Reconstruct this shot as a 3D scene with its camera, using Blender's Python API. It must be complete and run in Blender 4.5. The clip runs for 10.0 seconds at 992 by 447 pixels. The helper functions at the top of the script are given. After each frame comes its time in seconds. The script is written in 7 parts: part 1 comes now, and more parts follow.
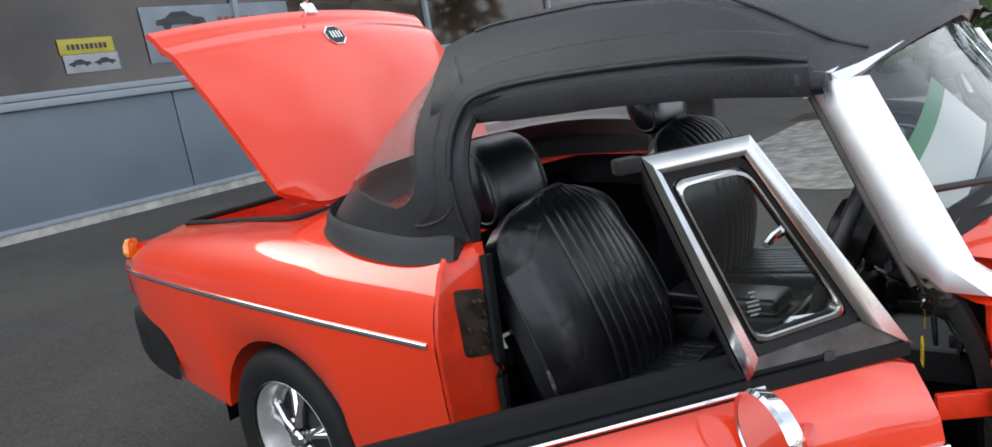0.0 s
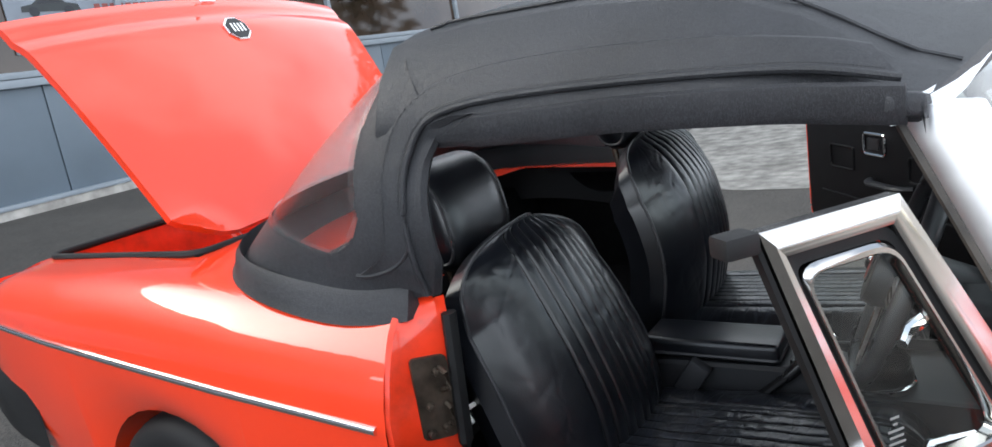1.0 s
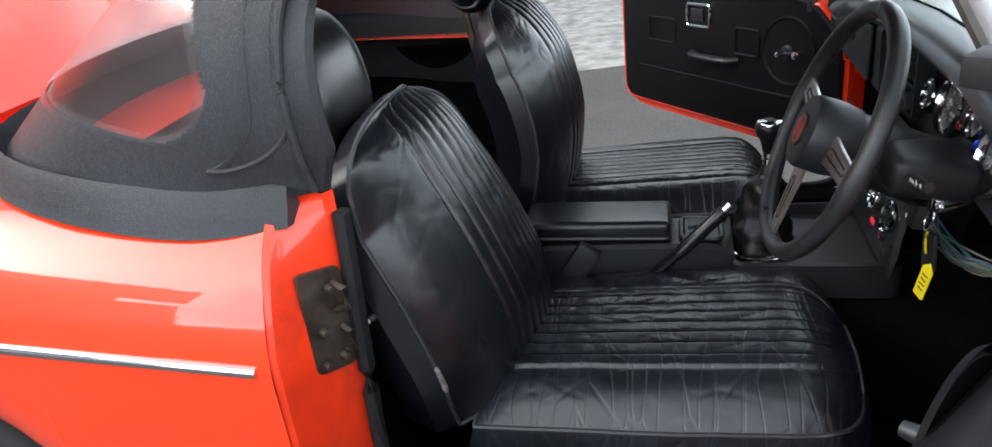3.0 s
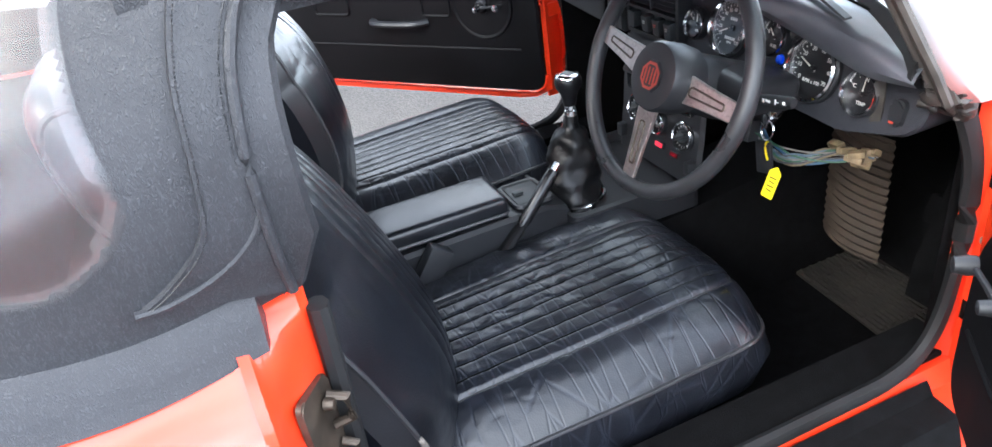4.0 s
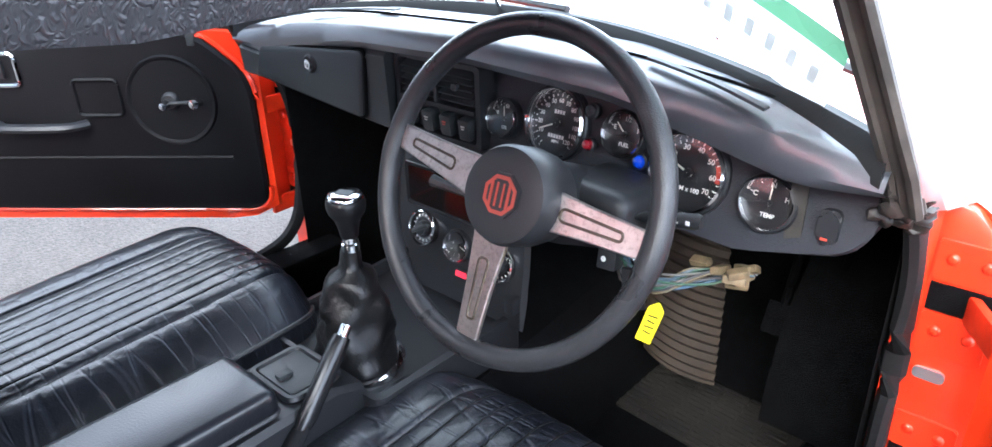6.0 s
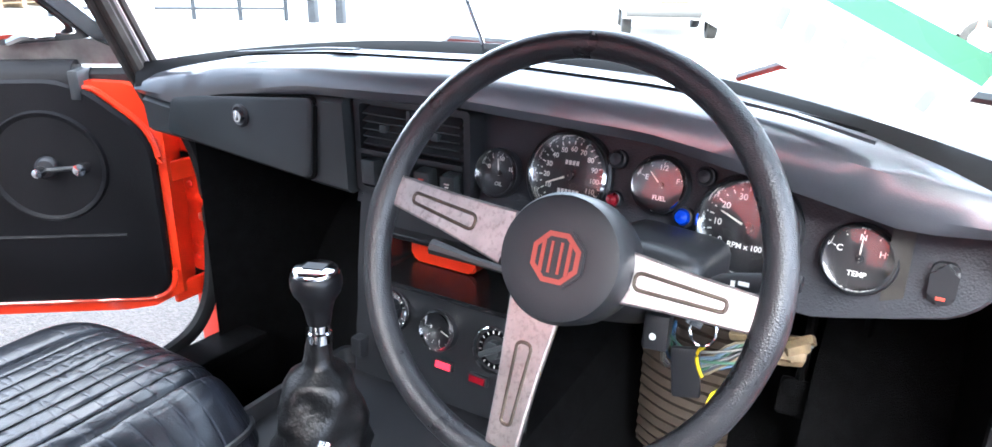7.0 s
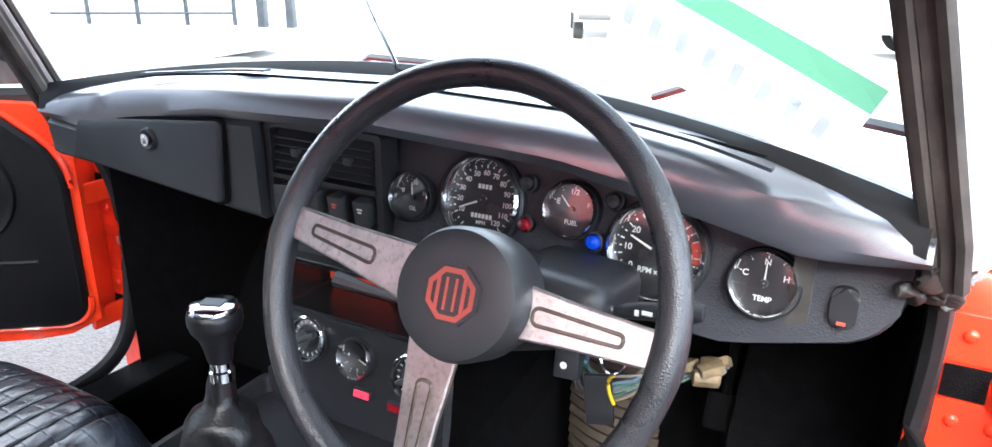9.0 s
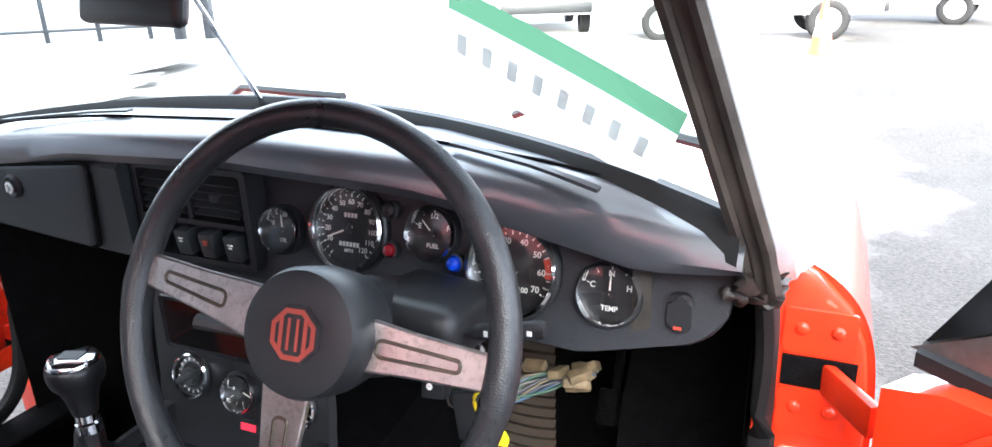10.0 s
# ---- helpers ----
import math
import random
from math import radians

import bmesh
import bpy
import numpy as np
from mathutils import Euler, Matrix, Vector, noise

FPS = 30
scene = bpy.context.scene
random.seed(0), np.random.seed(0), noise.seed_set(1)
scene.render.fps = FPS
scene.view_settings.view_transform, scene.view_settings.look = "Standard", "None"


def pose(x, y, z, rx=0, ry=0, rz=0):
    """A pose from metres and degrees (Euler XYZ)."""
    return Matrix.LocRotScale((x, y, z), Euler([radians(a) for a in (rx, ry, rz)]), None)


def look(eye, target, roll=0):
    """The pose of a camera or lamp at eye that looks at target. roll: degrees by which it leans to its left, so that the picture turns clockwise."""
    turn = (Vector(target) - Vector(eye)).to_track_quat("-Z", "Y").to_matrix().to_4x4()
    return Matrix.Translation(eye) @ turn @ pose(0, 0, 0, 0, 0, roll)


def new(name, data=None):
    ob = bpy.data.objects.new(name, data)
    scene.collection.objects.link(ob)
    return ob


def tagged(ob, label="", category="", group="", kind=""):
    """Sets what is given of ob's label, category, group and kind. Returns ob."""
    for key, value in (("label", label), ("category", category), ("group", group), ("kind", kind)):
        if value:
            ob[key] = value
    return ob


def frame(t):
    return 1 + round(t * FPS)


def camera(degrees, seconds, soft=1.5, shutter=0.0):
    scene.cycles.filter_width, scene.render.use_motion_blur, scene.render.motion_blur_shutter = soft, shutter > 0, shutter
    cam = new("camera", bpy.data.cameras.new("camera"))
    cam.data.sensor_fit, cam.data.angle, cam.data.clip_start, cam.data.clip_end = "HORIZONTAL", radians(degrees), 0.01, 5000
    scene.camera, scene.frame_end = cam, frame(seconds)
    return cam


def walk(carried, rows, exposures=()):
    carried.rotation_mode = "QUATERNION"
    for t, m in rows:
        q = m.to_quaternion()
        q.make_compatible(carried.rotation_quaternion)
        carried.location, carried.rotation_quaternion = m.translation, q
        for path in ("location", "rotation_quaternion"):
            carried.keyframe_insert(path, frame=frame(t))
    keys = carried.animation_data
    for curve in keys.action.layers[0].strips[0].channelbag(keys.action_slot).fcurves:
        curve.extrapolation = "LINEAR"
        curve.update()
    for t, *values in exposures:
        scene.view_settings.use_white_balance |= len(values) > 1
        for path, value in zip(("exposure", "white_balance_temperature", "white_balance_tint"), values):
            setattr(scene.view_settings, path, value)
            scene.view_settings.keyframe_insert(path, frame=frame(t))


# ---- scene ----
cam = camera(67.0, 10.0)
PATH = [
    (0, (1.912, -1.83, 1.28), (0.63, -0.346, 0.886), -9.6),
    (0.5, (1.662, -1.757, 1.323), (0.614, -0.126, 0.831), -10.3),
    (1, (1.605, -1.612, 1.324), (0.531, 0.014, 0.872), -9.1),
    (1.5, (1.578, -1.539, 1.283), (0.657, 0.131, 0.682), -4.0),
    (2, (1.566, -1.506, 1.27), (0.681, 0.164, 0.615), -4.4),
    (2.5, (1.508, -1.502, 1.257), (0.691, 0.197, 0.589), -3.9),
    (2.7, (1.428, -1.501, 1.247), (0.708, 0.223, 0.534), -4.5),
    (3.8, (0.856, -1.347, 1.322), (1.222, 0.343, 0.317), -10.2),
    (4, (0.795, -1.288, 1.326), (1.355, 0.341, 0.309), -8.8),
    (4.5, (0.722, -1.149, 1.31), (1.773, 0.212, 0.288), -5.2),
    (5, (0.729, -1.054, 1.297), (1.823, 0.272, 0.275), -5.2),
    (5.5, (0.772, -0.963, 1.267), (1.955, 0.303, 0.268), -2.0),
    (5.7, (0.816, -0.888, 1.256), (2.033, 0.38, 0.301), -2.0),
    (6.3, (0.908, -0.70, 1.158), (2.36, 0.40, 0.37), -0.3),
    (6.8, (0.912, -0.549, 1.123), (2.528, 0.402, 0.427), 1.1),
    (7, (0.917, -0.543, 1.112), (2.511, 0.461, 0.441), 0.7),
    (7.5, (0.907, -0.525, 1.113), (2.428, 0.594, 0.455), 1.1),
    (8, (0.903, -0.512, 1.113), (2.408, 0.632, 0.459), 1.3),
    (8.5, (0.913, -0.522, 1.105), (2.48, 0.541, 0.462), 1.4),
    (9, (0.969, -0.577, 1.133), (2.62, 0.335, 0.469), 0.7),
    (9.5, (1.013, -0.624, 1.153), (2.703, 0.205, 0.479), -0.4),
    (10, (1.0, -0.668, 1.171), (2.715, 0.108, 0.495), -1.9),
]
walk(cam, [(t, look(eye, target, roll)) for t, eye, target, roll in PATH],
     [(0.0, 0.3, 6050, 8), (1.0, 0.8, 6000, 8), (1.5, 0.95, 6000, 8), (2.7, 1.1, 6000, 8), (3.8, 2.3, 5850, 9), (4.5, 2.75, 5550, 10), (5.7, 2.75, 5550, 10), (7.0, 3.3, 5550, 10), (7.6, 3.3, 5500, 10), (8.1, 2.95, 5450, 10), (8.6, 3.0, 5500, 10), (9.0, 3.1, 5650, 10), (9.5, 2.75, 5700, 10), (10.0, 2.6, 5750, 10)])

# ---- world, sun, exposure ----
world = bpy.data.worlds.new("sky")
scene.world = world
world.use_nodes = True
wn = world.node_tree.nodes
wl = world.node_tree.links
sky = wn.new("ShaderNodeTexSky")
sky.sky_type = "NISHITA"
sky.sun_disc = False
sky.sun_elevation = radians(21)
sky.sun_rotation = radians(252)
sky.dust_density = 4.0
sky.air_density = 1.2
hsv = wn.new("ShaderNodeHueSaturation")
hsv.inputs["Saturation"].default_value = 0.7
wl.new(sky.outputs[0], hsv.inputs["Color"])
# thin bright cloud over the blue
clouds = wn.new("ShaderNodeTexNoise")
clouds.inputs["Scale"].default_value = 2.2
clouds.inputs["Detail"].default_value = 5
cramp = wn.new("ShaderNodeValToRGB")
cramp.color_ramp.elements[0].position, cramp.color_ramp.elements[0].color = 0.42, (4.4, 4.75, 5.4, 1)
cramp.color_ramp.elements[1].position, cramp.color_ramp.elements[1].color = 0.6, (11.0, 11.0, 11.0, 1)
wl.new(clouds.outputs[0], cramp.inputs[0])
htc = wn.new("ShaderNodeTexCoord")
hsep = wn.new("ShaderNodeSeparateXYZ")
wl.new(htc.outputs["Generated"], hsep.inputs[0])
haze_r = wn.new("ShaderNodeMapRange")
haze_r.inputs[1].default_value, haze_r.inputs[2].default_value = 0.0, 0.55
haze_r.inputs[3].default_value, haze_r.inputs[4].default_value = 2.1, 0.85
wl.new(hsep.outputs["Z"], haze_r.inputs[0])
hazy = wn.new("ShaderNodeVectorMath")
hazy.operation = "SCALE"
wl.new(cramp.outputs[0], hazy.inputs[0])
wl.new(haze_r.outputs[0], hazy.inputs["Scale"])
cover = wn.new("ShaderNodeMix")
cover.data_type = "RGBA"
cover.inputs[0].default_value = 0.78
wl.new(hsv.outputs[0], cover.inputs[6])
wl.new(hazy.outputs[0], cover.inputs[7])
wtc = wn.new("ShaderNodeTexCoord")
toward = wn.new("ShaderNodeVectorMath")
toward.operation = "DOT_PRODUCT"
SUN_DIR = Vector((-5.33, -1.73, 2.15)).normalized()
toward.inputs[1].default_value = SUN_DIR
wl.new(wtc.outputs["Generated"], toward.inputs[0])
clip = wn.new("ShaderNodeMath")
clip.operation = "MAXIMUM"
clip.inputs[1].default_value = 0.0
wl.new(toward.outputs["Value"], clip.inputs[0])
aureole = wn.new("ShaderNodeMath")
aureole.operation = "POWER"
aureole.inputs[1].default_value = 14.0
wl.new(clip.outputs[0], aureole.inputs[0])
glow = wn.new("ShaderNodeMix")
glow.data_type = "RGBA"
glow.blend_type = "ADD"
glow.inputs[7].default_value = (44.0, 40.5, 34.0, 1)
wl.new(aureole.outputs[0], glow.inputs[0])
wl.new(cover.outputs[2], glow.inputs[6])
wl.new(glow.outputs[2], wn["Background"].inputs[0])
wn["Background"].inputs[1].default_value = 0.17
sun = new("sun", bpy.data.lights.new("sun", "SUN"))
sun.data.energy, sun.data.angle, sun.data.color = 3.0, radians(1.5), (1.0, 0.88, 0.70)
sun.matrix_world = look(tuple(SUN_DIR * 6), (0, 0, 0))


# ---- materials ----
def principled(name, base, rough=0.5, metal=0.0, vary=0.15, vscale=8.0, bump=0.0, bscale=200.0, coat=0.0, spec=0.5, coat_rough=0.03,
               stain=0.0, stain_scale=2.5, stain_col=(0.1, 0.09, 0.08), rvary=0.1, emit=None, emit_str=0.0, bdist=0.002, voronoi=False, island=0.0):
    m = bpy.data.materials.new(name)
    m.use_nodes = True
    n, l = m.node_tree.nodes, m.node_tree.links
    p = n["Principled BSDF"]
    p.inputs["Roughness"].default_value = rough
    p.inputs["Metallic"].default_value = metal
    p.inputs["Coat Weight"].default_value = coat
    p.inputs["Coat Roughness"].default_value = coat_rough
    p.inputs["Specular IOR Level"].default_value = spec
    tc = n.new("ShaderNodeTexCoord")
    big = n.new("ShaderNodeTexNoise")
    big.inputs["Scale"].default_value = vscale
    big.inputs["Detail"].default_value = 6
    l.new(tc.outputs["Object"], big.inputs["Vector"])
    mix = n.new("ShaderNodeMix")
    mix.data_type = "RGBA"
    lo = tuple(max(0.0, c * (1 - vary)) for c in base)
    hi = tuple(min(1.0, c * (1 + vary)) for c in base)
    mix.inputs[6].default_value = (*lo, 1)
    mix.inputs[7].default_value = (*hi, 1)
    wide_r = n.new("ShaderNodeMapRange")
    wide_r.inputs[1].default_value, wide_r.inputs[2].default_value = 0.32, 0.68
    l.new(big.outputs[0], wide_r.inputs[0])
    l.new(wide_r.outputs[0], mix.inputs[0])
    col = mix.outputs[2]
    if stain > 0:
        st = n.new("ShaderNodeTexNoise")
        st.inputs["Scale"].default_value = stain_scale
        st.inputs["Detail"].default_value = 8
        st.inputs["Roughness"].default_value = 0.65
        l.new(tc.outputs["Object"], st.inputs["Vector"])
        ramp = n.new("ShaderNodeMapRange")
        ramp.inputs[1].default_value, ramp.inputs[2].default_value = 0.5, 0.72
        ramp.inputs[3].default_value, ramp.inputs[4].default_value = 0.0, stain
        l.new(st.outputs[0], ramp.inputs[0])
        m2 = n.new("ShaderNodeMix")
        m2.data_type = "RGBA"
        m2.inputs[7].default_value = (*stain_col, 1)
        l.new(ramp.outputs[0], m2.inputs[0])
        l.new(col, m2.inputs[6])
        col = m2.outputs[2]
    l.new(col, p.inputs["Base Color"])
    rr = n.new("ShaderNodeMapRange")
    rr.inputs[3].default_value = max(0.02, rough - rvary)
    rr.inputs[4].default_value = min(1.0, rough + rvary)
    l.new(big.outputs[0], rr.inputs[0])
    l.new(rr.outputs[0], p.inputs["Roughness"])
    if bump > 0:
        fine = n.new("ShaderNodeTexVoronoi" if voronoi else "ShaderNodeTexNoise")
        fine.inputs["Scale"].default_value = bscale
        l.new(tc.outputs["Object"], fine.inputs["Vector"])
        b = n.new("ShaderNodeBump")
        b.inputs["Strength"].default_value = bump
        b.inputs["Distance"].default_value = bdist
        l.new(fine.outputs[0], b.inputs["Height"])
        l.new(b.outputs[0], p.inputs["Normal"])
    if emit:
        p.inputs["Emission Color"].default_value = (*emit, 1)
        p.inputs["Emission Strength"].default_value = emit_str
    return m


def glass(name, tint=(0.9, 0.95, 0.93), rough=0.0):
    m = bpy.data.materials.new(name)
    m.use_nodes = True
    n, l = m.node_tree.nodes, m.node_tree.links
    n.remove(n["Principled BSDF"])
    tr = n.new("ShaderNodeBsdfTransparent")
    tr.inputs[0].default_value = (*tint, 1)
    gl = n.new("ShaderNodeBsdfGlossy")
    gl.inputs["Roughness"].default_value = rough + 0.02
    lw = n.new("ShaderNodeLayerWeight")
    lw.inputs[0].default_value = 0.5
    pw = n.new("ShaderNodeMath")
    pw.operation = "POWER"
    pw.inputs[1].default_value = 5.0
    l.new(lw.outputs["Facing"], pw.inputs[0])
    fr = n.new("ShaderNodeMath")
    fr.operation = "MULTIPLY_ADD"
    fr.inputs[1].default_value, fr.inputs[2].default_value = 0.9, 0.06
    l.new(pw.outputs[0], fr.inputs[0])
    mx = n.new("ShaderNodeMixShader")
    l.new(fr.outputs[0], mx.inputs[0])
    l.new(tr.outputs[0], mx.inputs[1])
    l.new(gl.outputs[0], mx.inputs[2])
    l.new(mx.outputs[0], n["Material Output"].inputs[0])
    return m


PAINT = principled("orange_red_paint", (0.84, 0.044, 0.007), 0.32, vary=0.04, vscale=3, coat=1.0, rvary=0.04, spec=0.3)
PAINT_IN = principled("jamb_paint", (0.78, 0.038, 0.007), 0.38, spec=0.3, vary=0.14, vscale=14, coat=0.5, bump=0.08, bscale=90, stain=0.5, stain_scale=9, stain_col=(0.25, 0.03, 0.015))
LEATHER = principled("black_leather", (0.0058, 0.0068, 0.0098), 0.33, vary=0.35, vscale=9, bump=0.2, bscale=330, voronoi=True, bdist=0.0009, rvary=0.10, spec=0.45, coat=0.35, coat_rough=0.2, stain=0.25, stain_scale=7, stain_col=(0.018, 0.019, 0.023))
PIPE = principled("black_piping", (0.03, 0.03, 0.033), 0.4, vary=0.2)
VINYL = principled("black_hood_vinyl", (0.035, 0.036, 0.041), 0.46, vary=0.3, vscale=5, bump=0.35, bscale=70, bdist=0.0022, stain=0.3, stain_scale=4, stain_col=(0.05, 0.05, 0.055), spec=0.4)
TRIM = principled("black_trim_vinyl", (0.0048, 0.0048, 0.0058), 0.55, vary=0.25, vscale=6, bump=0.2, bscale=500, voronoi=True, bdist=0.001, spec=0.16)
DASHV = principled("dash_top_vinyl", (0.060, 0.063, 0.074), 0.34, spec=1.0, coat=1.0, coat_rough=0.27, vary=0.25, vscale=6, bump=0.15, bscale=520, voronoi=True, bdist=0.0008)
PANELV = principled("crackle_panel", (0.026, 0.0275, 0.033), 0.5, vary=0.2, bump=0.35, bscale=420, voronoi=True, bdist=0.0012, spec=0.4)
PLAST = principled("black_plastic", (0.014, 0.0148, 0.017), 0.46, vary=0.2, bump=0.08, bscale=600)
GREYP = principled("grey_black_plastic", (0.028, 0.032, 0.034), 0.48, vary=0.15, bump=0.1, bscale=600)
CARPET = principled("black_carpet", (0.0036, 0.0036, 0.0040), 0.95, vary=0.5, vscale=40, bump=0.9, bscale=700, bdist=0.004, spec=0.1)
RUBBER = principled("black_rubber", (0.0095, 0.0095, 0.010), 0.62, spec=0.3, vary=0.25, vscale=12, bump=0.1, bscale=200)
MATR = principled("dusty_rubber_mat", (0.018, 0.0145, 0.011), 0.8, vary=0.4, vscale=18, bump=0.2, bscale=150)
# brown mottling stands for dirt and for surroundings mirrored in the chrome
FRAMEC = principled("brown_mottled_chrome", (0.46, 0.45, 0.44), 0.13, 1.0, vary=0.12, vscale=12, rvary=0.08, stain=0.35, stain_scale=14, stain_col=(0.3, 0.24, 0.19))
CHROME = principled("chrome", (0.82, 0.82, 0.83), 0.08, 1.0, vary=0.04, rvary=0.05)
ALU = principled("anodised_frame", (0.86, 0.86, 0.87), 0.42, 1.0, vary=0.06, vscale=20, rvary=0.08)
BRUSH = principled("worn_aluminium_spoke", (0.54, 0.50, 0.48), 0.40, 1.0, vary=0.12, vscale=60, rvary=0.08, stain=0.55, stain_scale=170, stain_col=(0.16, 0.12, 0.10))
SILVER = principled("silver_wheel_paint", (0.58, 0.58, 0.57), 0.35, 0.6, vary=0.1, vscale=10)
STEEL = principled("dirty_steel", (0.085, 0.066, 0.05), 0.42, 0.7, vary=0.4, vscale=30, stain=0.6, stain_scale=20)
DIAL = principled("dial_black", (0.008, 0.008, 0.009), 0.4, vary=0.1)
WHITE = principled("white_print", (0.75, 0.74, 0.7), 0.6, vary=0.05)
ETCH = principled("etched_glass", (0.22, 0.22, 0.21), 0.7, vary=0.1)
NEEDLE = principled("needle_white", (0.85, 0.82, 0.72), 0.5, vary=0.03)
REDP = principled("red_enamel", (0.55, 0.07, 0.04), 0.4, vary=0.1)
BLUEL = principled("blue_lens", (0.01, 0.06, 0.6), 0.15, vary=0.1, coat=0.5)
REDL = principled("red_lens", (0.22, 0.005, 0.012), 0.15, vary=0.1, coat=0.5)
REDGLOW = principled("lit_red_lens", (0.6, 0.01, 0.02), 0.3, emit=(1.0, 0.04, 0.07), emit_str=0.22)
AMBER = principled("amber_lens", (0.85, 0.25, 0.01), 0.15, vary=0.05, coat=0.6)
REDLAMP = principled("red_tail_lens", (0.35, 0.008, 0.01), 0.12, vary=0.05, coat=0.6)
YELLOW = principled("yellow_plastic", (0.85, 0.68, 0.01), 0.4, vary=0.08)
TAN = principled("dusty_brown_card", (0.034, 0.022, 0.013), 0.8, vary=0.3, vscale=14, bump=0.2, bscale=120, stain=0.4, stain_col=(0.05, 0.04, 0.03))
def thin_sheet(name, colour):
    """Thin card that lets some light through."""
    m = principled(name, colour, 0.6, vary=0.04)
    n, l = m.node_tree.nodes, m.node_tree.links
    tl = n.new("ShaderNodeBsdfTranslucent")
    tl.inputs[0].default_value = (*colour, 1)
    mx = n.new("ShaderNodeMixShader")
    mx.inputs[0].default_value = 0.4
    l.new(n["Principled BSDF"].outputs[0], mx.inputs[1])
    l.new(tl.outputs[0], mx.inputs[2])
    l.new(mx.outputs[0], n["Material Output"].inputs[0])
    return m


GREEN = thin_sheet("green_card", (0.13, 0.31, 0.18))
SHEET = thin_sheet("white_sheet", (0.8, 0.8, 0.78))
GLASS = glass("clear_glass")
PVC = glass("clear_hood_window", (0.9, 0.9, 0.9), 0.16)
pn, pl_ = PVC.node_tree.nodes, PVC.node_tree.links
haze = pn.new("ShaderNodeBsdfTranslucent")
haze.inputs[0].default_value = (0.8, 0.8, 0.8, 1)
hz = pn.new("ShaderNodeMixShader")
hz.inputs[0].default_value = 0.18
pl_.new(pn["Material Output"].inputs[0].links[0].from_socket, hz.inputs[1])
pl_.new(haze.outputs[0], hz.inputs[2])
pl_.new(hz.outputs[0], pn["Material Output"].inputs[0])
DIALGLASS = glass("dial_glass", (0.96, 0.96, 0.96))


PAINT.node_tree.nodes["Principled BSDF"].inputs["Coat IOR"].default_value = 1.6
DASHV.node_tree.nodes["Principled BSDF"].inputs["Coat IOR"].default_value = 1.8


def creased(m, scale, axis, angles, stretch, dist, strength, tone, width=0.11, cells=False):
    """Adds crossing creases to a material: bump and a slight change of tone along them."""
    n, l = m.node_tree.nodes, m.node_tree.links
    p = n["Principled BSDF"]
    tc = n.new("ShaderNodeTexCoord")
    warp = n.new("ShaderNodeTexNoise")
    warp.inputs["Scale"].default_value = scale * 0.22
    l.new(tc.outputs["Object"], warp.inputs["Vector"])
    bend = n.new("ShaderNodeVectorMath")
    bend.operation = "MULTIPLY_ADD"
    bend.inputs[1].default_value = ((0.25 if cells else 1.6) / scale,) * 3
    l.new(warp.outputs["Color"], bend.inputs[0])
    l.new(tc.outputs["Object"], bend.inputs[2])
    height = None
    for k, a in enumerate(angles):
        mp = n.new("ShaderNodeMapping")
        rot = [0.0, 0.0, 0.0]
        rot[axis] = radians(a)
        mp.inputs["Rotation"].default_value = rot
        mp.inputs["Location"].default_value = (k * 3.1, k * 1.7, k * 0.9)
        mp.inputs["Scale"].default_value = tuple(stretch)
        l.new(bend.outputs[0], mp.inputs["Vector"])
        tx = n.new("ShaderNodeTexVoronoi" if cells else "ShaderNodeTexNoise")
        tx.inputs["Scale"].default_value = scale
        if cells:
            tx.feature = "DISTANCE_TO_EDGE"
        else:
            tx.inputs["Detail"].default_value = 1.5
        l.new(mp.outputs[0], tx.inputs["Vector"])
        sub = n.new("ShaderNodeMath")
        sub.operation = "SUBTRACT"
        sub.inputs[1].default_value = 0.0 if cells else 0.5
        l.new(tx.outputs[0], sub.inputs[0])
        ab = n.new("ShaderNodeMath")
        ab.operation = "ABSOLUTE"
        l.new(sub.outputs[0], ab.inputs[0])
        sm_ = n.new("ShaderNodeMapRange")
        sm_.interpolation_type = "SMOOTHSTEP"
        sm_.inputs[1].default_value, sm_.inputs[2].default_value = 0.0, width
        l.new(ab.outputs[0], sm_.inputs[0])
        if height is None:
            height = sm_.outputs[0]
        else:
            mn = n.new("ShaderNodeMath")
            mn.operation = "MINIMUM"
            l.new(height, mn.inputs[0])
            l.new(sm_.outputs[0], mn.inputs[1])
            height = mn.outputs[0]
    b = n.new("ShaderNodeBump")
    b.inputs["Strength"].default_value, b.inputs["Distance"].default_value = strength, dist
    l.new(height, b.inputs["Height"])
    old = p.inputs["Normal"].links
    if old:
        l.new(old[0].from_socket, b.inputs["Normal"])
    l.new(b.outputs[0], p.inputs["Normal"])
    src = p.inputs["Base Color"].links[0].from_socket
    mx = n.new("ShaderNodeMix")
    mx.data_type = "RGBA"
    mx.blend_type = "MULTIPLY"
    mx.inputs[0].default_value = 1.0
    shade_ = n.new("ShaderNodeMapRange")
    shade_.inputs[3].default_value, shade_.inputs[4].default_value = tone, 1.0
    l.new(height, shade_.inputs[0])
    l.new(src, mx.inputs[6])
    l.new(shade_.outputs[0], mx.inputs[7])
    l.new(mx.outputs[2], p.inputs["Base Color"])


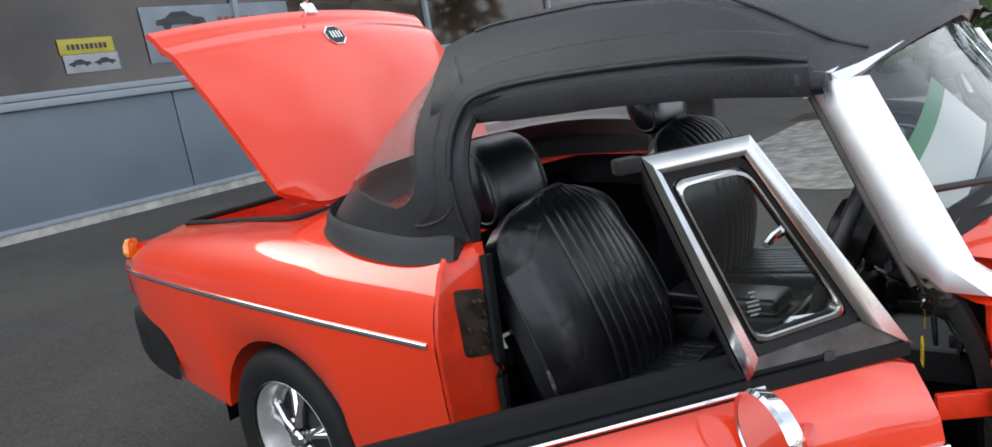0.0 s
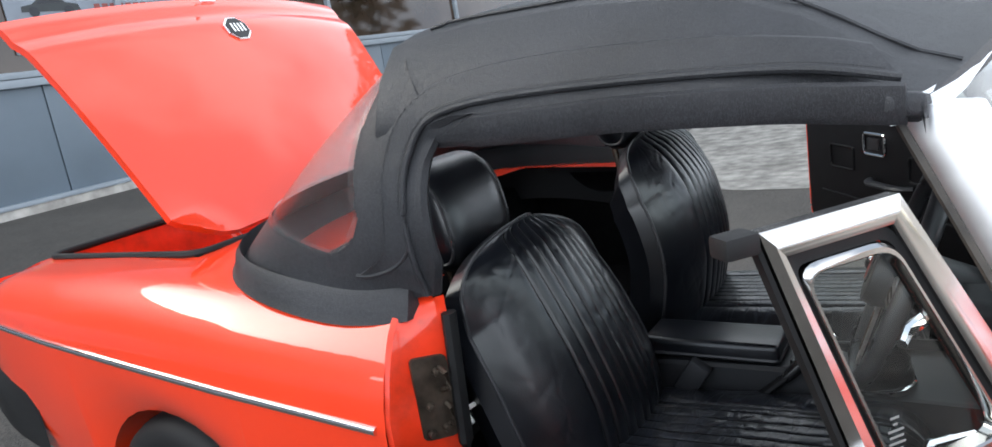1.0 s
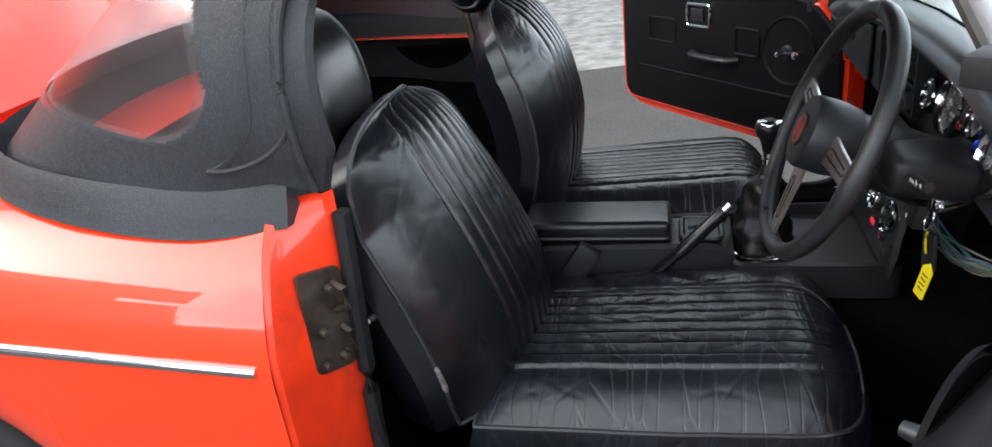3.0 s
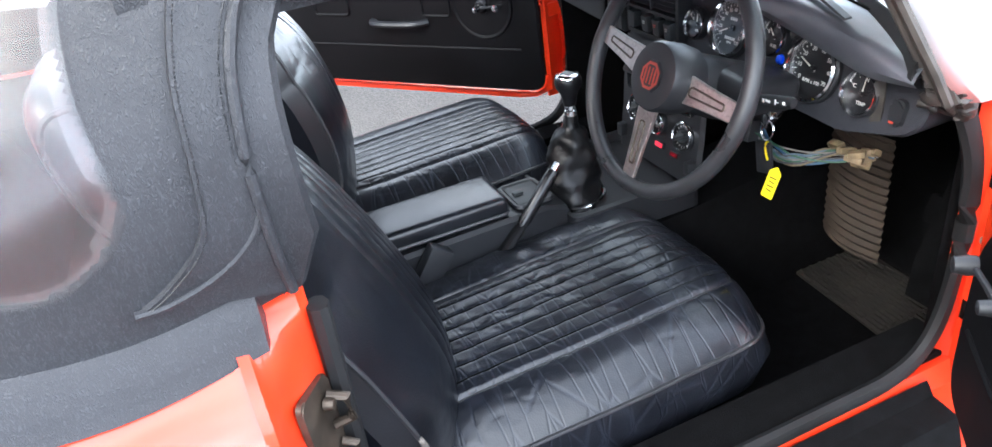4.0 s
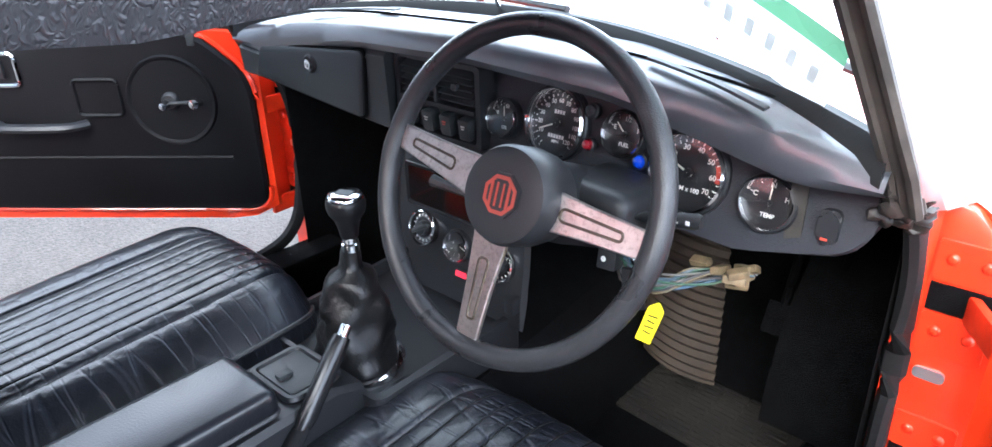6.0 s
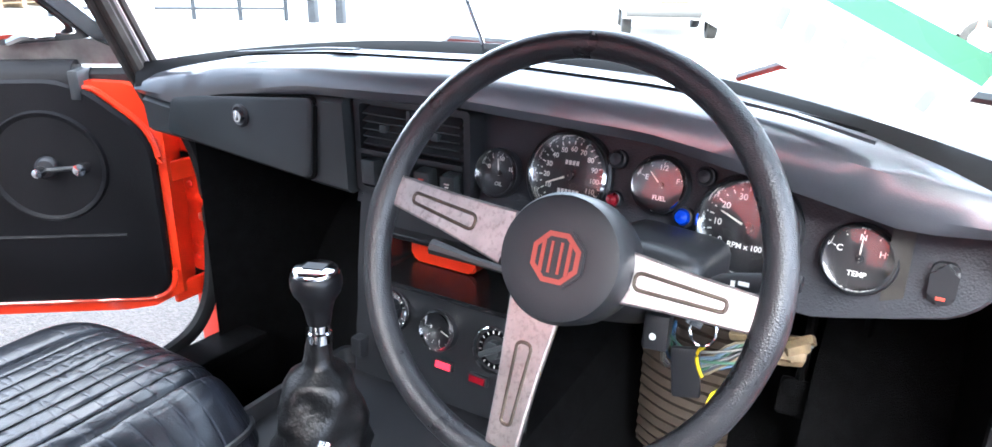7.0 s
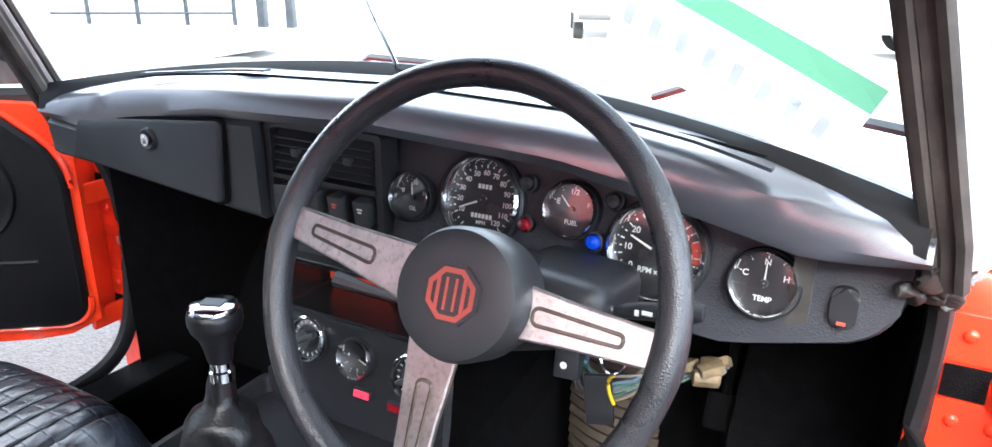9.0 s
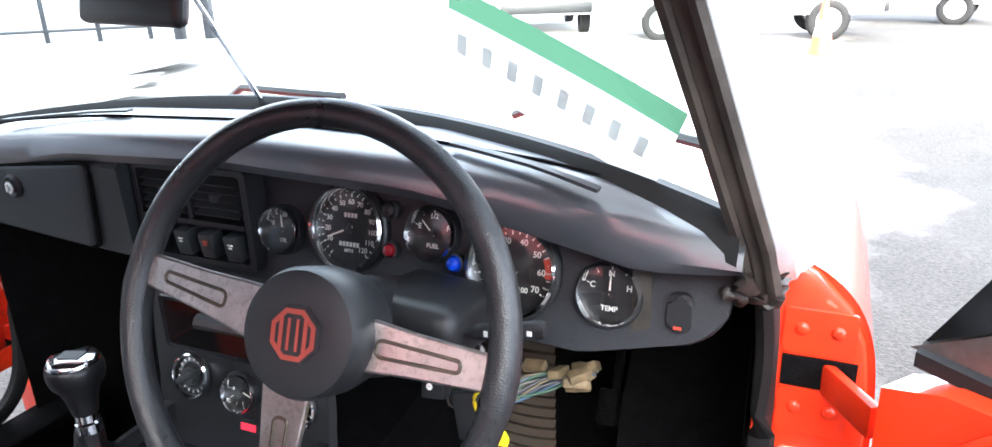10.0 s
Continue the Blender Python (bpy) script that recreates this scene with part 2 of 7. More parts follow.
# grooves of the hood grain also take a darker base colour
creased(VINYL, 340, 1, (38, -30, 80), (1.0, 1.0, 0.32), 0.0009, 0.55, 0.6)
SEATV = principled("creased_black_leather", (0.0070, 0.0081, 0.0117), 0.36, vary=0.35, vscale=9, bump=0.2, bscale=330, voronoi=True, bdist=0.0009, rvary=0.10, spec=0.45, coat=0.35, coat_rough=0.2, stain=0.25, stain_scale=7, stain_col=(0.018, 0.019, 0.023))
# cushion crease lines take a lighter base colour
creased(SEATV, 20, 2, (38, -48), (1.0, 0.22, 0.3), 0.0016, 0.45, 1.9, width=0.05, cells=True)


# ---- mesh helpers ----
def part(name, bm, material, parent=None, label="", smooth=True):
    me = bpy.data.meshes.new(name)
    bmesh.ops.recalc_face_normals(bm, faces=bm.faces[:])
    if smooth:
        for f in bm.faces:
            f.smooth = True
    bm.to_mesh(me)
    bm.free()
    me.materials.append(material)
    ob = new(name, me)
    if parent is not None:
        ob.parent = parent
    if smooth:
        me.set_sharp_from_angle(angle=radians(38))
    if label:
        ob["label"] = label
    return ob


def empty(name, parent=None):
    ob = new(name)
    if parent is not None:
        ob.parent = parent
    return ob


def skin(bm, rows, loop=False, cap=False):
    """Faces between rows of points of equal length; loop joins the ends of each row; cap closes the first and last row."""
    vs = [[bm.verts.new(p) for p in r] for r in rows]
    n = len(rows[0])
    for a, b in zip(vs, vs[1:]):
        for i in range(n if loop else n - 1):
            j = (i + 1) % n
            bm.faces.new((a[i], a[j], b[j], b[i]))
    if cap:
        bm.faces.new(vs[0])
        bm.faces.new(vs[-1])
    return bm


def tube(bm, pts, r, n=8, closed=False, flat=1.0):
    """A tube round the line pts; r may be a list, one for each point."""
    pts = [Vector(p) for p in pts]
    m = len(pts)
    rows = []
    up = Vector((0, 0, 1))
    for i, p in enumerate(pts):
        a = pts[(i - 1) % m] if closed or i else p
        b = pts[(i + 1) % m] if closed or i < m - 1 else p
        d = (b - a).normalized()
        side = d.cross(up)
        if side.length < 0.05:
            side = d.cross(Vector((0, 1, 0)))
        side.normalize()
        top = side.cross(d).normalized()
        rr = r[i] if isinstance(r, (list, tuple)) else r
        rows.append([p + side * rr * math.cos(2 * math.pi * k / n) + top * rr * flat * math.sin(2 * math.pi * k / n) for k in range(n)])
    if closed:
        rows.append(rows[0])
        vs = [[bm.verts.new(p) for p in q] for q in rows[:-1]]
        for i in range(m):
            a, b = vs[i], vs[(i + 1) % m]
            for k in range(n):
                bm.faces.new((a[k], a[(k + 1) % n], b[(k + 1) % n], b[k]))
    else:
        skin(bm, rows, loop=True, cap=True)
    return bm


def lathe(bm, profile, m=None, n=32, cap=False):
    """Turns (radius, height) pairs round the local z axis, placed by m."""
    m = m or Matrix()
    rows = [[m @ Vector((r * math.cos(2 * math.pi * k / n), r * math.sin(2 * math.pi * k / n), z)) for k in range(n)] for r, z in profile]
    return skin(bm, rows, loop=True, cap=cap)


def box(bm, size, m=None, bevel=0.0, seg=2):
    m = m or Matrix()
    r = bmesh.ops.create_cube(bm, size=1.0, matrix=m @ Matrix.Diagonal((*size, 1)))
    if bevel > 0:
        es = {e for v in r["verts"] for e in v.link_edges}
        bmesh.ops.bevel(bm, geom=list(es), offset=bevel, segments=seg, affect="EDGES", profile=0.6)
    return bm


def plate(bm, pts, thick, m=None, bevel=0.0):
    """A flat plate: the outline pts (x, y) in the local plane z = 0, thickened towards -z."""
    m = m or Matrix()
    top = [bm.verts.new(m @ Vector((x, y, 0))) for x, y in pts]
    low = [bm.verts.new(m @ Vector((x, y, -thick))) for x, y in pts]
    ft = bm.faces.new(top)
    fl = bm.faces.new(low[::-1])
    for i in range(len(pts)):
        j = (i + 1) % len(pts)
        bm.faces.new((top[i], low[i], low[j], top[j]))
    if bevel > 0:
        bmesh.ops.bevel(bm, geom=list(ft.edges), offset=bevel, segments=2, affect="EDGES")
    return bm


def rounded(pts, r, n=5):
    """The corners of an outline rounded with radius r."""
    out = []
    m = len(pts)
    for i, p in enumerate(pts):
        p = Vector(p)
        a, b = Vector(pts[i - 1]), Vector(pts[(i + 1) % m])
        ra = min(r, (a - p).length * 0.45, (b - p).length * 0.45)
        s, e = p + (a - p).normalized() * ra, p + (b - p).normalized() * ra
        for k in range(n + 1):
            t = k / n
            out.append(tuple(s * (1 - t) ** 2 + p * 2 * t * (1 - t) + e * t * t))
    return out


def curve(keys, n):
    """Catmull-Rom points through keys."""
    ks = [Vector(k) for k in keys]
    ks = [ks[0] * 2 - ks[1]] + ks + [ks[-1] * 2 - ks[-2]]
    out = []
    for i in range(n):
        u = i / (n - 1) * (len(ks) - 3)
        k = min(int(u), len(ks) - 4)
        t = u - k
        a, b, c, d = ks[k:k + 4]
        out.append(0.5 * (2 * b + (c - a) * t + (2 * a - 5 * b + 4 * c - d) * t * t + (3 * b - a - 3 * c + d) * t ** 3))
    return out


def lerp(x, xs, ys):
    return float(np.interp(x, xs, ys))


def facing(p, normal, up=(0, 0, 1)):
    """A pose at p whose local z is the normal and whose local y is near up."""
    z = Vector(normal).normalized()
    x = Vector(up).cross(z).normalized()
    y = z.cross(x)
    return Matrix.Translation(p) @ Matrix((x, y, z)).transposed().to_4x4()


# ---- the ground and the building behind ----
def ground_z(x, y):
    z = 0.0
    if x < -1.2:
        z += 0.062 * min(-1.2 - x, 12)
    if x > 4.0:
        z -= 0.028 * min(x - 4.0, 26)
    return z


def wide(a, b, n, far):
    near = list(np.linspace(a, b, n))
    return [-v for v in far[::-1]] + near + list(far)


GROUND = bpy.data.materials.new("worn_asphalt")
GROUND.use_nodes = True


def ground_material(m):
    n, l = m.node_tree.nodes, m.node_tree.links
    p = n["Principled BSDF"]
    tc = n.new("ShaderNodeTexCoord")
    fine = n.new("ShaderNodeTexNoise")
    fine.inputs["Scale"].default_value = 60
    fine.inputs["Detail"].default_value = 10
    fine.inputs["Roughness"].default_value = 0.75
    big = n.new("ShaderNodeTexNoise")
    big.inputs["Scale"].default_value = 0.55
    big.inputs["Detail"].default_value = 7
    big.inputs["Roughness"].default_value = 0.6
    grit = n.new("ShaderNodeTexVoronoi")
    grit.inputs["Scale"].default_value = 110
    for t in (fine, big, grit):
        l.new(tc.outputs["Object"], t.inputs["Vector"])
    c1 = n.new("ShaderNodeValToRGB")
    c1.color_ramp.elements[0].position, c1.color_ramp.elements[0].color = 0.38, (0.024, 0.0215, 0.019, 1)
    c1.color_ramp.elements[1].position, c1.color_ramp.elements[1].color = 0.66, (0.090, 0.081, 0.070, 1)
    l.new(fine.outputs[0], c1.inputs[0])
    c2 = n.new("ShaderNodeValToRGB")
    c2.color_ramp.elements[0].position, c2.color_ramp.elements[0].color = 0.42, (0.0, 0.0, 0.0, 1)
    c2.color_ramp.elements[1].position, c2.color_ramp.elements[1].color = 0.62, (1, 1, 1, 1)
    l.new(big.outputs[0], c2.inputs[0])
    mx = n.new("ShaderNodeMix")
    mx.data_type = "RGBA"
    mul = n.new("ShaderNodeMath")
    mul.operation = "MULTIPLY"
    mul.inputs[1].default_value = 0.24
    mott = n.new("ShaderNodeTexNoise")
    mott.inputs["Scale"].default_value = 9
    mott.inputs["Detail"].default_value = 8
    mott.inputs["Roughness"].default_value = 0.7
    l.new(tc.outputs["Object"], mott.inputs["Vector"])
    spread = n.new("ShaderNodeMapRange")
    spread.inputs[1].default_value, spread.inputs[2].default_value = 0.35, 0.68
    l.new(mott.outputs[0], spread.inputs[0])
    avg = n.new("ShaderNodeMath")
    avg.operation = "MULTIPLY_ADD"
    avg.inputs[1].default_value = 0.6
    l.new(spread.outputs[0], avg.inputs[0])
    l.new(c2.outputs[0], avg.inputs[2])
    l.new(avg.outputs[0], mul.inputs[0])
    l.new(mul.outputs[0], mx.inputs[0])
    l.new(c1.outputs[0], mx.inputs[6])
    mx.inputs[7].default_value = (0.14, 0.126, 0.108, 1)
    # yard ahead painted paler, to stand for the sunlight lying on it
    sep = n.new("ShaderNodeSeparateXYZ")
    l.new(tc.outputs["Object"], sep.inputs[0])
    edge = n.new("ShaderNodeMath")
    edge.operation = "MULTIPLY_ADD"
    edge.inputs[1].default_value = 2.5
    l.new(big.outputs[0], edge.inputs[0])
    l.new(sep.outputs[0], edge.inputs[2])
    er = n.new("ShaderNodeMapRange")
    er.inputs[1].default_value, er.inputs[2].default_value = 3.6, 4.6
    l.new(edge.outputs[0], er.inputs[0])
    pale = n.new("ShaderNodeMix")
    pale.data_type = "RGBA"
    pale.inputs[6].default_value, pale.inputs[7].default_value = (0.27, 0.25, 0.225, 1), (0.45, 0.42, 0.38, 1)
    l.new(fine.outputs[0], pale.inputs[0])
    yard = n.new("ShaderNodeMix")
    yard.data_type = "RGBA"
    side_e = n.new("ShaderNodeMath")
    side_e.operation = "MULTIPLY_ADD"
    side_e.inputs[1].default_value = 2.5
    l.new(big.outputs[0], side_e.inputs[0])
    l.new(sep.outputs[1], side_e.inputs[2])
    sr = n.new("ShaderNodeMapRange")
    sr.inputs[1].default_value, sr.inputs[2].default_value = 0.2, 0.9
    l.new(side_e.outputs[0], sr.inputs[0])
    both = n.new("ShaderNodeMath")
    both.operation = "MULTIPLY"
    l.new(er.outputs[0], both.inputs[0])
    l.new(sr.outputs[0], both.inputs[1])
    l.new(both.outputs[0], yard.inputs[0])
    l.new(mx.outputs[2], yard.inputs[6])
    l.new(pale.outputs[2], yard.inputs[7])
    l.new(yard.outputs[2], p.inputs["Base Color"])
    p.inputs["Roughness"].default_value = 0.9
    b = n.new("ShaderNodeBump")
    b.inputs["Strength"].default_value = 0.6
    b.inputs["Distance"].default_value = 0.006
    l.new(grit.outputs[0], b.inputs["Height"])
    l.new(b.outputs[0], p.inputs["Normal"])


ground_material(GROUND)
bm = bmesh.new()
far = [20, 26, 34, 48, 70, 110, 200, 500, 1500]
gx = wide(-16, 16, 81, far)
gy = wide(-16, 16, 33, far)
skin(bm, [[(x, y, ground_z(x, y)) for y in gy] for x in gx])
tagged(part("ground", bm, GROUND), "worn grey-brown asphalt yard with fine gravel", "ground", kind="structure")

# ---- the car: x ahead, the right-hand drive side at -y, rear axle at x = 0 ----
car = tagged(empty("sports_car"), "orange-red two-seat roadster with black soft top, doors and boot open", "car")
HUB = 0.30


def wing(x, front=False):
    """Half section of the outer body at x: (y, z) from the lower edge over the crease to the wing's inner top edge."""
    if front:
        w = lerp(x, [1.78, 2.2, 2.6, 2.9, 3.05], [0.745, 0.745, 0.72, 0.65, 0.52])
        zc = 0.655 - 0.02 * (x - 1.78)
        zt = lerp(x, [1.78, 2.2, 2.7, 3.05], [0.868, 0.865, 0.83, 0.75])
        ax = 2.315
        low = 0.30
    else:
        w = lerp(x, [-0.93, -0.88, -0.75, -0.4, 0.0, 0.3, 0.715], [0.63, 0.675, 0.705, 0.73, 0.742, 0.748, 0.745])
        zc = 0.703 + (0.717 - x) * 0.064
        zt = lerp(x, [-0.93, -0.75, -0.3, 0.1, 0.45, 0.733], [0.87, 0.915, 0.93, 0.93, 0.918, 0.906])
        ax = 0.0
        k = max(0.0, (x - 0.45) / 0.283)
        low = lerp(x, [-0.93, -0.35, 0.36, 0.715], [0.44, 0.36, 0.30, 0.28])
    ra = 0.335
    zb = low
    if abs(x - ax) < ra:
        zb = max(low, HUB + math.sqrt(max(0.0, ra * ra - (x - ax) ** 2)) * 0.97)
    d = zt - zc
    e = zc - zb
    if front:
        w += 0.006
        keys = [(w - 0.035, zb), (w - 0.012, zb + 0.3 * e), (w - 0.002, zb + 0.65 * e), (w, zc - 0.02), (w, zc), (w - 0.002, zc + 0.25 * d),
                (w - 0.010, zc + 0.52 * d), (w - 0.030, zc + 0.74 * d), (w - 0.066, zc + 0.90 * d), (w - 0.115, zt - 0.004), (w - 0.18, zt), (0.5, zt + 0.006)]
        return [(p.x, p.y) for p in curve(keys, 45)]
    return [(w - 0.035, zb), (w - 0.012, zb + 0.3 * e), (w - 0.002, zb + 0.65 * e), (w, zc - 0.02), (w - 0.001, zc), (w - 0.008, zc + 0.22 * d),
            (w - 0.022, zc + 0.45 * d), (w - 0.048, zc + 0.68 * d), (w - 0.085 + 0.012 * k, zc + 0.87 * d), (w - 0.13 + 0.034 * k, zt - 0.006), (w - 0.19 + 0.05 * k, zt), (0.5, zt + 0.006)]


def columns(a, b, ax):
    xs = list(np.linspace(a, ax - 0.34, 10)) + [ax - 0.335 * math.cos(math.pi * k / 18) for k in range(19)] + list(np.linspace(ax + 0.34, b, 8))
    return [x for x in xs if a - 1e-6 <= x <= b + 1e-6]


for s in (-1, 1):
    bm = bmesh.new()
    rows = [[(x, s * y, z) for y, z in wing(x)] for x in columns(-0.93, 0.733, 0.0)]
    skin(bm, rows)
    # wheel-arch lip turned inwards
    lip = [r[0] for r in rows if abs(r[0][0]) < 0.336]
    skin(bm, [lip, [(x, y - s * 0.03, z + 0.004) for x, y, z in lip], [(x * 1.02, y - s * 0.20, z + 0.02) for x, y, z in lip]])
    part("rear_wing", bm, PAINT, car, "glossy orange-red rear wing")
    bm = bmesh.new()
    rows = [[(x, s * y, z) for y, z in wing(x, True)] for x in columns(1.80, 3.05, 2.315)]
    skin(bm, rows)
    lip = [r[0] for r in rows if abs(r[0][0] - 2.315) < 0.336]
    skin(bm, [lip, [(x, y - s * 0.2, z + 0.02) for x, y, z in lip]])
    part("front_wing", bm, PAINT, car)
    # dark inner wheel arch
    bm = bmesh.new()
    for ax in (0.0, 2.315):
        if ax > 1:
            part("wheel_arch_liner", bm, CARPET, car)
            bm = bmesh.new()
        skin(bm, [[(ax + 0.36 * math.cos(math.pi * k / 14), s * yy, HUB + 0.36 * math.sin(math.pi * k / 14)) for k in range(15)] for yy in (0.70, 0.42)])
        skin(bm, [[(ax + r * math.cos(math.pi * k / 14), s * 0.42, HUB + r * math.sin(math.pi * k / 14)) for k in range(15)] for r in (0.36, 0.02)])
    part("wheel_arch_liner", bm, CARPET, car)
    # chrome side strip
    bm = bmesh.new()
    xs = np.linspace(-0.85, 0.712, 30)
    prof = [(-0.002, -0.008), (0.005, -0.007), (0.008, -0.003), (0.008, 0.003), (0.005, 0.007), (-0.002, 0.008)]
    rows = []
    for x in xs:
        w = dict(enumerate(wing(x)))[4][0]
        zc = 0.703 + (0.717 - x) * 0.064
        rows.append([(x, s * (w + dy), zc + dz) for dy, dz in prof])
    skin(bm, rows, loop=True, cap=True)
    part("side_strip", bm, CHROME, car, "polished chrome side strip")
    # tail lamp
    bm = bmesh.new()
    o = rounded([(-0.045, -0.12), (0.045, -0.12), (0.04, 0.02), (-0.045, 0.02)], 0.02)
    plate(bm, o, 0.04, facing((-0.935, s * 0.630, 0.81), (-0.9, s * 0.6, 0)), 0.006)
    tl = part("tail_lamp", bm, REDLAMP, car, "red and amber tail lamp")
    bm = bmesh.new()
    plate(bm, rounded([(-0.045, 0.022), (0.04, 0.022), (0.03, 0.09), (-0.03, 0.09)], 0.02), 0.02, facing((-0.935, s * 0.630, 0.81), (-0.9, s * 0.6, 0.05)), 0.006)
    part("indicator_lens", bm, AMBER, tl)

# rear deck round the boot opening, and the boot well
for x0, x1 in ((-0.93, -0.74), (-0.02, 0.36)):
    bm = bmesh.new()
    rows = []
    for x in np.linspace(x0, x1, 8):
        z = wing(x)[-1][1]
        rows.append([(x, 0.5 * k / 8, z + 0.018 * (1 - (k / 8) ** 2)) for k in range(-8, 9)])
    skin(bm, rows)
    part("rear_deck", bm, PAINT, car)
bm = bmesh.new()
rows = []
for x in (-0.93,):
    zs = np.linspace(0.44, 0.875, 6)
    skin(bm, [[(x - 0.02 * math.sin(math.pi * (z - 0.44) / 0.4), 0.63 * k / 8, z) for k in range(-8, 9)] for z in zs])
part("tail_panel", bm, PAINT, car)
bm = bmesh.new()
x0, x1 = -0.74, -0.02
rim = rounded([(x0, -0.5), (x1, -0.5), (x1, 0.5), (x0, 0.5)], 0.06, 6)
skin(bm, [[(x, y, lerp(x, [-0.75, 0], [0.92, 0.937])) for x, y in rim], [(x * 0.97 - 0.01, y * 0.97, 0.86) for x, y in rim], [(x * 0.96, y * 0.96, 0.50) for x, y in rim]], loop=True)
bm.faces.new([v for v in bm.verts[-len(rim):]])
part("boot_well", bm, PAINT_IN, car, "open boot well with red inner faces")
bm = bmesh.new()
tube(bm, [(x, y, lerp(x, [-0.75, 0], [0.924, 0.943])) for x, y in rim], 0.011, 8, closed=True)
part("boot_seal", bm, RUBBER, car, "black rubber boot seal")

# boot lid, hinged at its front edge and raised
LID = pose(-0.06, 0.025, 0.95, 0, 57, 0)
bm = bmesh.new()
outer, inner = [], []
for i in range(43):
    u = i / 42
    xx = -0.76 * u
    hw = 0.50 + 0.11 * u ** 0.8
    crown = 0.03 * math.sin(math.pi * min(1, u * 0.9)) - 0.30 * max(0, u - 0.80) ** 1.5 - 0.010 * math.exp(-((u - 0.90) / 0.03) ** 2)
    row = []
    for k in range(-12, 13):
        v = k / 12
        yy = hw * v
        edge = 0.0
        if u < 0.12:
            edge = (0.12 - u) * 1.0 * max(0, abs(v) - 0.80) / 0.2 * 0.6
        row.append((xx - edge, yy * (1 - 0.3 * edge), crown + 0.065 * (1 - v * v)))
    outer.append(row)
    inner.append([(x, y, z - 0.022) for x, y, z in row])
skin(bm, [[LID @ Vector(p) for p in r] for r in outer])
skin(bm, [[LID @ Vector(p) for p in r] for r in inner])
edge_o = outer[0] + [r[-1] for r in outer[1:]] + outer[-1][-2::-1] + [r[0] for r in outer[-2:0:-1]]
edge_i = inner[0] + [r[-1] for r in inner[1:]] + inner[-1][-2::-1] + [r[0] for r in inner[-2:0:-1]]
skin(bm, [[LID @ Vector(p) for p in edge_o], [LID @ Vector(p) for p in edge_i]], loop=True)
lid = part("boot_lid", bm, PAINT, car, "raised orange-red boot lid")
bm = bmesh.new()
OCT = [(math.cos(math.pi / 8 + k * math.pi / 4), math.sin(math.pi / 8 + k * math.pi / 4)) for k in range(8)]
BAD = LID @ facing((-0.60, 0, 0.096), (-0.02, 0, 1), (1, 0, 0))
plate(bm, [(x * 0.046, y * 0.046) for x, y in OCT], 0.006, BAD, 0.002)
badge = part("boot_badge", bm, CHROME, lid, "octagonal chrome and black badge", smooth=False)
bm = bmesh.new()
plate(bm, [(x * 0.040, y * 0.040) for x, y in OCT], 0.002, BAD @ pose(0, 0, 0.002))
part("badge_field", bm, PLAST, badge, smooth=False)
bm = bmesh.new()
for a in ([(-0.020, -0.014), (-0.020, 0.014)], [(-0.007, -0.014), (-0.007, 0.014)], [(0.007, -0.014), (0.007, 0.014)], [(0.020, -0.014), (0.020, 0.014)]):
    (x0, y0), (x1, y1) = a
    d = Vector((x1 - x0, y1 - y0, 0))
    box(bm, (d.length + 0.004, 0.006, 0.002), BAD @ pose((x0 + x1) / 2, (y0 + y1) / 2, 0.003, 0, 0, math.degrees(math.atan2(d.y, d.x))))
part("badge_strokes", bm, CHROME, badge, smooth=False)
bm = bmesh.new()
box(bm, (0.05, 0.055, 0.03), LID @ pose(-0.76, 0.0, 0.05, 0, 0, 0), 0.008)
tube(bm, [LID @ Vector((-0.76, 0, 0.05)), LID @ Vector((-0.79, 0, 0.06)), LID @ Vector((-0.80, 0, 0.09))], 0.012)
part("boot_lock", bm, CHROME, lid, "chrome boot lock")
for y in (-0.33, 0.33):
    bm = bmesh.new()
    tube(bm, [(-0.03, y, 0.90), (-0.07, y, 0.935), (-0.15, y, 1.0)], 0.012)
    part("boot_hinge", bm, PAINT_IN, car)

# rear bumper, black rubber
bm = bmesh.new()
rows = []
for k in range(-14, 15):
    v = k / 14
    y = 0.705 * math.sin(v * math.pi / 2)
    x = -1.02 + 0.31 * abs(v) ** 6 + 0.05 * v * v
    rows.append([(x + dx, y, 0.565 - 0.055 * abs(v) ** 8 + dz) for dx, dz in ((0.05, -0.095), (0.0, -0.10), (-0.035, -0.06), (-0.04, 0.04), (-0.02, 0.08), (0.05, 0.09))])
skin(bm, rows, loop=True, cap=True)
part("rear_bumper", bm, RUBBER, car, "black rubber rear bumper")


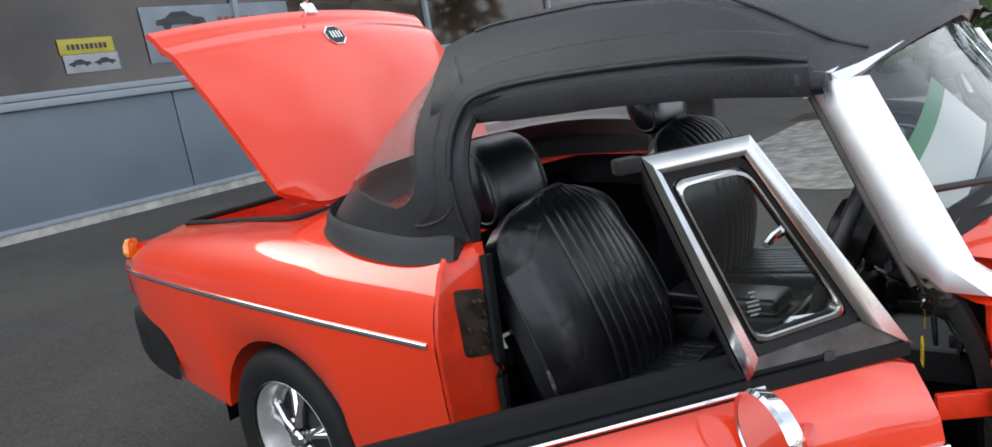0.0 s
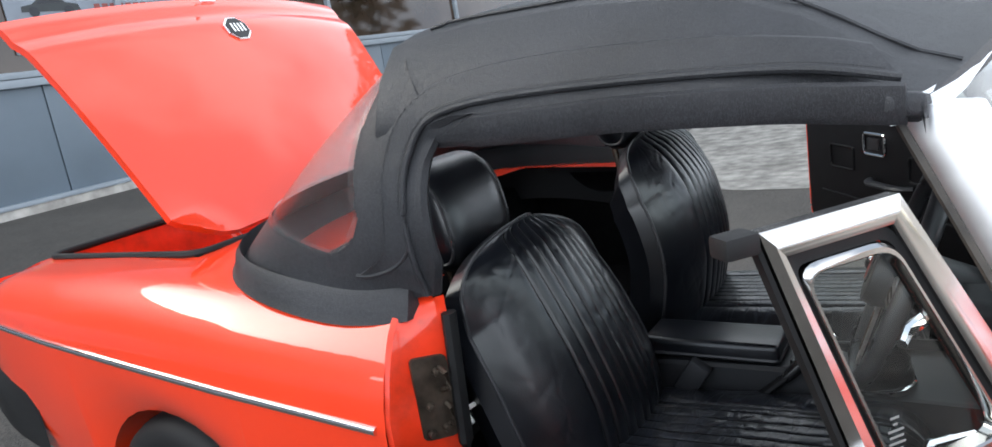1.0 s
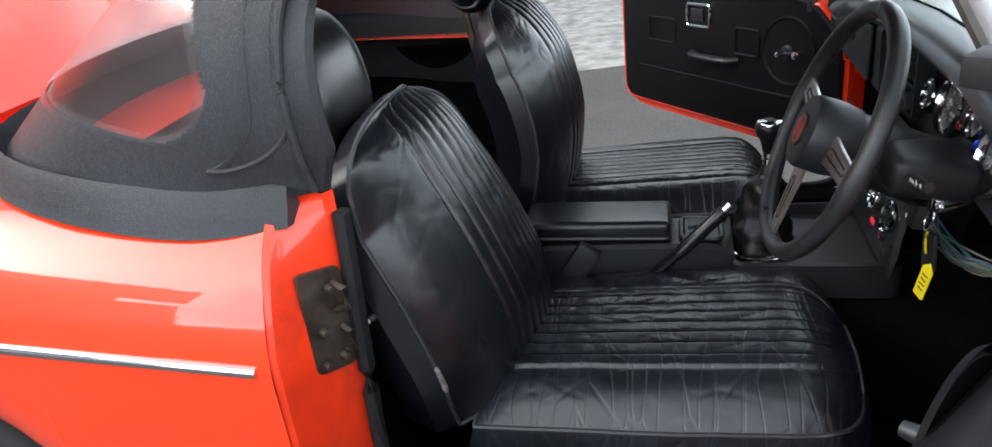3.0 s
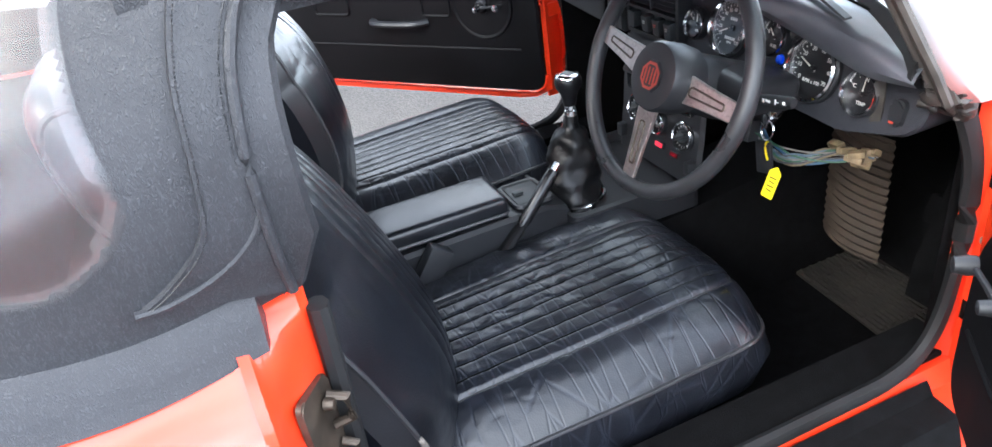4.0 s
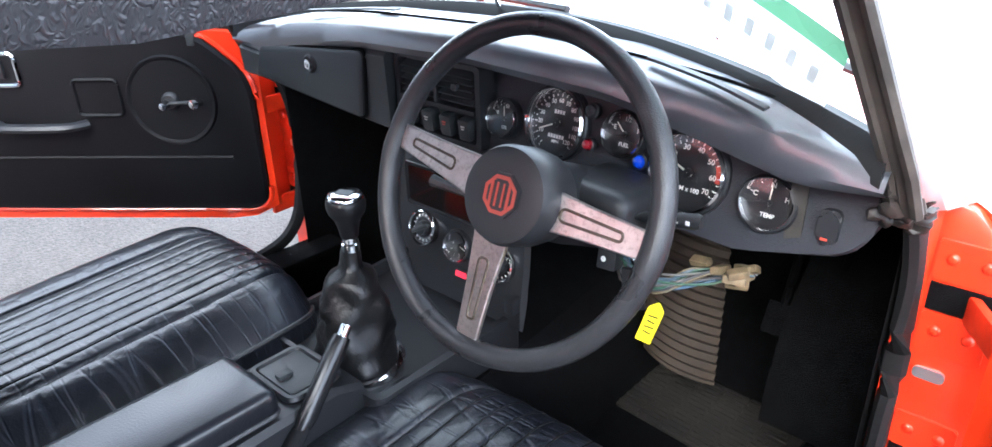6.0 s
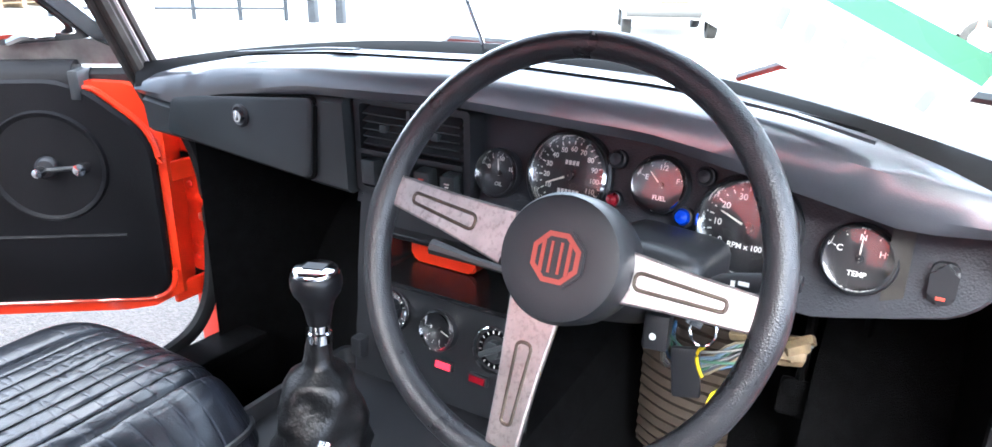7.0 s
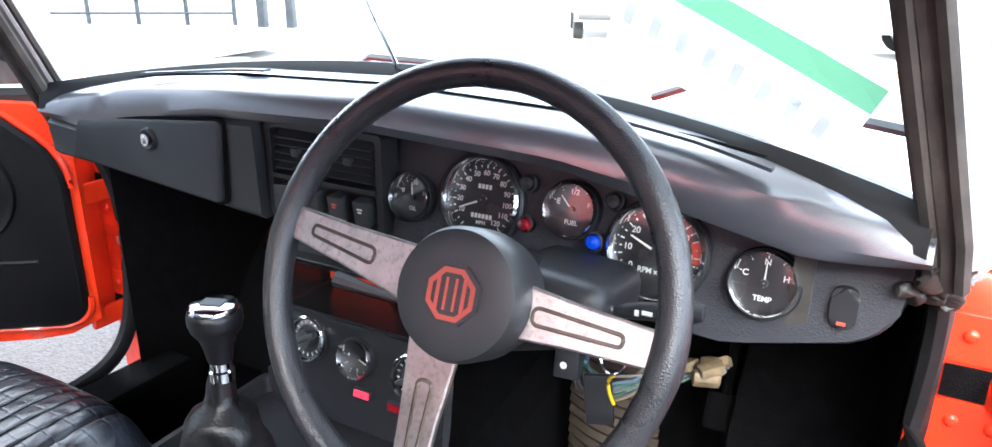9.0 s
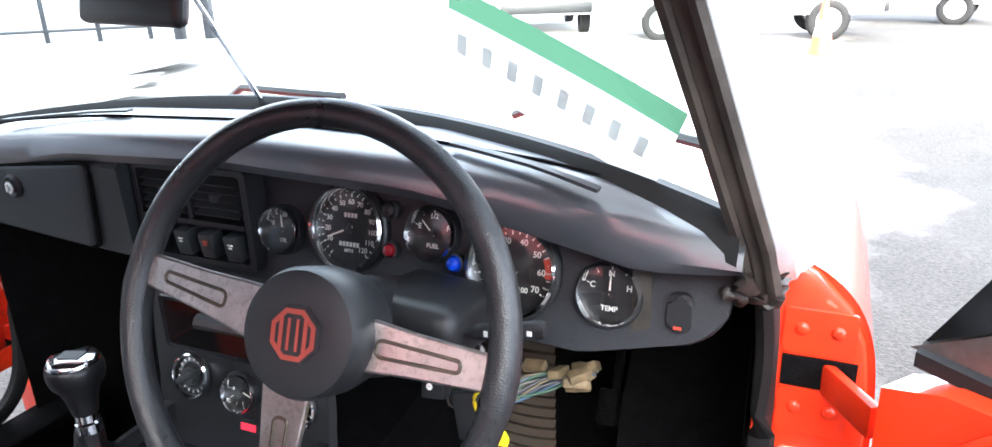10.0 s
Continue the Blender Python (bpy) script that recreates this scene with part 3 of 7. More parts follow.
# wheels
def wheel(x, s):
    m = Matrix.Translation((x, s * 0.66, HUB)) @ pose(0, 0, 0, 90 if s < 0 else -90, 0, 0)
    bm = bmesh.new()
    lathe(bm, [(0.185, 0.028), (0.196, 0.045), (0.235, 0.058), (0.268, 0.052), (0.287, 0.035), (0.296, 0.008), (0.299, -0.03), (0.296, -0.07), (0.285, -0.10), (0.25, -0.115), (0.185, -0.09)], m, 56)
    w = part("wheel", bm, RUBBER, car, "black tyre on a black and silver road wheel")
    bm = bmesh.new()
    lathe(bm, [(0.195, 0.046), (0.199, 0.040), (0.190, 0.036), (0.178, 0.022), (0.168, -0.01), (0.160, -0.03), (0.150, -0.034)], m, 48)
    part("rim", bm, SILVER, w, "silver rim")
    bm = bmesh.new()
    lathe(bm, [(0.158, -0.034), (0.10, -0.030), (0.06, -0.012), (0.0005, -0.012)], m, 40)
    part("wheel_face", bm, PLAST, w, "black wheel centre")
    for k in range(5):
        a = 72 * k + 18
        bm = bmesh.new()
        for off in (-11, 11):
            rows = []
            for r, h, wd in ((0.035, 0.012, 0.014), (0.08, 0.006, 0.012), (0.125, -0.006, 0.012), (0.165, -0.012, 0.018)):
                c = m @ pose(0, 0, 0, 0, 0, a + off * (r / 0.165)) @ Vector((r, 0, h))
                t = (m @ pose(0, 0, 0, 0, 0, a + off * (r / 0.165))).to_3x3() @ Vector((0, 1, 0))
                nn = m.to_3x3() @ Vector((0, 0, 1))
                rows.append([c - t * wd, c - t * wd * 0.5 + nn * 0.008, c + t * wd * 0.5 + nn * 0.008, c + t * wd, c + t * wd * 0.6 - nn * 0.014, c - t * wd * 0.6 - nn * 0.014])
            skin(bm, rows, loop=True, cap=True)
        part("wheel_spoke", bm, CHROME, w, "bright silver spoke")
    for k in range(4):
        bm = bmesh.new()
        lathe(bm, [(0.0005, 0.02), (0.009, 0.018), (0.0105, -0.01)], m @ pose(0.057 * math.cos(k * math.pi / 2 + 0.5), 0.057 * math.sin(k * math.pi / 2 + 0.5), 0.0), 6)
        part("wheel_nut", bm, CHROME, w, smooth=False)
    bm = bmesh.new()
    lathe(bm, [(0.0005, 0.035), (0.02, 0.034), (0.028, 0.026), (0.03, 0.0)], m, 24)
    part("hub_cap", bm, CHROME, w, "chrome hub cap")


for x, s in ((0.0, -1), (0.0, 1), (2.315, -1), (2.315, 1)):
    wheel(x, s)

# bonnet, scuttle and nose
bm = bmesh.new()
rows = []
for x in np.linspace(1.86, 3.05, 14):
    z = wing(x, True)[-1][1]
    rows.append([(x, 0.5 * k / 8, z + 0.10 * (1 - (k / 8) ** 2) * (1 - 0.6 * ((x - 1.86) / 1.25) ** 2)) for k in range(-8, 9)])
skin(bm, rows)
skin(bm, [rows[-1], [(x + 0.05, y * 0.98, z - 0.12) for x, y, z in rows[-1]], [(x + 0.06, y * 0.98, 0.36) for x, y, z in rows[-1]]])
part("bonnet", bm, PAINT, car, "orange-red bonnet")


def screen_x(y, z):
    """Plan of the curved windscreen: x at y and height z."""
    return 1.675 + lerp(z, [0.93, 1.17], [0.18, 0.13]) * (1 - (abs(y) / 0.61) ** 2.0) - (z - 0.93) * 0.5


def rail_z(y):
    return 0.992 - 0.055 * (y / 0.6) ** 2


def head_z(y):
    """Arched top rail of the windscreen."""
    return 1.168 + 0.078 * (1 - min(1.0, abs(y) / 0.58) ** 2)


bm = bmesh.new()
ys = np.linspace(-0.61, 0.61, 25)
skin(bm, [[(screen_x(y, rail_z(y)) + 0.02, y, rail_z(y) - 0.022) for y in ys],
          [(1.90, y * 0.9, wing(1.90, True)[-1][1] + 0.10 * (1 - (y / 0.61) ** 2)) for y in ys]])
part("scuttle", bm, PAINT, car)
for s in (-1, 1):
    bm = bmesh.new()
    arc = [(y, z) for y, z in wing(1.80, True) if y < 0.68]
    skin(bm, [[(1.80, s * y, z) for y, z in arc], [(1.755, s * (0.655 - 0.155 * k / (len(arc) - 1)), 0.853 + 0.05 * k / (len(arc) - 1)) for k in range(len(arc))], [(1.70, s * (0.645 - 0.145 * k / (len(arc) - 1)), 0.873 + 0.065 * k / (len(arc) - 1)) for k in range(len(arc))]])
    part("scuttle_corner", bm, PAINT_IN, car)

SEAL = principled("worn_rubber_seal", (0.05, 0.043, 0.037), 0.6, vary=0.4, vscale=25, bump=0.15, bscale=120, stain=0.5, stain_scale=18, stain_col=(0.02, 0.018, 0.017))
# windscreen
bm = bmesh.new()
skin(bm, [[(screen_x(y, rail_z(y) + (head_z(y) - rail_z(y)) * k / 4), y * (1 - 0.04 * k / 4), rail_z(y) + (head_z(y) - rail_z(y)) * k / 4) for y in np.linspace(-0.60, 0.60, 25)] for k in range(5)])
screen = part("windscreen", bm, GLASS, car, "curved laminated windscreen in a bright metal frame")
screen.visible_shadow = False
for s in (-1, 1):
    bm = bmesh.new()
    rows = []
    for i in range(9):
        z = 0.868 + (1.18 - 0.868) * i / 8
        yy = s * lerp(z, [0.89, 1.18], [0.645, 0.572 if s < 0 else 0.60])
        c = Vector((screen_x(0.605, z) + 0.022, yy, z))
        rows.append([c + Vector((dx * (1.0 if i else 1.25) + (0.03 if i == 0 else 0.0), s * dy, 0)) for dx, dy in ((-0.05, 0.0), (-0.035, 0.014), (0.01, 0.022), (0.045, 0.008), (0.04, -0.012), (0.0, -0.022), (-0.04, -0.018))])
    skin(bm, rows, loop=True, cap=True)
    part("windscreen_pillar", bm, ALU, screen, "bright anodised windscreen pillar")
    bm = bmesh.new()
    tube(bm, [(screen_x(0.605, z) - 0.014, s * lerp(z, [0.89, 1.18], [0.632, 0.558 if s < 0 else 0.588]), z) for z in np.linspace(0.87, 1.165, 7)], 0.016, 8)
    part("pillar_seal", bm, SEAL, screen, "worn brown-black pillar seal")
    for dx, dy, r in ((-0.032, 0.010, 0.007), (-0.024, -0.014, 0.008), (0.002, -0.020, 0.006)):
        bm = bmesh.new()
        tube(bm, [(screen_x(0.605, z) + dx, s * (dy + lerp(z, [0.89, 1.18], [0.632, 0.558 if s < 0 else 0.588])), z) for z in np.linspace(0.87, 1.165, 7)], r, 6)
        part("seal_ridge", bm, SEAL, screen)
bm = bmesh.new()
rows = [[(screen_x(y, head_z(y)) + dx, y * 0.965, head_z(y) + dz) for dx, dz in ((-0.05, 0.0), (-0.04, 0.022), (0.0, 0.026), (0.02, 0.008), (0.0, -0.01), (-0.04, -0.012))] for y in np.linspace(-0.60, 0.60, 21)]
skin(bm, rows, loop=True, cap=True)
part("screen_header", bm, ALU, screen)
bm = bmesh.new()
rows = [[(screen_x(y, rail_z(y)) + dx, y, rail_z(y) + dz) for dx, dz in ((-0.035, -0.03), (-0.03, -0.008), (-0.012, 0.008), (0.01, 0.006), (0.03, -0.03))] for y in np.linspace(-0.61, 0.61, 31)]
skin(bm, rows, loop=True, cap=True)
part("screen_base_rail", bm, RUBBER, screen, "black rubber seal and base rail")
for y0 in (-0.28, 0.22):
    bm = bmesh.new()
    tube(bm, [(1.93, y0, 0.965), (1.90, y0 - 0.06, 0.99), (screen_x(y0 - 0.28, 1.0) + 0.02, y0 - 0.30, 1.0)], 0.006, 6)
    part("wiper", bm, PLAST, car, "black wiper arm")
bm = bmesh.new()
tube(bm, [(screen_x(0, 0.99) - 0.015, 0.03, 0.985), (screen_x(0, 1.23) - 0.02, 0.03, 1.235)], 0.0032, 6)
part("screen_tie_rod", bm, CHROME, screen, "thin chrome tie rod")
bm = bmesh.new()
box(bm, (0.02, 0.22, 0.055), pose(screen_x(0, 1.14) - 0.07, 0.06, 1.135, 0, 12, -14), 0.012, 3)
part("rear_view_mirror", bm, PLAST, screen, "black rear-view mirror")

# ---- soft top ----
hood = None


def hood_roof():
    bm = bmesh.new()
    xs = [0.74, 0.80, 0.90, 1.0, 1.1, 1.2, 1.3, 1.4, 1.5, 1.555]
    rows = []
    for x in xs:
        zc = lerp(x, [0.70, 0.85, 1.1, 1.3, 1.45, 1.56], [1.385, 1.41, 1.408, 1.385, 1.34, 1.262])
        ze = lerp(x, [0.74, 0.9, 1.2, 1.4, 1.555], [1.19, 1.19, 1.195, 1.188, 1.172])
        hw = lerp(x, [0.74, 1.0, 1.3, 1.555], [0.625, 0.625, 0.615, 0.60])
        half = [(hw, ze), (hw + 0.006, ze + 0.02), (hw - 0.004, ze + 0.25 * (zc - ze)), (hw - 0.03, ze + 0.52 * (zc - ze)), (hw - 0.085, ze + 0.80 * (zc - ze)),
                (hw - 0.16, ze + 0.90 * (zc - ze)), (hw - 0.30, ze + 0.965 * (zc - ze)), (hw - 0.45, ze + 0.993 * (zc - ze))]
        bow = 0.125 * max(0.0, (x - 1.0) / 0.555) ** 2
        X = lambda y: x + bow * (1 - (y / hw) ** 2) if abs(y) < hw else x
        f = min(1.0, max(0.0, (x - 1.33) / 0.225)) ** 1.5
        half = [(y, z * (1 - f) + (head_z(y) + 0.022) * f) if i > 1 else (y, z) for i, (y, z) in enumerate(half)]
        zc = zc * (1 - f) + (head_z(0) + 0.022) * f
        rows.append([(X(y), -y, z) for y, z in half] + [(x + bow, 0, zc)] + [(X(y), y, z) for y, z in half[::-1]])
    skin(bm, rows)
    skin(bm, [[(x, y * 0.985, z - 0.012) for x, y, z in r] for r in rows])
    skin(bm, [rows[-1], [(x + 0.004, y, z - 0.025) for x, y, z in rows[-1]]])
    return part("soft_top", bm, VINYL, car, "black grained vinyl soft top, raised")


hood = hood_roof()
BOT = [(0.812, -0.630, 0.922), (0.62, -0.660, 0.905), (0.40, -0.648, 0.93), (0.24, -0.575, 0.95), (0.13, -0.43, 0.96), (0.07, -0.2, 0.965), (0.06, 0, 0.97)]
TOP = [(0.868, -0.622, 1.198), (0.83, -0.612, 1.27), (0.78, -0.56, 1.335), (0.74, -0.46, 1.368), (0.725, -0.30, 1.383), (0.72, -0.15, 1.389), (0.72, 0, 1.392)]
NS = 41
bot, top = curve(BOT, NS), curve(TOP, NS)


def quarter(s, t):
    """A point of the rear of the hood; s from the door edge (0) to the middle (1), t from the deck (0) to the roof (1)."""
    u = s * (NS - 1)
    i = min(int(u), NS - 2)
    b = bot[i].lerp(bot[i + 1], u - i)
    p = top[i].lerp(top[i + 1], u - i)
    q = b.lerp(p, t)
    bulge = 0.03 * math.sin(math.pi * t) * (1 - 0.4 * s)
    out = Vector((-0.3 - 0.6 * s, -0.9 * (1 - s), 0.25)).normalized()
    q.x += lerp(t, [0, 0.2, 0.45, 0.65, 0.85, 1], [0, 0.02, 0.008, -0.003, -0.010, 0]) * max(0.0, 1 - s / 0.15)
    return q + out * bulge


def hood_patch(bm, s0, s1, t0, t1, n, m, side, off=0.0, hole=None):
    rows = []
    for i in range(n + 1):
        row = []
        for j in range(m + 1):
            p = quarter(s0 + (s1 - s0) * i / n, t0 + (t1 - t0) * j / m)
            row.append(Vector((p.x - off * 0.4, (p.y - off * 0.8) * -side, p.z + off * 0.2)))
        rows.append(row)
    vs = [[bm.verts.new(p) for p in r] for r in rows]
    for i in range(n):
        for j in range(m):
            sc, tt = s0 + (s1 - s0) * (i + 0.5) / n, t0 + (t1 - t0) * (j + 0.5) / m
            if hole and hole(sc, tt):
                continue
            bm.faces.new((vs[i][j], vs[i + 1][j], vs[i + 1][j + 1], vs[i][j + 1]))


WLO = 0.235


def window_side(t):
    """Outer edge of the rear window at height t."""
    return 0.172 + 0.35 * max(0.0, t - 0.42)


def window_at(s, t):
    """Inside the clear rear window: rounded lower corner, upper edge under the roof seam."""
    if s < window_side(t) or t < WLO or t > 0.94:
        return False
    if s < window_side(t) + 0.055 and t < WLO + 0.17:
        return ((s - window_side(t) - 0.055) / 0.055) ** 2 + ((t - WLO - 0.17) / 0.17) ** 2 < 1
    return True


for side in (-1, 1):
    bm = bmesh.new()
    hood_patch(bm, 0, 1, 0.0, 1.0, 160, 60, side, hole=window_at)
    hood_patch(bm, 0, 1, 0.0, 1.0, 160, 60, side, off=-0.006, hole=window_at)
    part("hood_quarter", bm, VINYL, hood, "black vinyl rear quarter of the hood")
    bm = bmesh.new()
    hood_patch(bm, 0.155, 1, 0.21, 0.96, 60, 30, side, off=-0.003)
    pv = part("hood_window", bm, PVC, hood, "clear flexible rear window")
    pv.visible_shadow = False
    # trim hanging down inside, behind the seats
    bm = bmesh.new()
    rows = []
    for i in range(31):
        s = 0.03 + 0.97 * i / 30
        p = quarter(s, 0.10)
        out = Vector((-0.3 - 0.7 * s, -1.0 * (1 - s), 0)).normalized()
        rows.append([Vector((q.x, q.y * -side, q.z)) for q in (p - out * 0.012, p - out * 0.035 + Vector((0, 0, -0.03)), p - out * 0.06 + Vector((0, 0, -0.18)))])
    skin(bm, rows)
    part("hood_well_trim", bm, TRIM, hood, "black trim along the hood well")
    # lower hem lying on the deck
    bm = bmesh.new()
    rows = []
    for i in range(41):
        s = 0.04 + 0.96 * i / 40
        p = quarter(s, 0.0)
        out = Vector((-0.15 - 0.85 * s, -1.0 * (1 - s), 0)).normalized()
        rows.append([Vector((q.x, q.y * -side, q.z)) for q in (p + Vector((0, 0, 0.035)), p + out * 0.012 + Vector((0, 0, 0.02)), p + out * 0.02 + Vector((0, 0, -0.012)), p + out * 0.028 + Vector((0, 0, -0.036 + 0.032 * s)), p - out * 0.01 + Vector((0, 0, -0.035 + 0.03 * s)))])
    skin(bm, rows, loop=True, cap=True)
    part("hood_hem", bm, VINYL, hood)
    # door-edge flap, seam welts and the cut strap
    bm = bmesh.new()
    edge = [quarter(0.0, t) for t in np.linspace(0, 1, 16)] + [Vector((0.884, -0.624, 1.212)), Vector((0.908, -0.626, 1.222)), Vector((0.945, -0.626, 1.23))]
    rows = [[Vector((p.x + dx, (p.y + dy) * -side, p.z)) for dx, dy in ((-0.002, 0.016), (0.003, 0.004), (-0.004, -0.006), (-0.045, -0.009), (-0.08, 0.0), (-0.08, 0.012))] for p in edge]
    skin(bm, rows, loop=True, cap=True)
    part("hood_door_flap", bm, VINYL, hood)
    # raised band that follows the door opening: welt beside the opening, stitched outer edge, tail curling back at its foot
    welt = curve([(0.800, 0.925), (0.796, 0.98), (0.797, 1.08), (0.812, 1.165), (0.85, 1.222), (0.92, 1.244), (1.05, 1.252), (1.25, 1.250), (1.42, 1.240), (1.535, 1.216)], 60)
    outer = curve([(0.667, 0.968), (0.700, 0.985), (0.738, 1.02), (0.750, 1.08), (0.760, 1.16), (0.790, 1.235), (0.85, 1.278), (0.94, 1.298), (1.10, 1.305), (1.30, 1.296), (1.44, 1.275), (1.50, 1.258)], 60)
    tail = curve([(0.667, 0.966), (0.70, 0.966), (0.745, 0.978), (0.780, 1.002), (0.797, 1.03)], 20)

    def hood_y(x, z):
        if x < 0.80 or z < 1.19:
            best = min((quarter(i / 60, j / 24) for i in range(0, 26) for j in range(25)), key=lambda p: (p.x - x) ** 2 + (p.z - z) ** 2)
            return -best.y
        zc = lerp(x, [0.70, 0.85, 1.1, 1.3, 1.45, 1.56], [1.385, 1.41, 1.408, 1.385, 1.34, 1.262])
        ze = lerp(x, [0.74, 0.9, 1.2, 1.4, 1.555], [1.19, 1.19, 1.195, 1.188, 1.172])
        hw = lerp(x, [0.74, 1.0, 1.3, 1.555], [0.625, 0.625, 0.615, 0.60])
        return hw - lerp((z - ze) / (zc - ze), [0, 0.1, 0.25, 0.52, 0.80], [0.0, -0.006, 0.004, 0.03, 0.085])

    yw, yo = [hood_y(p.x, p.y) for p in welt], [hood_y(p.x, p.y) for p in outer]
    sm = lambda v: [sum(v[max(0, i - 2):i + 3]) / len(v[max(0, i - 2):i + 3]) for i in range(len(v))]
    yw, yo = sm(yw), sm(yo)
    bm = bmesh.new()
    rows = []
    for a, b, ya, yb in zip(welt, outer, yw, yo):
        rows.append([(a.x, side * (ya - 0.002), a.y), (a.x * 0.97 + b.x * 0.03, side * (ya + 0.007), a.y * 0.97 + b.y * 0.03), ((a.x + b.x) / 2, side * ((ya + yb) / 2 + 0.0075), (a.y + b.y) / 2), (a.x * 0.04 + b.x * 0.96, side * (yb + 0.0065), a.y * 0.04 + b.y * 0.96), (b.x, side * (yb - 0.002), b.y)])
    skin(bm, rows)
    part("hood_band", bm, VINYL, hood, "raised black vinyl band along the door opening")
    bm = bmesh.new()
    tube(bm, [(p.x, side * (y + 0.006), p.y) for p, y in zip(welt, yw)], 0.0058, 8)
    part("hood_welt", bm, VINYL, hood, "piped hood seam")
    bm = bmesh.new()
    yt = sm([hood_y(p.x, p.y) for p in tail])
    tube(bm, [(p.x, side * (y + 0.004), p.y) for p, y in zip(tail, yt)], 0.0045, 8)
    part("strap_edge", bm, VINYL, hood, "rolled edge of the curved hood strap")
    # seam along the roof corner
    bm = bmesh.new()
    seam_pts = []
    for x in np.linspace(0.80, 1.55, 20):
        zc = lerp(x, [0.70, 0.85, 1.1, 1.3, 1.45, 1.56], [1.385, 1.41, 1.408, 1.385, 1.34, 1.262])
        ze = lerp(x, [0.74, 0.9, 1.2, 1.4, 1.555], [1.19, 1.19, 1.195, 1.188, 1.172])
        hw = lerp(x, [0.74, 1.0, 1.3, 1.555], [0.625, 0.625, 0.615, 0.60])
        yy = hw - 0.125
        f = min(1.0, max(0.0, (x - 1.33) / 0.225)) ** 1.5
        zz = (ze + 0.855 * (zc - ze)) * (1 - f) + (head_z(yy) + 0.022) * f
        seam_pts.append((x + 0.125 * max(0.0, (x - 1.0) / 0.555) ** 2 * (1 - (yy / hw) ** 2), side * yy, zz + 0.002))
    tube(bm, seam_pts, 0.0035, 6)
    part("roof_seam", bm, VINYL, hood)
    for seam, ys, o in ((outer, yo, 0.0068), (welt, yw, 0.0068)):
        bm = bmesh.new()
        for i in range(0, 58):
            for f in (0.0, 0.25, 0.5, 0.75):
                p, q = seam[i].lerp(seam[i + 1], f), seam[i].lerp(seam[i + 1], f + 0.16)
                off = Vector((seam[i + 1].y - seam[i].y, seam[i].x - seam[i + 1].x)).normalized() * (0.006 if seam is outer else -0.009)
                y0 = ys[i] + o + (0.0 if seam is outer else 0.0005)
                tube(bm, [(p.x + off.x, side * y0, p.y + off.y), (q.x + off.x, side * y0, q.y + off.y)], 0.0007, 4)
        st_o = part("hood_stitching", bm, PLAST, hood)
        st_o["kind"] = "stuff"
    # welded window edge
    rim = [(window_side(t) - 0.004, t) for t in np.linspace(0.94, WLO + 0.17, 16)]
    rim += [(window_side(0.3) - 0.004 + 0.055 * (1 - math.cos(a)), WLO + 0.17 * (1 - math.sin(a))) for a in np.linspace(0.1, 1.57, 12)]
    rim += [(s_, WLO) for s_ in np.linspace(0.24, 1.0, 18)]
    bm = bmesh.new()
    rows = []
    for sa, ta in rim:
        row = []
        for k in (-0.006, 0.004, 0.014):
            p = quarter(min(1.0, sa + k * (1.0 if ta > 0.31 else 0.3)), ta + (k * 1.6 if ta < 0.45 else 0.0))
            row.append(((p.x - 0.0022), (p.y - 0.0034) * -side, p.z + 0.001))
        rows.append(row)
    skin(bm, rows)
    part("window_edge", bm, PVC, hood, "clear welded edge of the hood window")
    # rail over the door
    bm = bmesh.new()
    rows = []
    for x in np.linspace(0.865, 1.54, 18):
        kk = min(1.0, (x - 0.855) / 0.08)
        hw = lerp(x, [0.74, 1.0, 1.3, 1.555], [0.625, 0.625, 0.615, 0.60])
        ze = lerp(x, [0.74, 0.9, 1.2, 1.4, 1.555], [1.19, 1.19, 1.195, 1.188, 1.172])
        rows.append([(x, side * (hw + dy * kk), ze + dz * kk) for dy, dz in ((-0.03, -0.012), (0.004, -0.014), (0.012, 0.0), (0.011, 0.034), (0.004, 0.038), (-0.03, 0.01))])
    skin(bm, rows, loop=True, cap=True)
    part("hood_side_rail", bm, VINYL, hood)
    bm = bmesh.new()
    box(bm, (0.05, 0.034, 0.030), pose(1.535, side * 0.594, 1.184, 0, 8, -side * 14), 0.010, 3)
    part("hood_corner", bm, VINYL, hood, "folded front corner of the hood")

# ---- floor pan, sills, tunnel, bulkheads ----
bm = bmesh.new()
box(bm, (1.75, 1.20, 0.03), pose(1.35, 0, 0.17))
part("floor_pan", bm, CARPET, car, "black carpeted floor")
bm = bmesh.new()
skin(bm, [[(2.15, y, 0.18) for y in (-0.6, 0.6)], [(2.27, y, 0.36) for y in (-0.6, 0.6)], [(2.25, y, 0.75) for y in (-0.6, 0.6)], [(1.95, y, 0.86) for y in (-0.6, 0.6)]])
part("toe_board", bm, CARPET, car)
bm = bmesh.new()
skin(bm, [[(0.80, y, 0.18) for y in (-0.6, 0, 0.6)], [(0.72, y, 0.55) for y in (-0.6, 0, 0.6)], [(0.40, y, 0.58) for y in (-0.6, 0, 0.6)], [(0.30, y, 0.86) for y in (-0.6, 0, 0.6)], [(0.12, y, 0.90) for y in (-0.55, 0, 0.55)]])
part("rear_bulkhead", bm, CARPET, car, "black carpeted rear shelf")
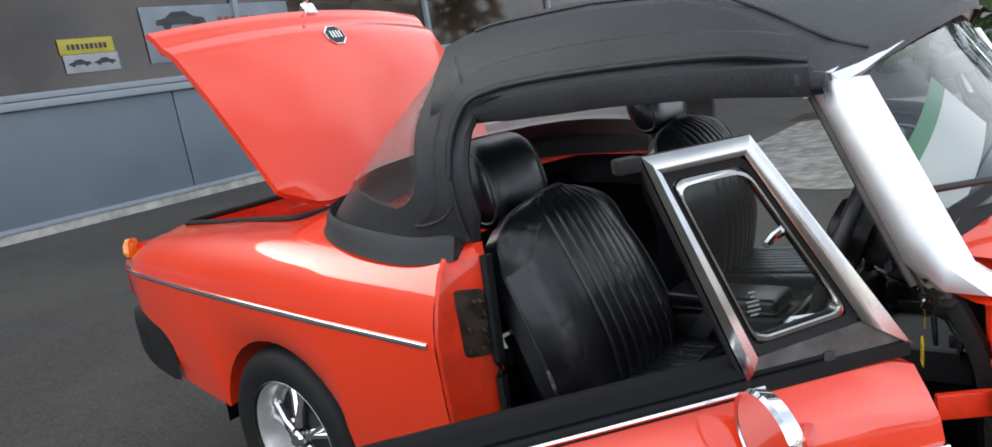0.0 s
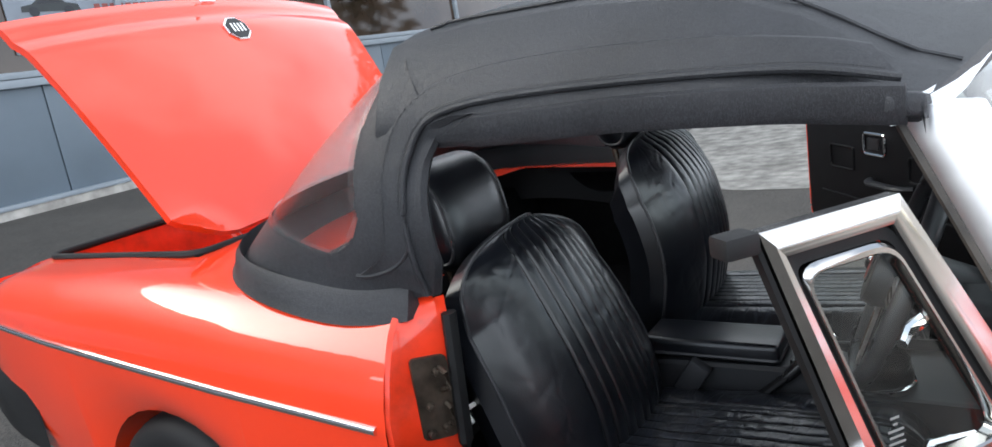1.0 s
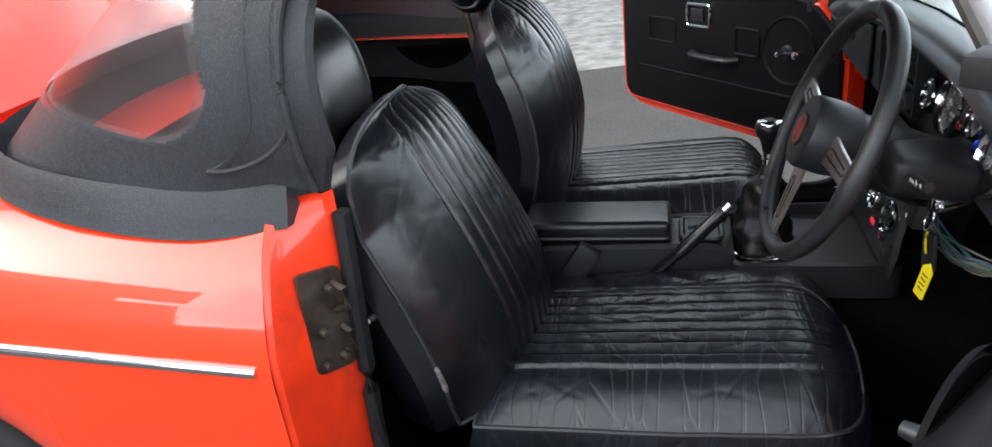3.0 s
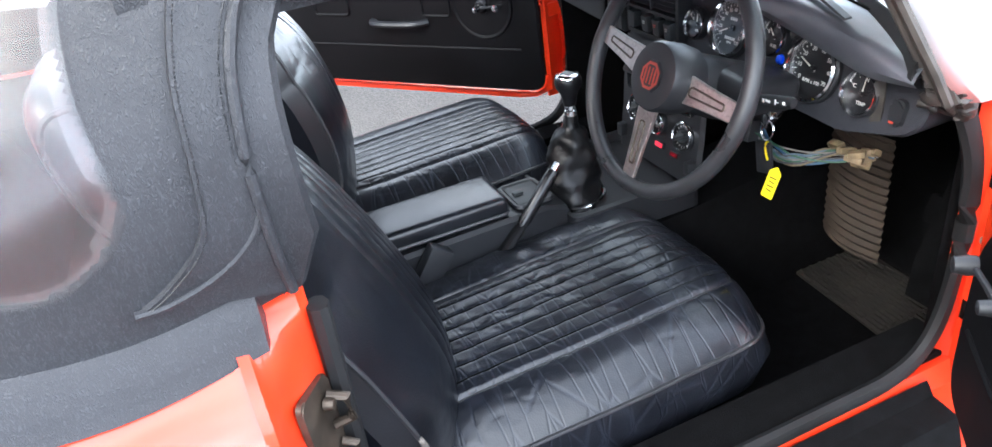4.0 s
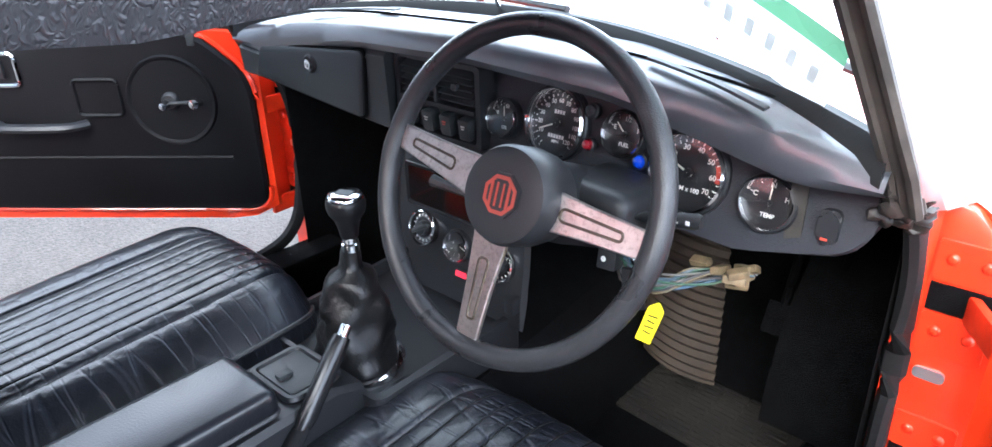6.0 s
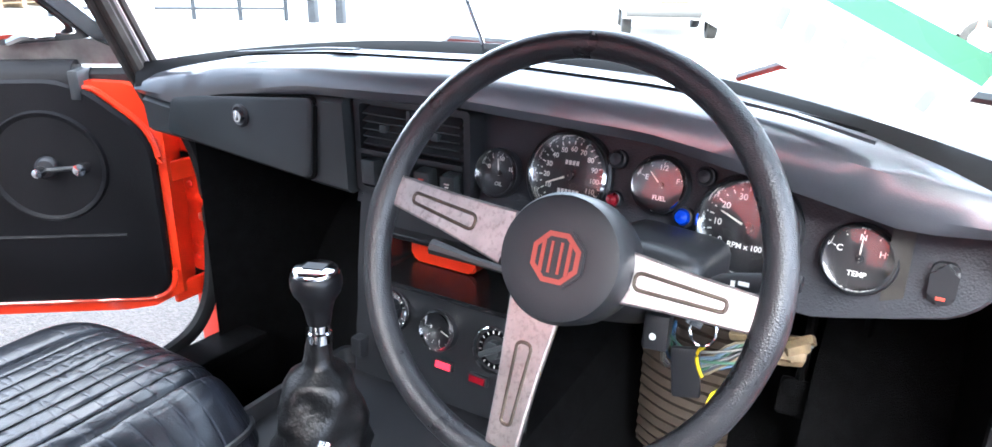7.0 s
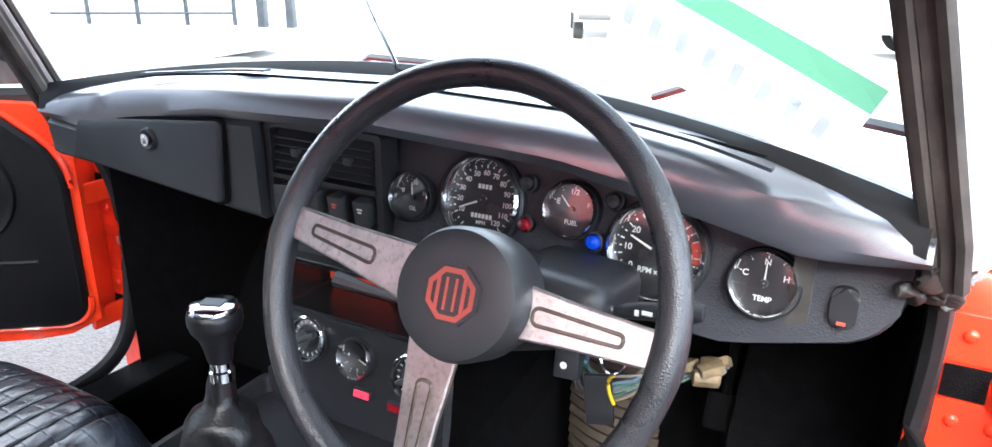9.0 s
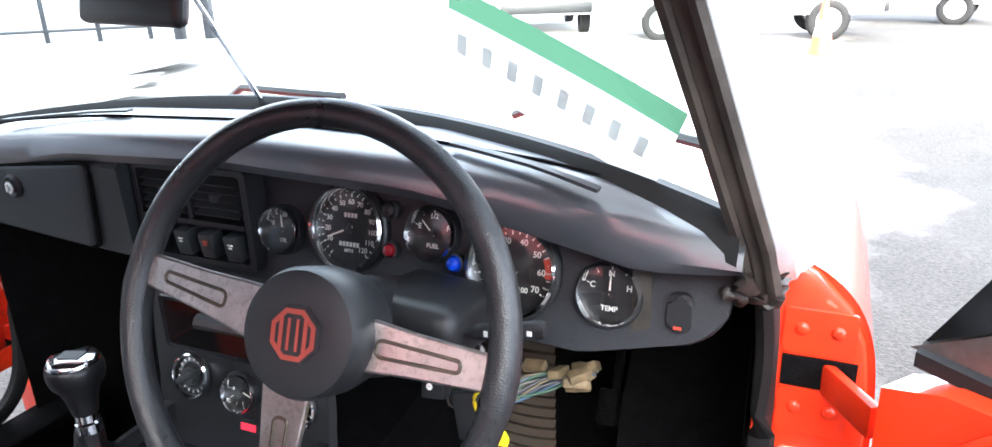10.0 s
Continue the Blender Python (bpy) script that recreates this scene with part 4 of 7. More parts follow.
for s in (-1, 1):
    bm = bmesh.new()
    skin(bm, [[(x, s * 0.60, 0.17) for x in (0.75, 1.78)], [(x, s * 0.575, 0.36) for x in (0.75, 1.78)], [(x, s * 0.60, 0.385) for x in (0.75, 1.78)], [(x, s * 0.655, 0.385) for x in (0.75, 1.78)],
              [(x, s * 0.665, 0.34) for x in (0.75, 1.78)], [(x, s * 0.72, 0.33) for x in (0.75, 1.78)], [(x, s * 0.735, 0.28) for x in (0.72, 1.80)], [(x, s * 0.70, 0.17) for x in (0.72, 1.80)]])
    part("sill", bm, PAINT_IN, car, "orange-red door sill")
    bm = bmesh.new()
    rows = [[(x, s * y, z) for y, z in ((0.664, 0.372), (0.672, 0.362), (0.680, 0.350), (0.728, 0.344), (0.745, 0.29))] for x in (0.77, 1.0, 1.3, 1.72)]
    skin(bm, rows)
    part("sill_tread", bm, CARPET, car, "black rubber sill tread")
    if s > 0:
        bm = bmesh.new()
        box(bm, (0.80, 0.020, 0.005), pose(1.22, 0.690, 0.350), 0.0015)
        part("sill_plate", bm, ALU, car, "bright metal sill plate")
    bm = bmesh.new()
    box(bm, (1.06, 0.085, 0.02), pose(1.28, s * 0.60, 0.388), 0.006)
    part("sill_carpet", bm, CARPET, car)
    bm = bmesh.new()
    skin(bm, [[(x, s * 0.592, 0.175) for x in (0.76, 1.84)], [(x, s * 0.570, 0.36) for x in (0.76, 1.84)], [(x, s * 0.575, 0.392) for x in (0.76, 1.84)]])
    part("sill_side_carpet", bm, CARPET, car)
    # kick panel ahead of the door
    bm = bmesh.new()
    skin(bm, [[(1.745, s * 0.622, z) for z in (0.17, 0.5, 0.86)], [(2.25, s * 0.60, z) for z in (0.17, 0.5, 0.86)]])
    part("kick_panel", bm, CARPET, car)
    # rear inner side
    bm = bmesh.new()
    skin(bm, [[(0.80, s * 0.625, z) for z in (0.17, 0.5, 0.87)], [(0.25, s * 0.60, z) for z in (0.17, 0.5, 0.89)]])
    part("inner_quarter", bm, CARPET, car)
    # rear door jamb: outer return, face, inner return
    bm = bmesh.new()
    rows = []
    for z in (0.29, 0.38, 0.5, 0.62, 0.72, 0.79, 0.835, 0.865, 0.885, 0.90, 0.912, 0.916):
        w = lerp(z, [0.29, 0.45, 0.69, 0.74, 0.82, 0.865, 0.888, 0.905, 0.916], [0.715, 0.735, 0.744, 0.738, 0.712, 0.688, 0.670, 0.652, 0.630])
        k = lerp(z, [0.82, 0.888, 0.916], [0.0, 0.02, 0.035])
        rows.append([(0.731, s * w, z), (0.742, s * (w - 0.003), z), (0.747, s * (w - 0.012), z), (0.750 + 0.6 * k, s * max(0.61, w - 0.022), z), (0.80, s * 0.628, z), (0.81, s * 0.612, z)])
    skin(bm, rows)
    part("rear_door_jamb", bm, PAINT_IN, car, "orange-red rear door jamb with chipped edge")
    # latch plate
    lm = facing((0.780, s * 0.657, 0.735), (0.85, s * 0.50, 0.0))
    bm = bmesh.new()
    plate(bm, rounded([(-0.033, -0.075), (0.036, -0.085), (0.036, 0.075), (-0.033, 0.085)], 0.012), 0.008, lm @ pose(0, 0, 0.008), 0.002)
    lt = part("latch_plate", bm, STEEL, car, "tarnished steel door striker plate")
    for x, y in ((0.01, 0.05), (-0.012, -0.01), (0.012, -0.06), (-0.018, -0.062)):
        bm = bmesh.new()
        lathe(bm, [(0.0005, 0.016), (0.006, 0.015), (0.0075, 0.01), (0.008, 0.004)], lm @ pose(x, y, 0.006), 12)
        part("screw", bm, STEEL, lt)
    bm = bmesh.new()
    tube(bm, [lm @ Vector(p) for p in ((0.018, 0.055, 0.01), (0.022, 0.05, 0.03), (0.022, 0.02, 0.03), (0.018, 0.012, 0.01))], 0.006)
    tube(bm, [lm @ Vector(p) for p in ((0.02, -0.015, 0.01), (0.022, -0.02, 0.025), (0.022, -0.05, 0.025), (0.02, -0.055, 0.01))], 0.005)
    part("striker", bm, STEEL, lt)
    # door aperture seal: up the front post, along the sill and up the rear post
    bm = bmesh.new()
    key = [(0.818, 0.617, 0.885), (0.812, 0.625, 0.62), (0.82, 0.64, 0.47), (0.87, 0.65, 0.40), (1.10, 0.652, 0.394), (1.50, 0.652, 0.394), (1.66, 0.65, 0.40), (1.735, 0.645, 0.45), (1.765, 0.64, 0.56), (1.765, 0.637, 0.72), (1.735, 0.635, 0.82), (1.69, 0.628, 0.90)]
    pts = curve(key, 60)
    tube(bm, [(p.x, s * p.y, p.z) for p in pts], 0.0125, 8, flat=1.3)
    part("door_seal", bm, RUBBER, car, "worn black rubber door seal")
    # hinge post
    bm = bmesh.new()
    rows = []
    for z in (0.33, 0.42, 0.55, 0.68, 0.74, 0.77, 0.79, 0.81, 0.83, 0.846, 0.857, 0.865):
        w = lerp(z, [0.33, 0.68, 0.765, 0.81, 0.846, 0.865], [0.74, 0.745, 0.735, 0.715, 0.68, 0.645])
        rows.append([(1.762, s * 0.628, z), (1.770, s * 0.640, z), (1.784, s * 0.648, z), (1.785, s * (w - 0.012), z), (1.789, s * (w - 0.003), z), (1.80, s * w, z)])
    skin(bm, rows)
    face = [(y, z) for y, z in wing(1.80, True) if y > 0.63] + [(0.63, 0.86), (0.63, 0.30)]
    bm.faces.new([bm.verts.new((1.802, s * y, z)) for y, z in face])
    hp = part("hinge_post", bm, PAINT_IN, car, "orange-red hinge post")
    for z, h in ((0.782, 0.052), (0.685, 0.056), (0.535, 0.052), (0.445, 0.05)):
        bm = bmesh.new()
        hm = facing((1.784, s * 0.687, z), (-1, 0, 0))
        plate(bm, rounded([(-0.036, -h / 2), (0.036, -h / 2), (0.036, h / 2), (-0.036, h / 2)], 0.005), 0.005, hm @ pose(0, 0, 0.004), 0.0015)
        part("hinge_leaf", bm, PAINT_IN, hp)
        for x in (-0.018, 0.018):
            bm = bmesh.new()
            lathe(bm, [(0.0005, 0.0085), (0.004, 0.0084), (0.0065, 0.0068), (0.0075, 0.004)], hm @ pose(x, 0.004, 0), 14)
            part("hinge_screw", bm, PAINT_IN, hp)
    # flat black plates stand for the shaded depth of the hinge slots
    for z in (0.733, 0.49):
        bm = bmesh.new()
        box(bm, (0.004, 0.075, 0.036), pose(1.7825, s * 0.690, z))
        part("hinge_slot", bm, CARPET, hp, "dark slot round the hinge", smooth=False)
    bm = bmesh.new()
    plate(bm, rounded([(-0.018, -0.008), (0.018, -0.008), (0.018, 0.008), (-0.018, 0.008)], 0.007), 0.003, facing((1.781, s * 0.675, 0.625), (-1, 0, 0)))
    part("door_switch", bm, ALU, hp, "small steel courtesy-light switch")


# ---- doors ----
def door(s, px, py, degrees, top, waist, quarter):
    """A door built shut, hinged at its front edge at (px, py) and swung out; top: inner roll, waist: outer seal, quarter: four corners of the quarter light."""
    pivot = Matrix.Translation((px, s * py, 0)) @ pose(0, 0, 0, 0, 0, -s * degrees)
    P = lambda a, inw, z: pivot @ Vector((-a, -s * inw, z))  # a: metres back from the hinge, inw: inwards
    turn = pivot.to_3x3().to_4x4()
    sec = [(0.02, 0.44), (-0.012, 0.50), (-0.022, 0.60), (-0.022, waist - 0.13), (-0.014, waist - 0.085), (0.006, waist - 0.03), (0.03, waist)]
    inner = [(0.075, waist), (0.075, 0.72), (0.075, 0.46)]
    bm = bmesh.new()
    rows = []
    for i in range(19):
        a = 0.02 + 1.0 * i / 18
        lift = 0.05 * max(0.0, 1 - a / 0.12) ** 2 + 0.03 * max(0.0, 1 - (1.02 - a) / 0.1) ** 2
        cut = -0.035 * max(0.0, 1 - a / 0.10) ** 1.5
        rows.append([P(a, inw, z + (lift if z < 0.5 else 0) + (cut if z > waist - 0.05 else 0)) for inw, z in sec + inner])
    skin(bm, rows, loop=True, cap=True)
    d = part("door", bm, PAINT, car, "open orange-red door with black trim panel")
    # trim panel with a rounded lower front corner
    ft = 0.035 if s > 0 else 0.065
    o = rounded([(ft, 0.49), (1.026, 0.49), (1.026, top - 0.03), (0.15, top - 0.03), (ft, top - 0.13)], 0.055, 8)
    bm = bmesh.new()
    back, front = [P(a, 0.075 if a < 0.9 else 0.02, z) for a, z in o], [P(a, 0.087, z) for a, z in o]
    soft = [P(0.5 + (a - 0.5) * 0.985, 0.093, 0.68 + (z - 0.68) * 0.975) for a, z in o]
    skin(bm, [back, front, soft], loop=True)
    bm.faces.new(bm.verts[-len(o):])
    part("door_trim", bm, TRIM, d, "black padded door trim panel")
    bm = bmesh.new()
    tube(bm, [P(0.5 + (a - 0.5) * 1.012, 0.082, 0.68 + (z - 0.68) * 1.02) for a, z in o if z < top - 0.05], 0.006, 6)
    part("door_edge_bead", bm, PAINT_IN, d)
    # top roll
    bm = bmesh.new()
    rows = [[P(a, 0.055 + 0.034 * math.cos(t), top - 0.045 + 0.045 * math.sin(t)) for t in np.linspace(-1.9, 2.6, 14)] for a in np.linspace(0.155, 1.0, 12)]
    skin(bm, rows, loop=True, cap=True)
    part("door_top_roll", bm, TRIM, d, "black padded top roll")
    bm = bmesh.new()
    box(bm, (0.018, 0.07, 0.05), Matrix.Translation(P(0.148, 0.06, top - 0.04)) @ turn, 0.004)
    part("roll_end_cap", bm, GREYP, d)
    # round pressing, pads, lower line
    m = lambda a, z, dx=0.0: Matrix.Translation(P(a, 0.094 + dx, z)) @ (turn @ facing((0, 0, 0), (0, -s, 0)))
    CA, CZ = (0.215, 0.752) if s > 0 else (0.245, 0.768)
    bm = bmesh.new()
    lathe(bm, [(0.102, -0.002), (0.098, 0.005), (0.094, 0.0045), (0.090, 0.001), (0.0005, 0.001)], m(CA, CZ), 48)
    part("speaker_pressing", bm, TRIM, d, "round embossed trim pressing")
    for a0, a1, z0, z1 in ((0.33, 0.43, 0.72, 0.80), (0.72, 0.86, 0.72, 0.80)):
        bm = bmesh.new()
        tube(bm, [P(a, 0.094, z) for a, z in rounded([(a0, z0), (a1, z0), (a1, z1), (a0, z1)], 0.012)], 0.005, 6, closed=True)
        part("trim_welt", bm, TRIM, d)
    bm = bmesh.new()
    tube(bm, [P(a, 0.093, 0.62) for a in np.linspace(0.10, 0.93, 8)], 0.0045, 6)
    part("trim_welt", bm, TRIM, d)
    # window winder
    bm = bmesh.new()
    lathe(bm, [(0.0005, 0.014), (0.015, 0.013), (0.020, 0.008), (0.021, 0.0)], m(CA, CZ), 28)
    wd = part("window_winder", bm, PLAST, d, "black and chrome window winder")
    e0, e1 = P(CA, 0.118, CZ), P(CA - 0.075, 0.13, CZ + 0.008)
    if s < 0:
        e1 = P(CA - 0.105, 0.118, CZ - 0.016)
    bm = bmesh.new()
    tube(bm, [e0, e0.lerp(e1, 0.5), e1], [0.006, 0.0042, 0.004], 8)
    part("winder_arm", bm, PLAST, wd)
    for e, r in ((e1, 0.013), (e0, 0.010)):
        bm = bmesh.new()
        lathe(bm, [(r * 0.9, -0.004), (r, 0.006), (r * 0.8, 0.022), (0.0005, 0.024)], Matrix.Translation(e) @ (turn @ facing((0, 0, 0), (0, -s, 0))), 20)
        part("winder_knob", bm, CHROME if s > 0 else PLAST, wd)
    # inner handle and pull
    low_h = 0.0 if s > 0 else -0.065
    bm = bmesh.new()
    tube(bm, [P(a, 0.096, z) for a, z in rounded([(0.545, 0.79 + low_h), (0.655, 0.79 + low_h), (0.655, 0.86 + low_h), (0.545, 0.86 + low_h)], 0.012)], 0.005, 6, closed=True)
    part("inner_handle", bm, CHROME, d, "chrome-framed inner door handle")
    bm = bmesh.new()
    box(bm, (0.06, 0.04, 0.012), m(0.605, 0.825 + low_h), 0.004)
    part("handle_lever", bm, PLAST, d)
    bm = bmesh.new()
    tube(bm, curve([tuple(P(a, b, 0.70)) for a, b in ((0.42, 0.092), (0.45, 0.12), (0.52, 0.125), (0.60, 0.12), (0.63, 0.092))], 14), 0.015, 8, flat=0.7)
    part("door_pull", bm, PLAST, d, "black door pull")
    # waist seal and outer chrome strip
    bm = bmesh.new()
    rows = [[P(a, inw, waist + dz) for inw, dz in ((0.022, -0.006), (0.022, 0.012), (0.036, 0.018), (0.05, 0.008), (0.05, -0.006))] for a in np.linspace(0.03, 1.01, 12)]
    skin(bm, rows, loop=True, cap=True)
    part("waist_seal", bm, RUBBER, d, "black waist seal")
    bm = bmesh.new()
    tube(bm, [P(a, 0.018, waist + 0.004) for a in np.linspace(0.25, 1.01, 8)], 0.0035, 6)
    part("waist_bright_strip", bm, CHROME, d)
    bm = bmesh.new()
    rows = [[P(a, -0.0225 + dy, 0.70 - 0.0 * a + dz) for dy, dz in ((0.003, -0.008), (-0.005, -0.007), (-0.008, 0), (-0.005, 0.007), (0.003, 0.008))] for a in np.linspace(0.02, 1.01, 10)]
    skin(bm, rows, loop=True, cap=True)
    part("door_strip", bm, CHROME, d)
    # quarter light: chrome frame leaning inwards with the screen pillar
    A, B, C, D = [Vector(p) for p in quarter]
    z0, z1 = A.y, B.y
    sh = lambda p, k: P(p[0], 0.036 + (p[1] - z0) / (z1 - z0) * 0.030 + k, p[1])
    G = [A.lerp(D, 0.30) + Vector((0, 0.045)), B + Vector((0.012, -0.024)), C + Vector((-0.022, -0.024)), D + Vector((-0.018, 0.028))]
    inn = [tuple(p) for p in G]
    bm = bmesh.new()
    oo = [A, B, C, D]
    for i in range(4):
        j = (i + 1) % 4
        if i == 3:
            continue
        a0, a1, b0, b1 = oo[i], oo[j], Vector(inn[i]), Vector(inn[j])
        if i == 0:
            a0 = A.lerp(D, 0.02)
        skin(bm, [[sh(a0, -0.011), sh(a1, -0.011)], [sh(a0.lerp(b0, 0.5), -0.016), sh(a1.lerp(b1, 0.5), -0.016)], [sh(b0, -0.013), sh(b1, -0.013)], [sh(b0, 0.004), sh(b1, 0.004)], [sh(a0, 0.002), sh(a1, 0.002)], [sh(a0, -0.011), sh(a1, -0.011)]])
    ql = part("quarter_light", bm, FRAMEC, d, "chrome-framed quarter light")
    bm = bmesh.new()
    skin(bm, [[sh(A, -0.008), sh(D, -0.008)], [sh(inn[0], -0.01), sh(inn[3], -0.01)], [sh(inn[0], 0.01), sh(inn[3], 0.01)], [sh(A, 0.008), sh(D, 0.008)]])
    part("quarter_sill", bm, principled("grey_sill_plate", (0.16, 0.155, 0.15), 0.42, 0.6, vary=0.3, vscale=25, stain=0.4, stain_scale=30, stain_col=(0.08, 0.05, 0.035)), ql, "dull grey quarter-light sill plate")
    cen = sum((Vector(p) for p in inn), Vector((0, 0))) / 4
    bm = bmesh.new()
    i2 = rounded(inn, 0.016)
    skin(bm, [[sh(Vector(p), -0.008) for p in i2], [sh(Vector(p).lerp(cen, 0.10), -0.006) for p in i2], [sh(Vector(p).lerp(cen, 0.10), 0.006) for p in i2], [sh(Vector(p), 0.008) for p in i2]], loop=True)
    part("quarter_seal", bm, RUBBER, ql, "black glazing seal")
    i3 = rounded([tuple(Vector(p).lerp(cen, 0.13)) for p in inn], 0.022)
    bm = bmesh.new()
    skin(bm, [[sh(Vector(p).lerp(cen, k), w) for p in i3] for k, w in ((-0.03, 0.006), (-0.03, -0.008), (0.0, -0.011), (0.045, -0.011), (0.06, -0.009), (0.06, 0.006), (-0.03, 0.006))], loop=True)
    part("vent_frame", bm, FRAMEC, ql, "inner chrome vent frame")
    bm = bmesh.new()
    skin(bm, [[sh(p + Vector((0.002, 0)), -0.009), sh(p + Vector((0.006, 0)), -0.007), sh(p + Vector((0.006, 0)), 0.003), sh(p + Vector((0.002, 0)), 0.004)] for p in (D, D.lerp(C, 0.5), C)], loop=True, cap=True)
    part("glass_channel", bm, RUBBER, ql, "black rubber glass channel")
    bm = bmesh.new()
    bm.faces.new([bm.verts.new(sh(Vector(p), 0.0)) for p in i3])
    g = part("quarter_glass", bm, GLASS, ql, "quarter-light pane with an etched maker's mark", smooth=False)
    g.visible_shadow = False
    bm = bmesh.new()
    for r in range(6):
        w = (0.010, 0.005, 0.018, 0.016, 0.019, 0.012)[r]
        box(bm, (w, 0.0022, 0.0006), Matrix.Translation(sh(cen + Vector((0.012, -0.05 - 0.006 * r)), -0.002)) @ (turn @ facing((0, 0, 0), (0, s, 0))))
    part("etched_mark", bm, ETCH, ql)
    mid = A.lerp(B, 0.58)
    bm = bmesh.new()
    tube(bm, [sh(mid + Vector((0.012, 0.0)), 0.006), sh(mid + Vector((0.02, -0.004)), 0.03), sh(mid + Vector((0.045, -0.014)), 0.034), sh(mid + Vector((0.062, -0.02)), 0.026)], [0.007, 0.008, 0.0065, 0.0055])
    tube(bm, [sh(mid + Vector((0.018, 0.014)), 0.014), sh(mid + Vector((0.008, -0.028)), 0.02)], 0.0065)
    part("quarter_catch", bm, CHROME, ql, "chrome quarter-light catch")
    low = A.lerp(D, 0.62) + Vector((0, 0.05))
    bm = bmesh.new()
    tube(bm, [sh(low + Vector((0.03, -0.012)), 0.016), sh(low, 0.026), sh(low + Vector((-0.05, 0.0)), 0.02)], [0.007, 0.008, 0.005])
    part("lower_pivot", bm, CHROME, ql)
    bm = bmesh.new()
    box(bm, (0.034, 0.026, 0.02), Matrix.Translation(sh(C + Vector((0.016, -0.008)), 0)) @ turn, 0.005)
    part("corner_block", bm, RUBBER, ql, "black rubber corner block")
    return d, P


driver_door, DP = door(-1, 1.73, 0.77, 51, 0.866, 0.825, ((0.02, 0.832), (0.215, 1.15), (0.362, 1.148), (0.268, 0.838)))
passenger_door, PP = door(1, 1.785, 0.702, 51, 0.935, 0.90, ((0.03, 0.925), (0.30, 1.175), (0.43, 1.16), (0.348, 0.925)))
# hinge arms between the posts and the doors
for s, x0, y0, x1, y1 in ((-1, 1.782, 0.700, 1.722, 0.738), (1, 1.782, 0.690, 1.716, 0.688)):
    for z in (0.728, 0.488):
        bm = bmesh.new()
        ln = math.hypot(x1 - x0, y1 - y0)
        M = pose((x0 + x1) / 2, s * (y0 + y1) / 2, z, 0, 0, math.degrees(math.atan2(s * (y1 - y0), x1 - x0)))
        box(bm, (ln + 0.02, 0.012, 0.038), M, 0.004)
        part("hinge_arm", bm, PAINT_IN, car)
# torn and folded trim where the pillar seal meets the end of the dash
TORN = principled("cracked_brown_trim", (0.020, 0.0165, 0.014), 0.5, vary=0.5, vscale=40, bump=0.3, bscale=160, stain=0.5, stain_scale=35, stain_col=(0.06, 0.05, 0.042))
for k, (p0, p1, r0) in enumerate((((1.688, -0.634, 0.915), (1.722, -0.640, 0.845), 0.016), ((1.664, -0.612, 0.893), (1.700, -0.645, 0.880), 0.010),
                                  ((1.668, -0.606, 0.880), (1.708, -0.644, 0.860), 0.010), ((1.678, -0.598, 0.866), (1.716, -0.638, 0.842), 0.009))):
    bm = bmesh.new()
    a_, b_ = Vector(p0), Vector(p1)
    pts = [a_.lerp(b_, i / 24) + 0.008 * noise.noise_vector(Vector((i * 0.2, k * 2.3, 0.7))) for i in range(25)]
    tube(bm, pts, [r0 * (0.35 if i in (0, 24) else 0.85 + 0.35 * noise.noise(Vector((i * 0.45, k * 5.1, 3.0)))) for i in range(25)], 20)
    for v in bm.verts:
        v.co += 0.0045 * noise.noise_vector(v.co * 70) + 0.002 * noise.noise_vector(v.co * 190)
    part("torn_trim", bm, TORN, car, "cracked and folded brown-black trim end")
# door mirror on the driver's door
MP = facing((1.598, -1.03, 0.805), (-0.55, -0.80, -0.12)) @ Matrix.Diagonal((0.85, 1.0, 1, 1))
bm = bmesh.new()
lathe(bm, [(0.0005, -0.02), (0.04, -0.016), (0.06, -0.006), (0.068, 0.012), (0.066, 0.018), (0.062, 0.016)], MP, 32)
mir = part("door_mirror", bm, CHROME, driver_door, "chrome door mirror")
bm = bmesh.new()
lathe(bm, [(0.063, 0.0155), (0.0005, 0.0155)], MP, 32)
part("mirror_glass", bm, CHROME, mir)
bm = bmesh.new()
tube(bm, [(1.612, -1.012, 0.79), (1.612, -0.985, 0.775), (1.60, -0.93, 0.765)], 0.012)
part("mirror_stem", bm, CHROME, mir)


WORNP = principled("bare_worn_leather", (0.16, 0.14, 0.12), 0.8, vary=0.6, vscale=90, stain=0.6, stain_scale=120, stain_col=(0.01, 0.01, 0.012))
# near-black for seat seams and for the shade in the dash groove and lid gap
SEAM_DARK = principled("black_seam_gap", (0.004, 0.004, 0.004), 0.8, vary=0.2, spec=0.1)


